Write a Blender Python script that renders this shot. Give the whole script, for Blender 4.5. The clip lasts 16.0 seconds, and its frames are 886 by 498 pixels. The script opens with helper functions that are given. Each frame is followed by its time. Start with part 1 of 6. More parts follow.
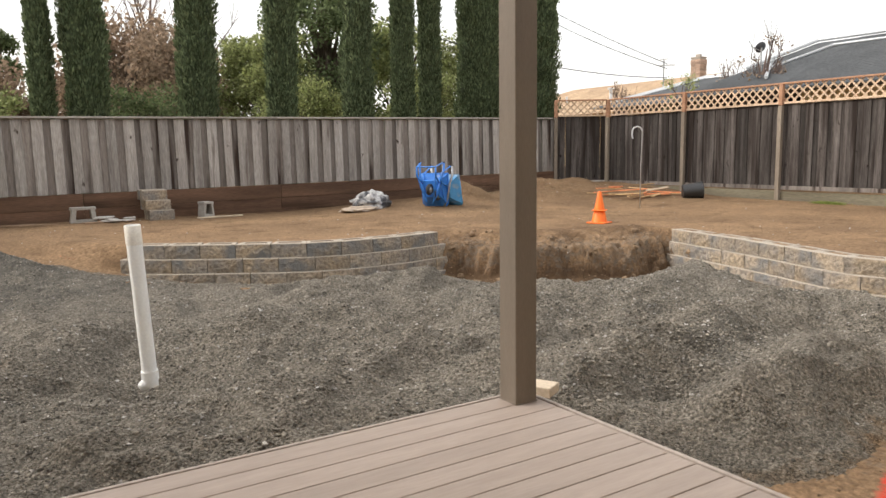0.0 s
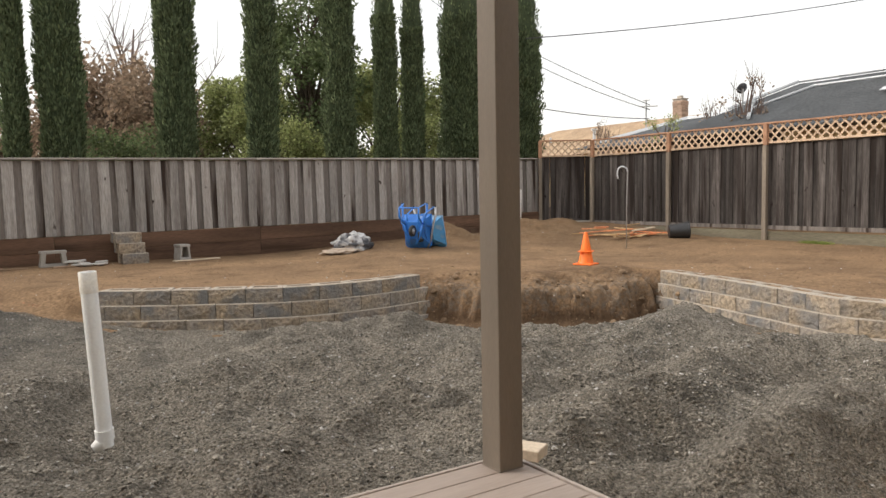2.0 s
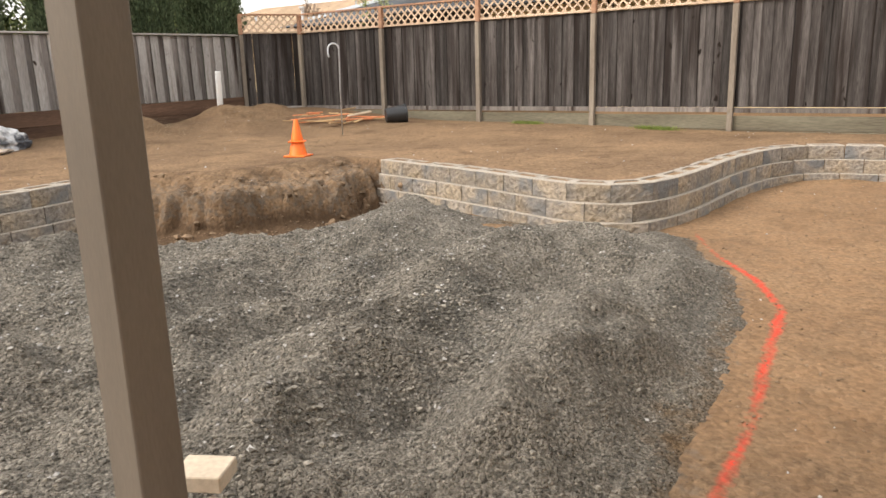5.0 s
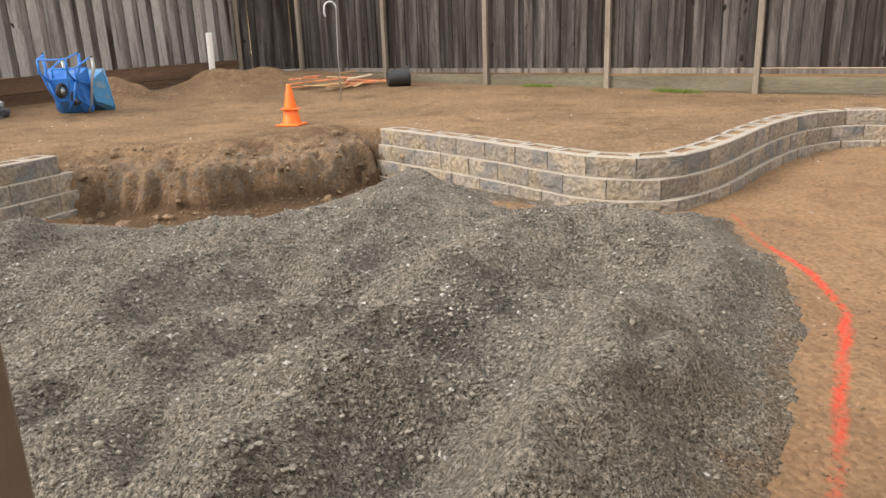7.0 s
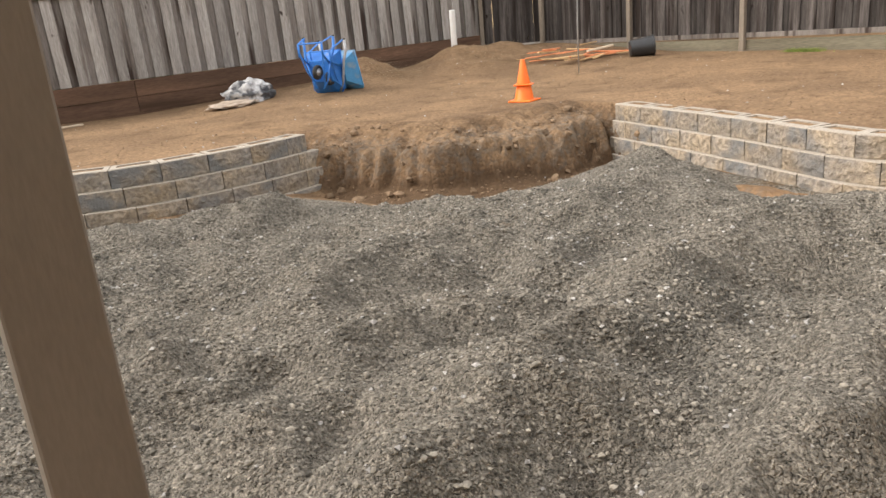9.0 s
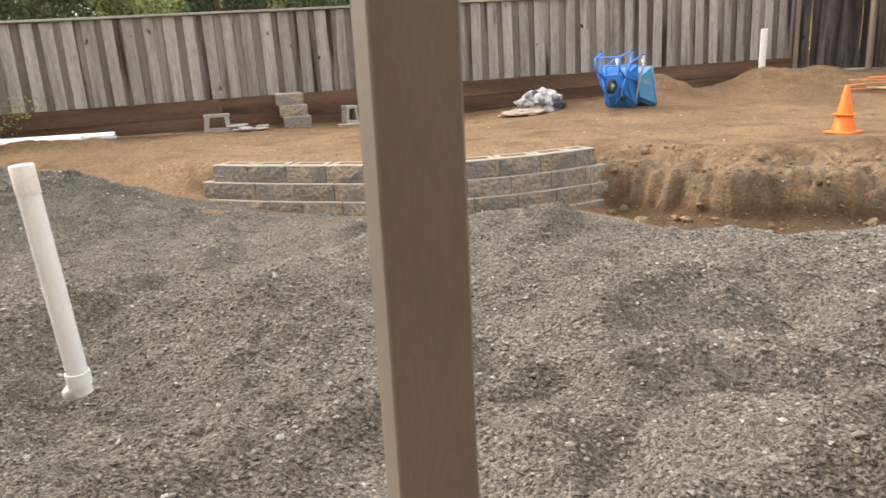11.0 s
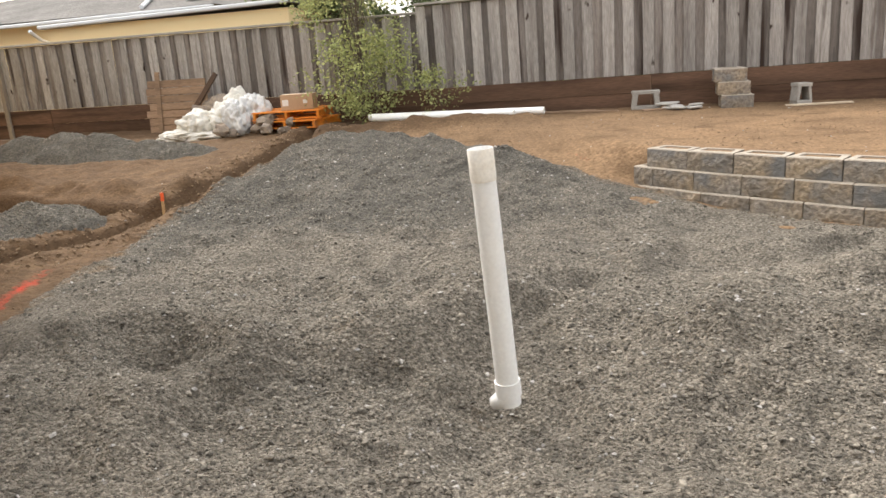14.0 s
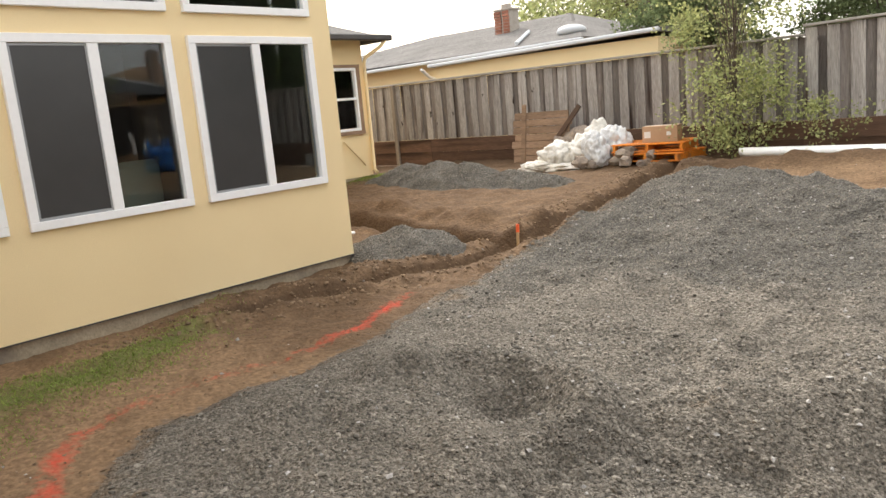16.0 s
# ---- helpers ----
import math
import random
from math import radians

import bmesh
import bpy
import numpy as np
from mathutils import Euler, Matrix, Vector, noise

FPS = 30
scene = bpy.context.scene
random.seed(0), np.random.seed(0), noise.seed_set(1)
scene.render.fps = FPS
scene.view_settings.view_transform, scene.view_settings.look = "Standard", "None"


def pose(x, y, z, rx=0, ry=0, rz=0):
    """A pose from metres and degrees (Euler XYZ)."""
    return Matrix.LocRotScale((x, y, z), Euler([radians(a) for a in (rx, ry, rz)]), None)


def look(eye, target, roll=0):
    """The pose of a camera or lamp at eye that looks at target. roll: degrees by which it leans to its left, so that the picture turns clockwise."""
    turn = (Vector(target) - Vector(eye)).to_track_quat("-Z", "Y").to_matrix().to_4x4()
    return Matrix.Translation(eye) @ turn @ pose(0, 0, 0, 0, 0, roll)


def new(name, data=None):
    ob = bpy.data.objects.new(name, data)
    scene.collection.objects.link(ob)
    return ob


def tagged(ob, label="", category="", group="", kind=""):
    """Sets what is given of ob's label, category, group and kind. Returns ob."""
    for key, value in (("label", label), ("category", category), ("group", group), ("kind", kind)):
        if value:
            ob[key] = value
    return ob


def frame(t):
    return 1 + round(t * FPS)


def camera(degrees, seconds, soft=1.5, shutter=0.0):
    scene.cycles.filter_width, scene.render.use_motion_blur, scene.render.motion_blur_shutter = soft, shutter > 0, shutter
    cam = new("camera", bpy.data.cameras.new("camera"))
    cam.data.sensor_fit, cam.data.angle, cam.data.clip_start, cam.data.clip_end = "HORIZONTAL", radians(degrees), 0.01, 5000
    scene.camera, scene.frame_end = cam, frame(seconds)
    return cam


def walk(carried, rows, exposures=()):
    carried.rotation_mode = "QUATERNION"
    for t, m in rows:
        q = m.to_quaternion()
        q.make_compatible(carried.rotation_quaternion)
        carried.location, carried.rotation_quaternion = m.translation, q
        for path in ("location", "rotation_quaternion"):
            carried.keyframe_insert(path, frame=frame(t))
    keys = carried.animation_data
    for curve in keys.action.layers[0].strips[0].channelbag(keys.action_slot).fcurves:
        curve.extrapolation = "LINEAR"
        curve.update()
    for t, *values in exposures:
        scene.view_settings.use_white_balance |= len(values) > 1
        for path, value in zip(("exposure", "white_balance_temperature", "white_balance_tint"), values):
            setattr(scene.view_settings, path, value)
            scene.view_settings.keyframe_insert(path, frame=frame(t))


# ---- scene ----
cam = camera(61.8, 16.0, shutter=0.14)
PATH = [
    (0, (-0.162, -0.045, 1.45), (0.913, 1.622, 1.195), -0.8),
    (0.5, (-0.17, -0.006, 1.449), (0.888, 1.675, 1.215), -0.9),
    (1, (-0.175, 0.045, 1.445), (0.96, 1.679, 1.243), -1.3),
    (1.5, (-0.084, 0.116, 1.438), (1.096, 1.717, 1.23), -0.9),
    (2, (0.067, 0.217, 1.447), (1.181, 1.871, 1.3), -1.0),
    (2.5, (0.203, 0.317, 1.43), (1.403, 1.905, 1.233), -0.6),
    (3, (0.323, 0.545, 1.437), (1.651, 2.034, 1.304), 0.4),
    (3.5, (0.502, 0.679, 1.41), (1.83, 2.152, 1.155), -1.4),
    (4, (0.732, 0.759, 1.416), (1.986, 2.289, 1.117), -2.6),
    (4.5, (0.948, 0.942, 1.393), (2.404, 2.249, 0.977), -2.2),
    (5, (1.13, 1.149, 1.376), (2.728, 2.258, 0.913), -1.6),
    (5.2, (1.2, 1.189, 1.387), (2.817, 2.281, 0.947), -2.0),
    (7.5, (1.911, 1.6, 1.376), (3.42, 2.755, 0.752), -3.2),
    (8, (2.042, 1.594, 1.4), (3.395, 2.935, 0.792), -4.1),
    (10.5, (2.045, 1.727, 1.363), (2.808, 3.488, 0.8), -4.6),
    (11, (1.913, 1.751, 1.394), (2.41, 3.619, 0.881), -2.8),
    (11.5, (1.79, 1.902, 1.389), (2.079, 3.814, 0.877), -3.0),
    (12, (1.75, 2.055, 1.378), (1.804, 4.002, 0.926), -2.9),
    (12.5, (1.772, 2.228, 1.386), (1.522, 4.153, 0.906), -3.6),
    (13, (1.758, 2.35, 1.388), (1.367, 4.255, 0.921), -5.0),
    (13.5, (1.661, 2.496, 1.383), (1.221, 4.384, 0.894), -4.0),
    (14, (1.56, 2.613, 1.381), (1.04, 4.474, 0.865), -3.9),
    (14.5, (1.487, 2.788, 1.368), (0.677, 4.538, 0.84), -5.5),
    (15, (1.428, 2.938, 1.382), (0.207, 4.458, 0.936), -5.3),
    (15.5, (1.403, 2.968, 1.433), (0.09, 4.428, 1.05), -4.8),
    (16, (1.331, 2.972, 1.413), (0.005, 4.422, 1.041), -5.0),
]
walk(cam, [(t, look(eye, target, roll)) for t, eye, target, roll in PATH], [(0, 0.62), (1.5, 0.46), (3.0, 0.26), (3.5, 0.32), (4.0, 0.62), (4.5, 0.77), (5.2, 0.76), (8, 0.78), (10.5, 1.02), (11.5, 1.1), (13, 1.0), (14.5, 1.02), (16, 1.05)])

# ---- world and light: bright overcast sky ----
world = bpy.data.worlds.new("sky")
scene.world = world
world.use_nodes = True
wn, wl = world.node_tree.nodes, world.node_tree.links
wn.clear()
sky = wn.new("ShaderNodeTexSky")
sky.sky_type = "NISHITA"
sky.sun_disc = False
sky.sun_elevation, sky.sun_rotation = radians(38), radians(305)
sky.dust_density, sky.air_density = 6.0, 1.0
bg_sky = wn.new("ShaderNodeBackground")
bg_sky.inputs["Strength"].default_value = 0.05
wl.new(sky.outputs[0], bg_sky.inputs["Color"])
bg_cloud = wn.new("ShaderNodeBackground")
bg_cloud.inputs["Color"].default_value = (1.0, 0.972, 0.925, 1)
bg_cloud.inputs["Strength"].default_value = 0.8
both = wn.new("ShaderNodeAddShader")
wl.new(bg_sky.outputs[0], both.inputs[0])
wl.new(bg_cloud.outputs[0], both.inputs[1])
w_out = wn.new("ShaderNodeOutputWorld")
wl.new(both.outputs[0], w_out.inputs["Surface"])

sun = new("sun", bpy.data.lights.new("sun", "SUN"))
sun.data.energy, sun.data.angle, sun.data.color = 1.45, radians(22), (1.0, 0.975, 0.94)
sun.matrix_world = look((-16.4, 17.4, 15.6), (0, 6, 0))


# ---- materials ----
def mat(name, c1, c2, scale=4.0, rough=0.8, bump=0.2, bscale=60.0, stretch=(1, 1, 1), fine=0.25, metal=0.0, spec=0.4,
        island=0.0, objrand=0.0, knots=None, dark=None, darkscale=1.0, darkat=0.62, dist=0.01, detail=8.0):
    """Two-scale procedural surface: broad blotches between c1 and c2, fine grain, optional stains, relief."""
    m = bpy.data.materials.new(name)
    m.use_nodes = True
    N, L = m.node_tree.nodes, m.node_tree.links
    b = N["Principled BSDF"]
    co = N.new("ShaderNodeTexCoord")
    mp = N.new("ShaderNodeMapping")
    mp.inputs["Scale"].default_value = stretch
    if objrand or island:
        geo = N.new("ShaderNodeObjectInfo") if objrand else N.new("ShaderNodeNewGeometry")
        rnd = geo.outputs["Random"] if objrand else geo.outputs["Random Per Island"]
        off = N.new("ShaderNodeVectorMath")
        off.operation = "MULTIPLY_ADD"
        L.new(rnd, off.inputs[0])
        off.inputs[1].default_value = (37.0, 53.0, 71.0)
        L.new(co.outputs["Object"], off.inputs[2])
        L.new(off.outputs[0], mp.inputs[0])
    else:
        L.new(co.outputs["Object"], mp.inputs[0])
    n1 = N.new("ShaderNodeTexNoise")
    n1.inputs["Scale"].default_value, n1.inputs["Detail"].default_value = scale, detail
    L.new(mp.outputs[0], n1.inputs["Vector"])
    r1 = N.new("ShaderNodeMapRange")
    r1.inputs["From Min"].default_value, r1.inputs["From Max"].default_value = 0.32, 0.68
    L.new(n1.outputs[0], r1.inputs[0])
    mix = N.new("ShaderNodeMix")
    mix.data_type = "RGBA"
    mix.inputs["A"].default_value, mix.inputs["B"].default_value = (*c1, 1), (*c2, 1)
    L.new(r1.outputs[0], mix.inputs["Factor"])
    col = mix.outputs["Result"]
    n2 = N.new("ShaderNodeTexNoise")
    n2.inputs["Scale"].default_value, n2.inputs["Detail"].default_value = bscale, 6.0
    L.new(mp.outputs[0], n2.inputs["Vector"])
    # fine grain and piece-to-piece variation scale the value
    val = N.new("ShaderNodeMapRange")
    val.inputs["From Min"].default_value, val.inputs["From Max"].default_value = 0.3, 0.7
    val.inputs["To Min"].default_value, val.inputs["To Max"].default_value = 1 - fine, 1 + fine
    L.new(n2.outputs[0], val.inputs[0])
    v = val.outputs[0]
    if objrand or island:
        pv = N.new("ShaderNodeMapRange")
        k = objrand or island
        pv.inputs["To Min"].default_value, pv.inputs["To Max"].default_value = 1 - k, 1 + k
        L.new(rnd, pv.inputs[0])
        mul = N.new("ShaderNodeMath")
        mul.operation = "MULTIPLY"
        L.new(v, mul.inputs[0])
        L.new(pv.outputs[0], mul.inputs[1])
        v = mul.outputs[0]
    sc = N.new("ShaderNodeVectorMath")
    sc.operation = "SCALE"
    L.new(col, sc.inputs[0])
    L.new(v, sc.inputs["Scale"])
    col = sc.outputs[0]
    if dark:
        n3 = N.new("ShaderNodeTexNoise")
        n3.inputs["Scale"].default_value, n3.inputs["Detail"].default_value = darkscale, 9.0
        L.new(mp.outputs[0], n3.inputs["Vector"])
        r3 = N.new("ShaderNodeMapRange")
        r3.inputs["From Min"].default_value, r3.inputs["From Max"].default_value = darkat - 0.06, darkat + 0.08
        L.new(n3.outputs[0], r3.inputs[0])
        mx = N.new("ShaderNodeMix")
        mx.data_type = "RGBA"
        mx.inputs["B"].default_value = (*dark, 1)
        L.new(r3.outputs[0], mx.inputs["Factor"])
        L.new(col, mx.inputs["A"])
        col = mx.outputs["Result"]
    if knots:
        n4 = N.new("ShaderNodeTexNoise")
        n4.inputs["Scale"].default_value, n4.inputs["Detail"].default_value = 7.0, 2.0
        mp2 = N.new("ShaderNodeMapping")
        mp2.inputs["Scale"].default_value = (1, 1, 0.55)
        L.new(mp.inputs[0].links[0].from_socket, mp2.inputs[0])
        L.new(mp2.outputs[0], n4.inputs["Vector"])
        r4 = N.new("ShaderNodeMapRange")
        r4.inputs["From Min"].default_value, r4.inputs["From Max"].default_value = 0.69, 0.75
        L.new(n4.outputs[0], r4.inputs[0])
        mk = N.new("ShaderNodeMix")
        mk.data_type = "RGBA"
        mk.inputs["B"].default_value = (*knots, 1)
        L.new(r4.outputs[0], mk.inputs["Factor"])
        L.new(col, mk.inputs["A"])
        col = mk.outputs["Result"]
    L.new(col, b.inputs["Base Color"])
    b.inputs["Roughness"].default_value, b.inputs["Metallic"].default_value = rough, metal
    b.inputs["Specular IOR Level"].default_value = spec
    if bump:
        bp = N.new("ShaderNodeBump")
        bp.inputs["Strength"].default_value, bp.inputs["Distance"].default_value = bump, dist
        L.new(n2.outputs[0], bp.inputs["Height"])
        L.new(bp.outputs[0], b.inputs["Normal"])
    m["col_socket"] = col.node.name
    return m


def layer(m, attr, color, scale=30.0, lo=0.35, hi=0.6):
    """Lay a second colour (spray paint, dark soil, grass roots) over a material where the mesh attribute and a ragged
    noise say so.
    """
    N, L = m.node_tree.nodes, m.node_tree.links
    b = N["Principled BSDF"]
    old = b.inputs["Base Color"].links[0].from_socket
    at = N.new("ShaderNodeAttribute")
    at.attribute_name = attr
    co = N.new("ShaderNodeTexCoord")
    nz = N.new("ShaderNodeTexNoise")
    nz.inputs["Scale"].default_value, nz.inputs["Detail"].default_value = scale, 6.0
    L.new(co.outputs["Object"], nz.inputs["Vector"])
    ad = N.new("ShaderNodeMath")
    ad.operation = "MULTIPLY_ADD"
    L.new(nz.outputs[0], ad.inputs[0])
    ad.inputs[1].default_value = 0.9
    ad.inputs[2].default_value = -0.45
    sm = N.new("ShaderNodeMath")
    L.new(at.outputs["Fac"], sm.inputs[0])
    L.new(ad.outputs[0], sm.inputs[1])
    mr = N.new("ShaderNodeMapRange")
    mr.inputs["From Min"].default_value, mr.inputs["From Max"].default_value = lo, hi
    L.new(sm.outputs[0], mr.inputs[0])
    mx = N.new("ShaderNodeMix")
    mx.data_type = "RGBA"
    mx.inputs["B"].default_value = (*color, 1)
    L.new(old, mx.inputs["A"])
    L.new(mr.outputs[0], mx.inputs["Factor"])
    L.new(mx.outputs["Result"], b.inputs["Base Color"])
    return m


def pebbled(m, scale, lo, hi, bump, dist):
    """Packed small stones: each cell has its own value and stands proud of its joints."""
    N, L = m.node_tree.nodes, m.node_tree.links
    b = N["Principled BSDF"]
    old = b.inputs["Base Color"].links[0].from_socket
    co = N.new("ShaderNodeTexCoord")
    nz = N.new("ShaderNodeTexNoise")
    nz.inputs["Scale"].default_value, nz.inputs["Detail"].default_value = scale * 0.6, 2.0
    L.new(co.outputs["Object"], nz.inputs["Vector"])
    wv = N.new("ShaderNodeVectorMath")
    wv.operation = "MULTIPLY_ADD"
    L.new(nz.outputs["Color"], wv.inputs[0])
    wv.inputs[1].default_value = (0.9 / scale, 0.9 / scale, 0.9 / scale)
    L.new(co.outputs["Object"], wv.inputs[2])
    vo = N.new("ShaderNodeTexVoronoi")
    vo.inputs["Scale"].default_value = scale
    L.new(wv.outputs[0], vo.inputs["Vector"])
    sp = N.new("ShaderNodeSeparateColor")
    L.new(vo.outputs["Color"], sp.inputs[0])
    mr = N.new("ShaderNodeMapRange")
    mr.inputs["To Min"].default_value, mr.inputs["To Max"].default_value = lo, hi
    L.new(sp.outputs[0], mr.inputs[0])
    sc = N.new("ShaderNodeVectorMath")
    sc.operation = "SCALE"
    L.new(old, sc.inputs[0])
    L.new(mr.outputs[0], sc.inputs["Scale"])
    L.new(sc.outputs[0], b.inputs["Base Color"])
    bp = N.new("ShaderNodeBump")
    bp.invert = True
    bp.inputs["Strength"].default_value, bp.inputs["Distance"].default_value = bump, dist
    L.new(vo.outputs["Distance"], bp.inputs["Height"])
    if b.inputs["Normal"].links:
        L.new(b.inputs["Normal"].links[0].from_socket, bp.inputs["Normal"])
    L.new(bp.outputs[0], b.inputs["Normal"])
    return m


M = {}
M["dirt"] = mat("dirt", (0.264, 0.172, 0.1), (0.18, 0.117, 0.07), 0.9, 0.95, 0.8, 30.0, fine=0.3, spec=0.1, dark=(0.155, 0.1, 0.058), darkscale=2.4, darkat=0.6, dist=0.02)
# darker soil: damp ground by the house, and the bank foot, trenches and fence foot
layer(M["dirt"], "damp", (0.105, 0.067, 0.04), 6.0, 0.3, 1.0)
layer(M["dirt"], "clay", (0.29, 0.172, 0.092), 7.0, 0.35, 1.0)
layer(M["dirt"], "grey", (0.15, 0.135, 0.115), 14.0, 0.4, 0.8)
layer(M["dirt"], "moss", (0.14, 0.15, 0.05), 9.0, 0.4, 1.1)
pebbled(M["dirt"], 30.0, 0.86, 1.14, 0.5, 0.015)
layer(M["dirt"], "paint", (0.62, 0.075, 0.045), 22.0, 0.30, 0.95)
M["gravel"] = mat("gravel", (0.255, 0.227, 0.188), (0.208, 0.185, 0.153), 1.3, 0.95, 0.9, 45.0, fine=0.42, spec=0.12, dark=(0.185, 0.165, 0.137), darkscale=2.2, darkat=0.6, dist=0.02)
# tone of coarse stone, which also paints shade on heap flanks and in a hollow
layer(M["gravel"], "coarse_shade", (0.148, 0.137, 0.119), 5.0, 0.3, 0.95)
layer(M["gravel"], "soil", (0.2, 0.135, 0.08), 9.0, 0.4, 0.9)
pebbled(M["gravel"], 62.0, 0.66, 1.3, 1.0, 0.02)
pebbled(M["gravel"], 140.0, 0.78, 1.22, 0.8, 0.009)
M["stone"] = mat("crushed stone", (0.255, 0.23, 0.19), (0.13, 0.117, 0.098), 30, 0.85, 0.2, 90.0, fine=0.25, island=0.6, spec=0.3)
M["pale_stone"] = mat("pale stone", (0.48, 0.46, 0.43), (0.36, 0.34, 0.32), 30, 0.85, 0.2, 90.0, fine=0.2, island=0.25, spec=0.3)
M["block"] = mat("split face block", (0.35, 0.278, 0.197), (0.25, 0.228, 0.205), 2.4, 0.95, 1.0, 26.0, fine=0.34, objrand=0.15, spec=0.12, dark=(0.19, 0.187, 0.182), darkscale=2.6, darkat=0.57, dist=0.03)
M["block_top"] = mat("toplit block top", (0.41, 0.362, 0.302), (0.335, 0.295, 0.248), 5, 0.95, 0.4, 60.0, fine=0.2, spec=0.15)
M["deck"] = mat("composite decking", (0.38, 0.31, 0.265), (0.335, 0.272, 0.231), 1.6, 0.62, 0.25, 8.0, stretch=(1.2, 9, 9), fine=0.06, objrand=0.05, spec=0.35, dist=0.003)
M["deck_edge"] = mat("deck fascia", (0.42, 0.36, 0.31), (0.36, 0.3, 0.26), 3, 0.6, 0.2, 30, fine=0.1)
M["post_paint"] = mat("taupe paint", (0.196, 0.162, 0.128), (0.172, 0.141, 0.111), 2.5, 0.55, 0.15, 40, stretch=(4, 4, 0.8), fine=0.07, spec=0.35, dist=0.004)
M["offcut"] = mat("pale offcut", (0.62, 0.52, 0.40), (0.52, 0.42, 0.31), 6, 0.85, 0.3, 50, fine=0.14)
M["pvc"] = mat("white pvc", (0.92, 0.92, 0.91), (0.87, 0.87, 0.85), 5, 0.35, 0.05, 60, fine=0.04, spec=0.5, dark=(0.55, 0.50, 0.42), darkscale=6, darkat=0.68)
M["pvc_old"] = mat("soiled pvc", (0.87, 0.85, 0.80), (0.76, 0.70, 0.60), 9, 0.45, 0.05, 60, fine=0.1)
M["board_grey"] = mat("weathered redwood", (0.39, 0.365, 0.34), (0.27, 0.245, 0.226), 2.2, 0.95, 0.8, 22.0, stretch=(5, 5, 0.35), fine=0.3, objrand=0.2, knots=(0.05, 0.035, 0.028), spec=0.12, dark=(0.085, 0.062, 0.05), darkscale=1.5, darkat=0.65, dist=0.01)
# darker copy of the front boards, with the shade of the recess in its colour
M["board_back"] = mat("recess-shaded redwood", (0.25, 0.222, 0.202), (0.16, 0.14, 0.126), 2.2, 0.95, 0.8, 22.0, stretch=(5, 5, 0.35), fine=0.25, objrand=0.3, spec=0.12, dark=(0.05, 0.036, 0.03), darkscale=1.4, darkat=0.6)
M["board_dark"] = mat("stained dark redwood", (0.112, 0.1, 0.093), (0.04, 0.034, 0.031), 2.0, 0.95, 0.8, 20.0, stretch=(5, 5, 0.3), fine=0.35, objrand=0.5, knots=(0.02, 0.015, 0.012), spec=0.12, dark=(0.03, 0.023, 0.02), darkscale=1.2, darkat=0.56)
M["rail"] = mat("grey fence rail", (0.42, 0.395, 0.36), (0.31, 0.28, 0.25), 2, 0.95, 0.5, 24, stretch=(0.5, 4, 4), fine=0.2, objrand=0.1, spec=0.12)
M["fpost"] = mat("fence post", (0.30, 0.255, 0.205), (0.20, 0.165, 0.13), 2, 0.95, 0.5, 24, stretch=(4, 4, 0.4), fine=0.2, objrand=0.12, spec=0.12)
M["kick"] = mat("red brown kickboard", (0.152, 0.090, 0.060), (0.092, 0.056, 0.038), 1.3, 0.9, 0.5, 20, stretch=(0.4, 4, 4), fine=0.22, objrand=0.14, spec=0.15, dark=(0.06, 0.036, 0.024), darkscale=1.0, darkat=0.6)
M["kick_grey"] = mat("grey green kickboard", (0.225, 0.205, 0.15), (0.14, 0.122, 0.088), 1.5, 0.95, 0.5, 20, stretch=(4, 0.4, 4), fine=0.2, objrand=0.12, spec=0.12)
M["lattice"] = mat("new cedar lattice", (0.62, 0.47, 0.34), (0.48, 0.35, 0.245), 4, 0.85, 0.3, 30, fine=0.15, objrand=0.16, spec=0.15)
M["lattice_frame"] = mat("cedar lattice frame", (0.46, 0.27, 0.17), (0.34, 0.19, 0.12), 3, 0.85, 0.3, 30, stretch=(3, 0.5, 3), fine=0.15, objrand=0.1, spec=0.15)
M["stucco"] = mat("tan stucco", (0.87, 0.70, 0.415), (0.83, 0.66, 0.385), 0.8, 0.92, 0.45, 130, fine=0.05, spec=0.15, dist=0.004)
M["concrete"] = mat("grey concrete", (0.40, 0.335, 0.245), (0.31, 0.26, 0.19), 3, 0.95, 0.5, 50, fine=0.18, spec=0.15, dark=(0.2, 0.17, 0.14), darkscale=2)
M["vinyl"] = mat("white vinyl", (0.93, 0.93, 0.93), (0.9, 0.9, 0.9), 3, 0.4, 0.0, 30, fine=0.02, spec=0.45)
M["alu"] = mat("grey aluminium screen frame", (0.38, 0.39, 0.40), (0.34, 0.35, 0.36), 3, 0.45, 0.0, 30, fine=0.04, metal=0.4)
M["screen"] = mat("insect screen", (0.05, 0.05, 0.05), (0.042, 0.042, 0.042), 3, 0.28, 0.0, 400, fine=0.05, spec=0.5)
M["room"] = mat("room with dimness in colour", (0.12, 0.11, 0.10), (0.09, 0.085, 0.08), 1, 0.9, 0.1, 20, fine=0.1)
M["cushion"] = mat("sage green upholstery", (0.36, 0.40, 0.33), (0.31, 0.35, 0.29), 4, 0.9, 0.2, 60, fine=0.1)
M["dark_wood"] = mat("dark stained wood", (0.10, 0.055, 0.035), (0.06, 0.035, 0.022), 3, 0.5, 0.2, 30, fine=0.15)
M["shingle"] = mat("charcoal shingle", (0.095, 0.10, 0.105), (0.07, 0.074, 0.078), 1.0, 0.95, 0.7, 16, fine=0.3, objrand=0.1, spec=0.2, island=0.0)
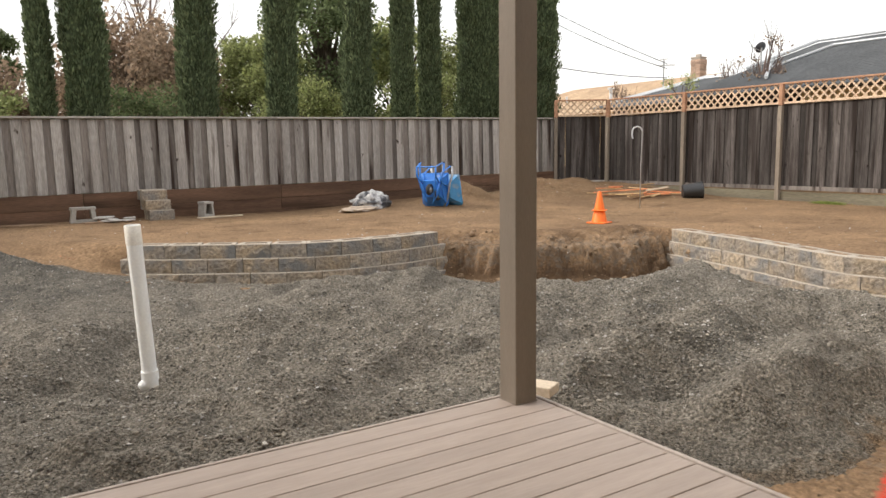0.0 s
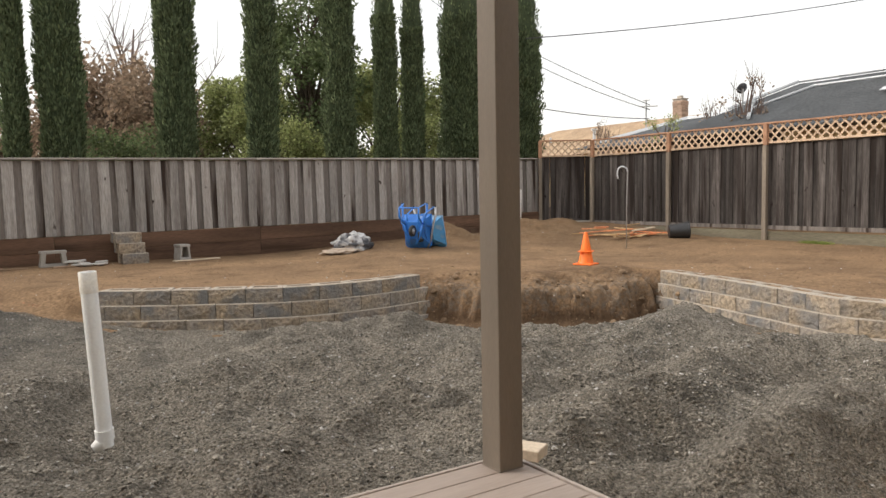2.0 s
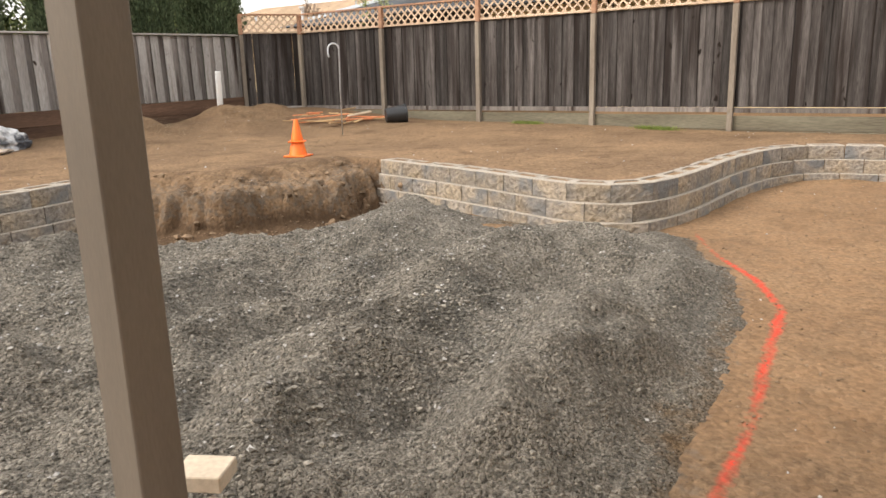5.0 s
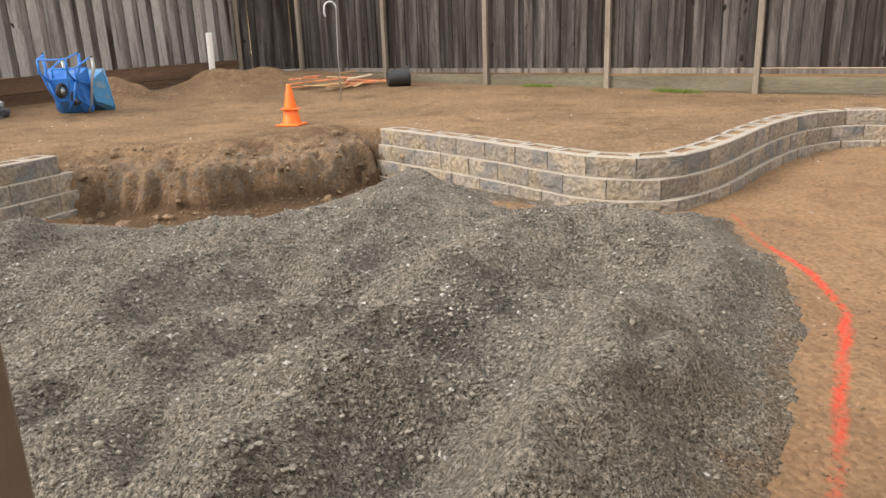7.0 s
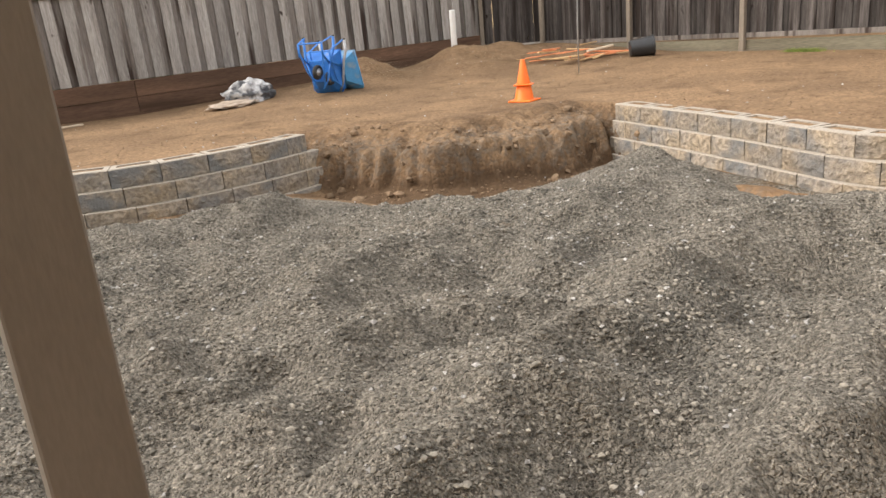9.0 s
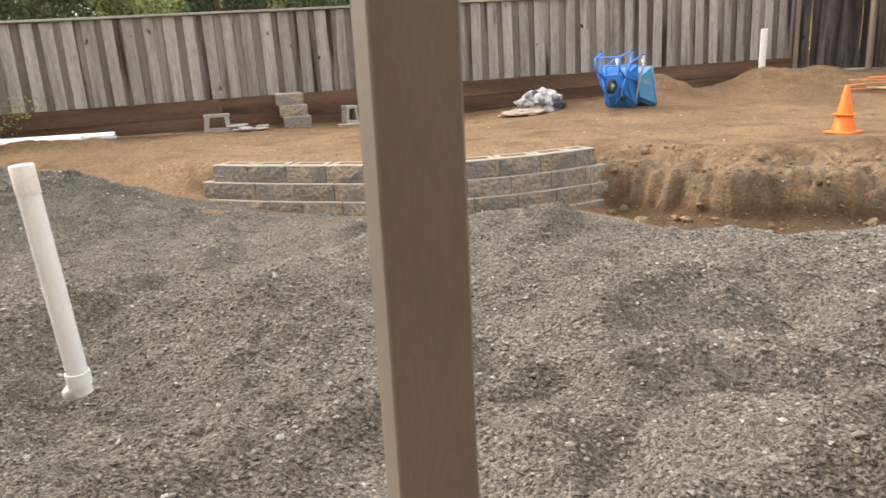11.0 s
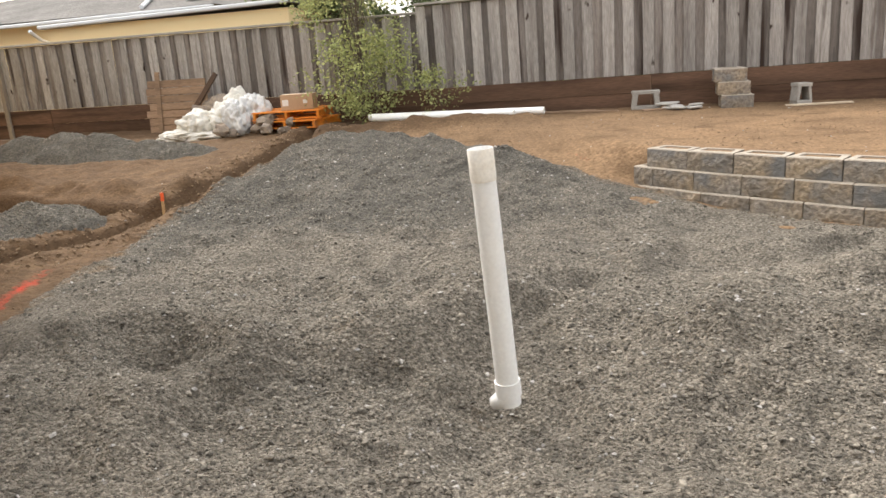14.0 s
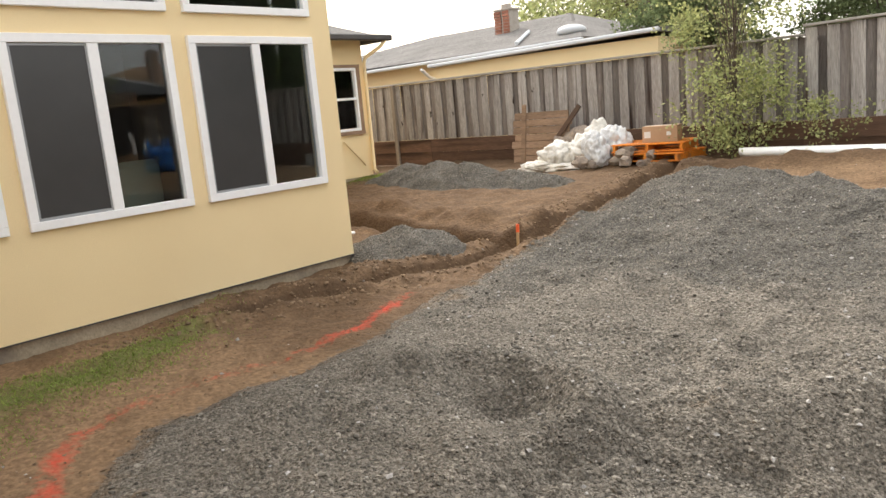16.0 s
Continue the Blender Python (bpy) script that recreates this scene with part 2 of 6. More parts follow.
M["shingle_grey"] = mat("weathered grey shingle", (0.20, 0.19, 0.178), (0.145, 0.137, 0.128), 1.0, 0.95, 0.7, 14, fine=0.3, objrand=0.1, spec=0.2)
M["shake"] = mat("tan wood shake", (0.40, 0.29, 0.19), (0.29, 0.205, 0.135), 1.0, 0.95, 0.7, 12, fine=0.3, objrand=0.1, spec=0.15)
M["white_trim"] = mat("white metal trim", (0.62, 0.64, 0.66), (0.56, 0.58, 0.6), 2, 0.5, 0.0, 20, fine=0.03)
M["eave_dark"] = mat("dark grey gutter", (0.085, 0.08, 0.078), (0.065, 0.06, 0.06), 2, 0.5, 0.0, 20, fine=0.05)
M["brick"] = mat("buff and rose brick", (0.46, 0.34, 0.265), (0.33, 0.235, 0.18), 8, 0.95, 0.6, 60, fine=0.2, objrand=0.28, spec=0.12)
M["brick_red"] = mat("red brick", (0.38, 0.18, 0.125), (0.28, 0.13, 0.09), 8, 0.95, 0.6, 60, fine=0.2, objrand=0.25, spec=0.12)
M["mortar"] = mat("mortar", (0.42, 0.38, 0.33), (0.34, 0.3, 0.26), 5, 0.95, 0.4, 50, fine=0.15)
M["cone"] = mat("orange cone plastic", (0.95, 0.20, 0.02), (0.88, 0.165, 0.015), 4, 0.45, 0.05, 40, fine=0.05, spec=0.45)
M["blue"] = mat("blue enamel", (0.04, 0.22, 0.68), (0.03, 0.18, 0.58), 4, 0.4, 0.05, 40, fine=0.1, spec=0.5, dark=(0.2, 0.27, 0.38), darkscale=5, darkat=0.66)
M["blue_pale"] = mat("faded blue plastic", (0.09, 0.32, 0.60), (0.07, 0.26, 0.52), 4, 0.5, 0.05, 40, fine=0.1, dark=(0.26, 0.36, 0.46), darkscale=4, darkat=0.6)
M["rubber"] = mat("black rubber", (0.03, 0.03, 0.03), (0.022, 0.022, 0.022), 6, 0.75, 0.2, 60, fine=0.15)
M["steel"] = mat("dull galvanised steel", (0.52, 0.52, 0.52), (0.42, 0.42, 0.42), 8, 0.42, 0.1, 60, fine=0.1, metal=0.7)
M["black_plastic"] = mat("black plastic", (0.035, 0.036, 0.038), (0.028, 0.028, 0.03), 4, 0.42, 0.05, 30, fine=0.12, spec=0.5)
M["tarp"] = mat("grey white tarp", (0.62, 0.61, 0.6), (0.4, 0.39, 0.38), 5, 0.55, 0.5, 22, fine=0.15, dark=(0.07, 0.07, 0.075), darkscale=4.5, darkat=0.5)
M["tarp_tan"] = mat("tan lining of tarp", (0.50, 0.40, 0.31), (0.40, 0.32, 0.25), 4, 0.7, 0.3, 26, fine=0.15)
M["sack"] = mat("white woven sacking", (0.74, 0.725, 0.68), (0.58, 0.55, 0.49), 3, 0.75, 0.4, 40, fine=0.12, dark=(0.36, 0.31, 0.25), darkscale=2.4, darkat=0.64)
M["sack_clear"] = mat("cloudy plastic bag", (0.72, 0.73, 0.74), (0.52, 0.51, 0.5), 6, 0.3, 0.3, 20, fine=0.15, spec=0.6)
M["pallet"] = mat("orange painted timber", (0.80, 0.27, 0.03), (0.62, 0.19, 0.02), 3, 0.7, 0.3, 30, fine=0.2, objrand=0.08, dark=(0.3, 0.16, 0.08), darkscale=3, darkat=0.63)
M["cardboard"] = mat("brown cardboard", (0.50, 0.34, 0.215), (0.45, 0.30, 0.19), 3, 0.85, 0.1, 40, fine=0.06)
M["paper"] = mat("white paper", (0.78, 0.77, 0.75), (0.74, 0.73, 0.71), 3, 0.8, 0.0, 30, fine=0.03)
M["plank"] = mat("old brown planks", (0.33, 0.22, 0.145), (0.22, 0.145, 0.095), 2, 0.9, 0.5, 20, stretch=(0.5, 4, 4), fine=0.22, objrand=0.2)
M["clod"] = mat("dry clods", (0.26, 0.183, 0.118), (0.185, 0.128, 0.083), 6, 0.95, 0.6, 26, fine=0.25, island=0.22, spec=0.1)
M["rock"] = mat("brown grey rock", (0.29, 0.235, 0.185), (0.19, 0.155, 0.125), 6, 0.95, 0.8, 26, fine=0.25, objrand=0.2)
M["cinder"] = mat("grey concrete block", (0.41, 0.39, 0.36), (0.33, 0.31, 0.28), 6, 0.95, 0.7, 70, fine=0.2, objrand=0.06, spec=0.12)
M["stake_wood"] = mat("sawn pine", (0.56, 0.38, 0.2), (0.46, 0.3, 0.15), 4, 0.85, 0.3, 30, fine=0.15, objrand=0.18)
M["stake_pink"] = mat("faded orange stake", (0.72, 0.28, 0.13), (0.6, 0.22, 0.1), 4, 0.8, 0.2, 30, fine=0.15, objrand=0.18)
M["flag"] = mat("fluorescent orange tape", (0.95, 0.16, 0.05), (0.9, 0.14, 0.04), 4, 0.6, 0.0, 30, fine=0.05)
M["bark"] = mat("brown bark", (0.14, 0.105, 0.08), (0.085, 0.064, 0.05), 4, 0.95, 0.9, 20, stretch=(3, 3, 0.6), fine=0.3, dist=0.03)
M["cypress"] = mat("cypress foliage", (0.178, 0.212, 0.11), (0.092, 0.126, 0.066), 1.6, 0.85, 0.0, 9, fine=0.3, island=0.5, spec=0.2)
# core under the sprays; the crown's inner shade is in its dark colour
M["cypress_core"] = mat("shaded inner cypress foliage", (0.06, 0.08, 0.036), (0.035, 0.05, 0.024), 3, 0.95, 0.6, 12, fine=0.3, dist=0.05)
M["leaf_green"] = mat("mid green leaves", (0.33, 0.35, 0.15), (0.23, 0.27, 0.11), 1.0, 0.75, 0.0, 9, fine=0.25, island=0.5, spec=0.25)
M["leaf_dark"] = mat("dark green leaves", (0.17, 0.205, 0.095), (0.11, 0.145, 0.065), 1.0, 0.75, 0.0, 9, fine=0.25, island=0.5, spec=0.25)
M["leaf_russet"] = mat("russet leaves", (0.37, 0.27, 0.19), (0.30, 0.23, 0.165), 0.8, 0.8, 0.0, 9, fine=0.25, island=0.4, spec=0.2)
M["leaf_yellow"] = mat("yellow green leaves", (0.42, 0.42, 0.18), (0.26, 0.31, 0.13), 1.8, 0.7, 0.0, 9, fine=0.25, island=0.45, spec=0.25)
M["twig"] = mat("bare twigs", (0.17, 0.12, 0.10), (0.12, 0.085, 0.07), 4, 0.95, 0.0, 20, fine=0.2)
M["grass"] = mat("short grass", (0.27, 0.33, 0.08), (0.18, 0.24, 0.05), 3, 0.8, 0.0, 20, fine=0.2, island=0.4)
M["straw"] = mat("dry straw and roots", (0.46, 0.36, 0.23), (0.34, 0.26, 0.16), 4, 0.95, 0.0, 20, fine=0.2, island=0.3)
M["cable"] = mat("black cable", (0.09, 0.09, 0.095), (0.08, 0.08, 0.085), 4, 0.7, 0.0, 20, fine=0.05)



def thin(m, share_=0.4):
    """Leaves pass some light."""
    N, L = m.node_tree.nodes, m.node_tree.links
    b = N["Principled BSDF"]
    tr, mx = N.new("ShaderNodeBsdfTranslucent"), N.new("ShaderNodeMixShader")
    mx.inputs[0].default_value = share_
    L.new(b.inputs["Base Color"].links[0].from_socket, tr.inputs["Color"])
    L.new(b.outputs[0], mx.inputs[1])
    L.new(tr.outputs[0], mx.inputs[2])
    L.new(mx.outputs[0], N["Material Output"].inputs["Surface"])


for key in ("cypress", "leaf_green", "leaf_dark", "leaf_russet", "leaf_yellow", "grass"):
    thin(M[key])
glass = bpy.data.materials.new("window glass")
glass.use_nodes = True
gN, gL = glass.node_tree.nodes, glass.node_tree.links
gN.remove(gN["Principled BSDF"])
g_tr, g_gl, g_fr, g_mx = gN.new("ShaderNodeBsdfTransparent"), gN.new("ShaderNodeBsdfGlossy"), gN.new("ShaderNodeFresnel"), gN.new("ShaderNodeMixShader")
g_tr.inputs[0].default_value = (0.75, 0.78, 0.77, 1)
g_gl.inputs["Roughness"].default_value = 0.01
g_fr.inputs["IOR"].default_value = 1.55
gL.new(g_fr.outputs[0], g_mx.inputs[0])
gL.new(g_tr.outputs[0], g_mx.inputs[1])
gL.new(g_gl.outputs[0], g_mx.inputs[2])
gL.new(g_mx.outputs[0], gN["Material Output"].inputs["Surface"])
M["glass"] = glass


# ---- mesh helpers ----
def link_mesh(name, me, material, parent=None, label=""):
    me.materials.append(material)
    ob = new(name, me)
    if parent is not None:
        ob.parent = parent
        ob.matrix_parent_inverse = Matrix.Identity(4)
    if label:
        ob["label"] = label
    return ob


def part(name, bm, material, parent=None, label="", smooth=False):
    """Link a bmesh as one mesh object under a thing or a part."""
    me = bpy.data.meshes.new(name)
    bmesh.ops.recalc_face_normals(bm, faces=bm.faces)
    bm.to_mesh(me)
    bm.free()
    if smooth:
        for p in me.polygons:
            p.use_smooth = True
    return link_mesh(name, me, material, parent, label)


def share(name, me, m, parent, label=""):
    """One more piece on a mesh that other pieces use too."""
    ob = new(name, me)
    ob.parent = parent
    ob.matrix_local = m
    if label:
        ob["label"] = label
    return ob


def np_mesh(name, verts, faces, smooth=False):
    """Mesh from arrays; faces is (n, k)."""
    verts, faces = np.asarray(verts, dtype=np.float32), np.asarray(faces, dtype=np.int32)
    me = bpy.data.meshes.new(name)
    me.vertices.add(len(verts))
    me.vertices.foreach_set("co", verts.ravel())
    k = faces.shape[1]
    me.loops.add(faces.size)
    me.loops.foreach_set("vertex_index", faces.ravel())
    me.polygons.add(len(faces))
    me.polygons.foreach_set("loop_start", np.arange(0, faces.size, k, dtype=np.int32))
    me.polygons.foreach_set("loop_total", np.full(len(faces), k, dtype=np.int32))
    me.polygons.foreach_set("use_smooth", np.full(len(faces), smooth, dtype=bool))
    me.update(calc_edges=True)
    me.validate()
    return me


def thing(name, m, label, category, group="", kind=""):
    ob = new(name)
    ob.matrix_world = m
    return tagged(ob, label, category, group, kind)


def box(bm, size, at=(0, 0, 0), rot=(0, 0, 0), bevel=0.0, segs=1):
    """A box of that size with its middle at a place, edges eased."""
    tmp = bmesh.new()
    bmesh.ops.create_cube(tmp, size=1.0)
    bmesh.ops.scale(tmp, vec=size, verts=tmp.verts)
    if bevel:
        bmesh.ops.bevel(tmp, geom=list(tmp.edges), offset=bevel, segments=segs, affect="EDGES", profile=0.5)
    bmesh.ops.transform(tmp, matrix=pose(*at, *rot), verts=tmp.verts)
    merge(bm, tmp)
    return bm


def merge(bm, tmp):
    me = bpy.data.meshes.new("tmp")
    tmp.to_mesh(me)
    tmp.free()
    bm.from_mesh(me)
    bpy.data.meshes.remove(me)


def boxes(*items, bevel=0.0):
    bm = bmesh.new()
    for it in items:
        box(bm, *it, bevel=bevel)
    return bm


def lathe(bm, profile, n=20, cap=True):
    """Turn a profile of (radius, height) round z."""
    rings = []
    for r, z in profile:
        rings.append([bm.verts.new((r * math.cos(2 * math.pi * i / n), r * math.sin(2 * math.pi * i / n), z)) for i in range(n)])
    for a, b in zip(rings, rings[1:]):
        for i in range(n):
            bm.faces.new((a[i], a[(i + 1) % n], b[(i + 1) % n], b[i]))
    if cap:
        bm.faces.new(rings[0][::-1])
        bm.faces.new(rings[-1])
    return bm


def tube(bm, pts, radii, n=7):
    """A tapered tube along a line of points."""
    pts = [Vector(p) for p in pts]
    rings = []
    for i, p in enumerate(pts):
        d = (pts[min(i + 1, len(pts) - 1)] - pts[max(i - 1, 0)]).normalized()
        u = d.orthogonal().normalized()
        if rings:
            u = (last_u - d * last_u.dot(d)).normalized()
        last_u = u
        v = d.cross(u)
        r = radii[i] if hasattr(radii, "__len__") else radii
        rings.append([bm.verts.new(p + (u * math.cos(2 * math.pi * k / n) + v * math.sin(2 * math.pi * k / n)) * r) for k in range(n)])
    for a, b in zip(rings, rings[1:]):
        for k in range(n):
            bm.faces.new((a[k], a[(k + 1) % n], b[(k + 1) % n], b[k]))
    bm.faces.new(rings[0][::-1])
    bm.faces.new(rings[-1])
    return bm


def vnoise(x, y, seed=0):
    """Smooth value noise on arrays, about -1 to 1."""
    xi, yi = np.floor(x).astype(np.int64), np.floor(y).astype(np.int64)
    fx, fy = x - xi, y - yi
    fx, fy = fx * fx * fx * (fx * (fx * 6 - 15) + 10), fy * fy * fy * (fy * (fy * 6 - 15) + 10)

    def h(a, b):
        n = (a * 374761393 + b * 668265263 + seed * 982451653) & 0x7FFFFFFF
        n = ((n ^ (n >> 13)) * 1274126177) & 0x7FFFFFFF
        n = (n ^ (n >> 16)) & 0xFFFF
        return n / 32767.5 - 1
    return (h(xi, yi) * (1 - fx) + h(xi + 1, yi) * fx) * (1 - fy) + (h(xi, yi + 1) * (1 - fx) + h(xi + 1, yi + 1) * fx) * fy


def fbm(x, y, scale, octaves=4, seed=0, gain=0.5):
    out, a, tot = 0, 1.0, 0
    for o in range(octaves):
        out = out + a * vnoise(x / scale * 2 ** o + 17.3 * o, y / scale * 2 ** o - 9.1 * o, seed + o)
        tot += a
        a *= gain
    return out / tot


def sstep(a, b, x):
    t = np.clip((x - a) / (b - a), 0, 1)
    return t * t * (3 - 2 * t)


def poly_sd(px, py, poly):
    """Distance to a closed outline, positive inside."""
    d = np.full(px.shape, 1e9)
    inside = np.zeros(px.shape, bool)
    n = len(poly)
    for i in range(n):
        ax, ay = poly[i]
        bx, by = poly[(i + 1) % n]
        ex, ey = bx - ax, by - ay
        t = np.clip(((px - ax) * ex + (py - ay) * ey) / (ex * ex + ey * ey), 0, 1)
        d = np.minimum(d, np.hypot(px - ax - t * ex, py - ay - t * ey))
        if ay != by:
            cross = (ay > py) != (by > py)
            inside ^= cross & (px < (bx - ax) * (py - ay) / (by - ay) + ax)
    return np.where(inside, d, -d)


def line_d(px, py, line):
    """Distance to an open line."""
    d = np.full(px.shape, 1e9)
    for (ax, ay), (bx, by) in zip(line, line[1:]):
        ex, ey = bx - ax, by - ay
        t = np.clip(((px - ax) * ex + (py - ay) * ey) / (ex * ex + ey * ey), 0, 1)
        d = np.minimum(d, np.hypot(px - ax - t * ex, py - ay - t * ey))
    return d


def spline(pts, step):
    """Catmull-Rom line through the points, at even steps."""
    P = [Vector((*p, 0)) for p in pts]
    P = [2 * P[0] - P[1]] + P + [2 * P[-1] - P[-2]]
    out = []
    for i in range(1, len(P) - 2):
        for k in range(40):
            t = k / 40
            a, b, c, d = P[i - 1], P[i], P[i + 1], P[i + 2]
            out.append(0.5 * (2 * b + (c - a) * t + (2 * a - 5 * b + 4 * c - d) * t * t + (3 * b - a - 3 * c + d) * t ** 3))
    out.append(P[-2])
    res, acc = [out[0]], 0.0
    for a, b in zip(out, out[1:]):
        seg = (b - a).length
        while acc + seg >= step:
            a = a + (b - a) * ((step - acc) / seg)
            seg = (b - a).length
            acc = 0.0
            res.append(a.copy())
        acc += seg
    return [(p.x, p.y) for p in res]


# ---- ground ----
WALL_L = [(1.6, 10.2), (2.1, 9.82), (2.77, 9.4), (3.35, 9.05), (3.95, 8.86), (4.84, 8.86), (5.62, 9.03)]
WALL_R = [(8.69, 7.36), (8.42, 6.3), (8.19, 5.51), (7.95, 4.8), (7.8, 4.34), (7.8, 3.92), (8.08, 3.55), (8.83, 3.38), (9.6, 3.34), (10.4, 3.3), (11.2, 3.2), (11.8, 3.02), (12.25, 2.65), (12.4, 1.9), (12.45, 0.8), (12.45, -1.2)]
TERRACE = [(-4.2, 17.0), (-2.4, 14.0), (-0.2, 11.9), (1.65, 10.4), (2.2, 10.0), (2.9, 9.58), (3.45, 9.24), (4.0, 9.05), (4.84, 9.04), (5.62, 9.22), (5.85, 8.95), (6.25, 8.05), (6.9, 7.7), (7.7, 7.5),
           (8.75, 7.44), (8.6, 6.3), (8.36, 5.5), (8.12, 4.75), (7.98, 4.34), (7.98, 3.96), (8.2, 3.72), (8.85, 3.56), (9.6, 3.52), (10.4, 3.48), (11.25, 3.38), (11.95, 3.17), (12.42, 2.72), (12.58, 1.9), (12.65, -3.0), (40.0, -3.0), (40.0, 17.0)]
GRAVEL = [(2.4, 2.9), (2.42, 2.4), (2.88, 2.1), (3.2, 1.93), (3.62, 1.86), (4.3, 1.95), (5.07, 2.06), (5.9, 2.16), (6.61, 2.32), (7.35, 2.75), (7.98, 3.1), (7.85, 3.7), (7.75, 4.2), (7.95, 4.95), (8.2, 5.7), (8.62, 7.05), (8.2, 6.9), (7.2, 6.66), (6.1, 6.8), (5.5, 7.4), (5.25, 8.1),
          (5.05, 8.5), (4.6, 8.55), (3.95, 8.62), (2.8, 9.25), (1.5, 10.1), (0.6, 10.85), (-0.2, 11.45), (-1.3, 12.2), (-2.3, 12.7), (-3.0, 12.9), (-3.2, 12.2), (-3.15, 10.6), (-3.08, 8.75), (-2.75, 7.2), (-2.45, 6.0), (-2.5, 5.2), (-2.45, 4.6), (-2.15, 4.25), (-1.5, 3.8), (-0.6, 2.9)]
MOUNDS = [(-4.6, 8.75, 0.95, 0.75, 0.27), (-7.0, 12.5, 1.5, 0.8, 0.33), (-5.6, 12.35, 1.3, 0.5, 0.2), (-8.2, 12.6, 1.0, 0.7, 0.3)]
TRENCH_A = [(-4.2, 6.2), (-3.8, 7.25), (-3.5, 8.4), (-3.38, 9.4), (-3.42, 11.0), (-3.38, 12.6), (-3.45, 13.8)]
TRENCH_B = [(-3.4, 9.45), (-4.0, 9.5), (-4.7, 9.55), (-6.8, 9.9)]
PAINT = [[(8.2, 3.1), (7.9, 2.95), (7.41, 2.68), (6.81, 2.25), (6.2, 1.97), (5.6, 1.9), (5.09, 1.85), (4.56, 1.78), (3.64, 1.72), (2.9, 1.45)],
         [(-1.7, 3.75), (-2.12, 3.98), (-2.53, 4.18), (-2.8, 4.42), (-2.92, 4.75), (-2.88, 5.2), (-2.75, 5.75), (-2.8, 6.5), (-3.15, 7.4)], [(1.0, 10.75), (0.75, 11.0)]]


# crests of the dumped heaps: line, height, half width
RIDGES = [([(3.6, 3.65), (4.3, 3.78), (4.9, 3.9), (6.2, 4.1)], 0.225, 0.3),
          ([(4.1, 2.62), (5.1, 2.74), (5.75, 2.7), (6.4, 2.6)], 0.17, 0.26),
          ([(3.55, 2.62), (3.9, 2.6), (4.3, 2.58), (4.6, 2.3)], 0.2, 0.24),
          ([(3.1, 3.36), (3.5, 3.5), (3.85, 3.38)], 0.225, 0.24),
          ([(5.66, 4.1), (6.33, 4.2), (6.85, 3.85), (6.55, 3.25)], 0.165, 0.26),
          ([(3.1, 4.8), (3.8, 5.29), (4.3, 5.46), (4.9, 5.6)], 0.195, 0.3),
          ([(3.0, 4.1), (3.7, 4.54), (4.1, 4.58)], 0.15, 0.22),
          ([(4.5, 4.4), (5.1, 4.72), (5.7, 4.85)], 0.135, 0.24),
          ([(5.9, 5.2), (6.6, 5.5), (7.2, 5.5)], 0.15, 0.3),
          ([(1.2, 4.05), (1.7, 4.38), (2.45, 4.66), (3.0, 5.0)], 0.195, 0.26),
          ([(0.2, 4.0), (0.65, 3.95), (1.05, 4.4)], 0.15, 0.22),
          ([(0.1, 6.3), (0.4, 6.75), (0.6, 7.2)], 0.135, 0.28),
          ([(3.0, 7.5), (3.7, 7.54), (4.4, 7.5)], 0.15, 0.3),
          ([(-1.7, 5.9), (-1.4, 6.2), (-0.9, 6.2), (-0.5, 5.8)], 0.15, 0.2),
          ([(-0.6, 5.05), (-0.75, 5.45), (-0.4, 5.7)], 0.105, 0.2),
          ([(1.9, 6.4), (2.6, 6.5), (3.2, 6.9)], 0.135, 0.26)]
HOLLOWS = [(5.75, 3.65, 0.4, 0.1), (-0.95, 5.85, 0.28, 0.14), (4.25, 4.22, 0.3, 0.06), (3.6, 3.05, 0.3, 0.09), (2.2, 5.4, 0.4, 0.07), (1.5, 7.2, 0.5, 0.07)]


def lumps(x, y):
    """Raked heaps of the loose fill: known crests and hollows, with smaller scuffs between them."""
    wx, wy = x + 0.13 * fbm(x, y, 0.6, 3, 51), y + 0.13 * fbm(x, y, 0.6, 3, 52)
    z = np.zeros(np.shape(x))
    for ln, h, w in RIDGES:
        d = line_d(wx, wy, ln) / w
        z = np.maximum(z, h * (0.3 * np.exp(-d * d) + 0.7 * np.clip(1 - d * 0.58, 0, 1)))
    for hx, hy, r, h in HOLLOWS:
        z = z - h * np.exp(-((np.hypot(wx - hx, wy - hy) / r) ** 2))
    r = 1 - np.abs(fbm(wx, wy, 1.1, 3, 11))
    near = (0.55 + 0.45 * sstep(-1.5, 2.5, x)) * (1 - 0.3 * sstep(7.5, 9.5, y))
    scuffs = 0.09 * (0.22 - np.abs(fbm(x, y, 0.5, 3, 28))) + 0.045 * fbm(x, y, 0.3, 3, 29, 0.6) + 0.012 * fbm(x, y, 0.12, 2, 31)
    return z + near * (0.2 * (r - 0.75) + 0.03 * fbm(x, y, 0.75, 3, 23)) + scuffs


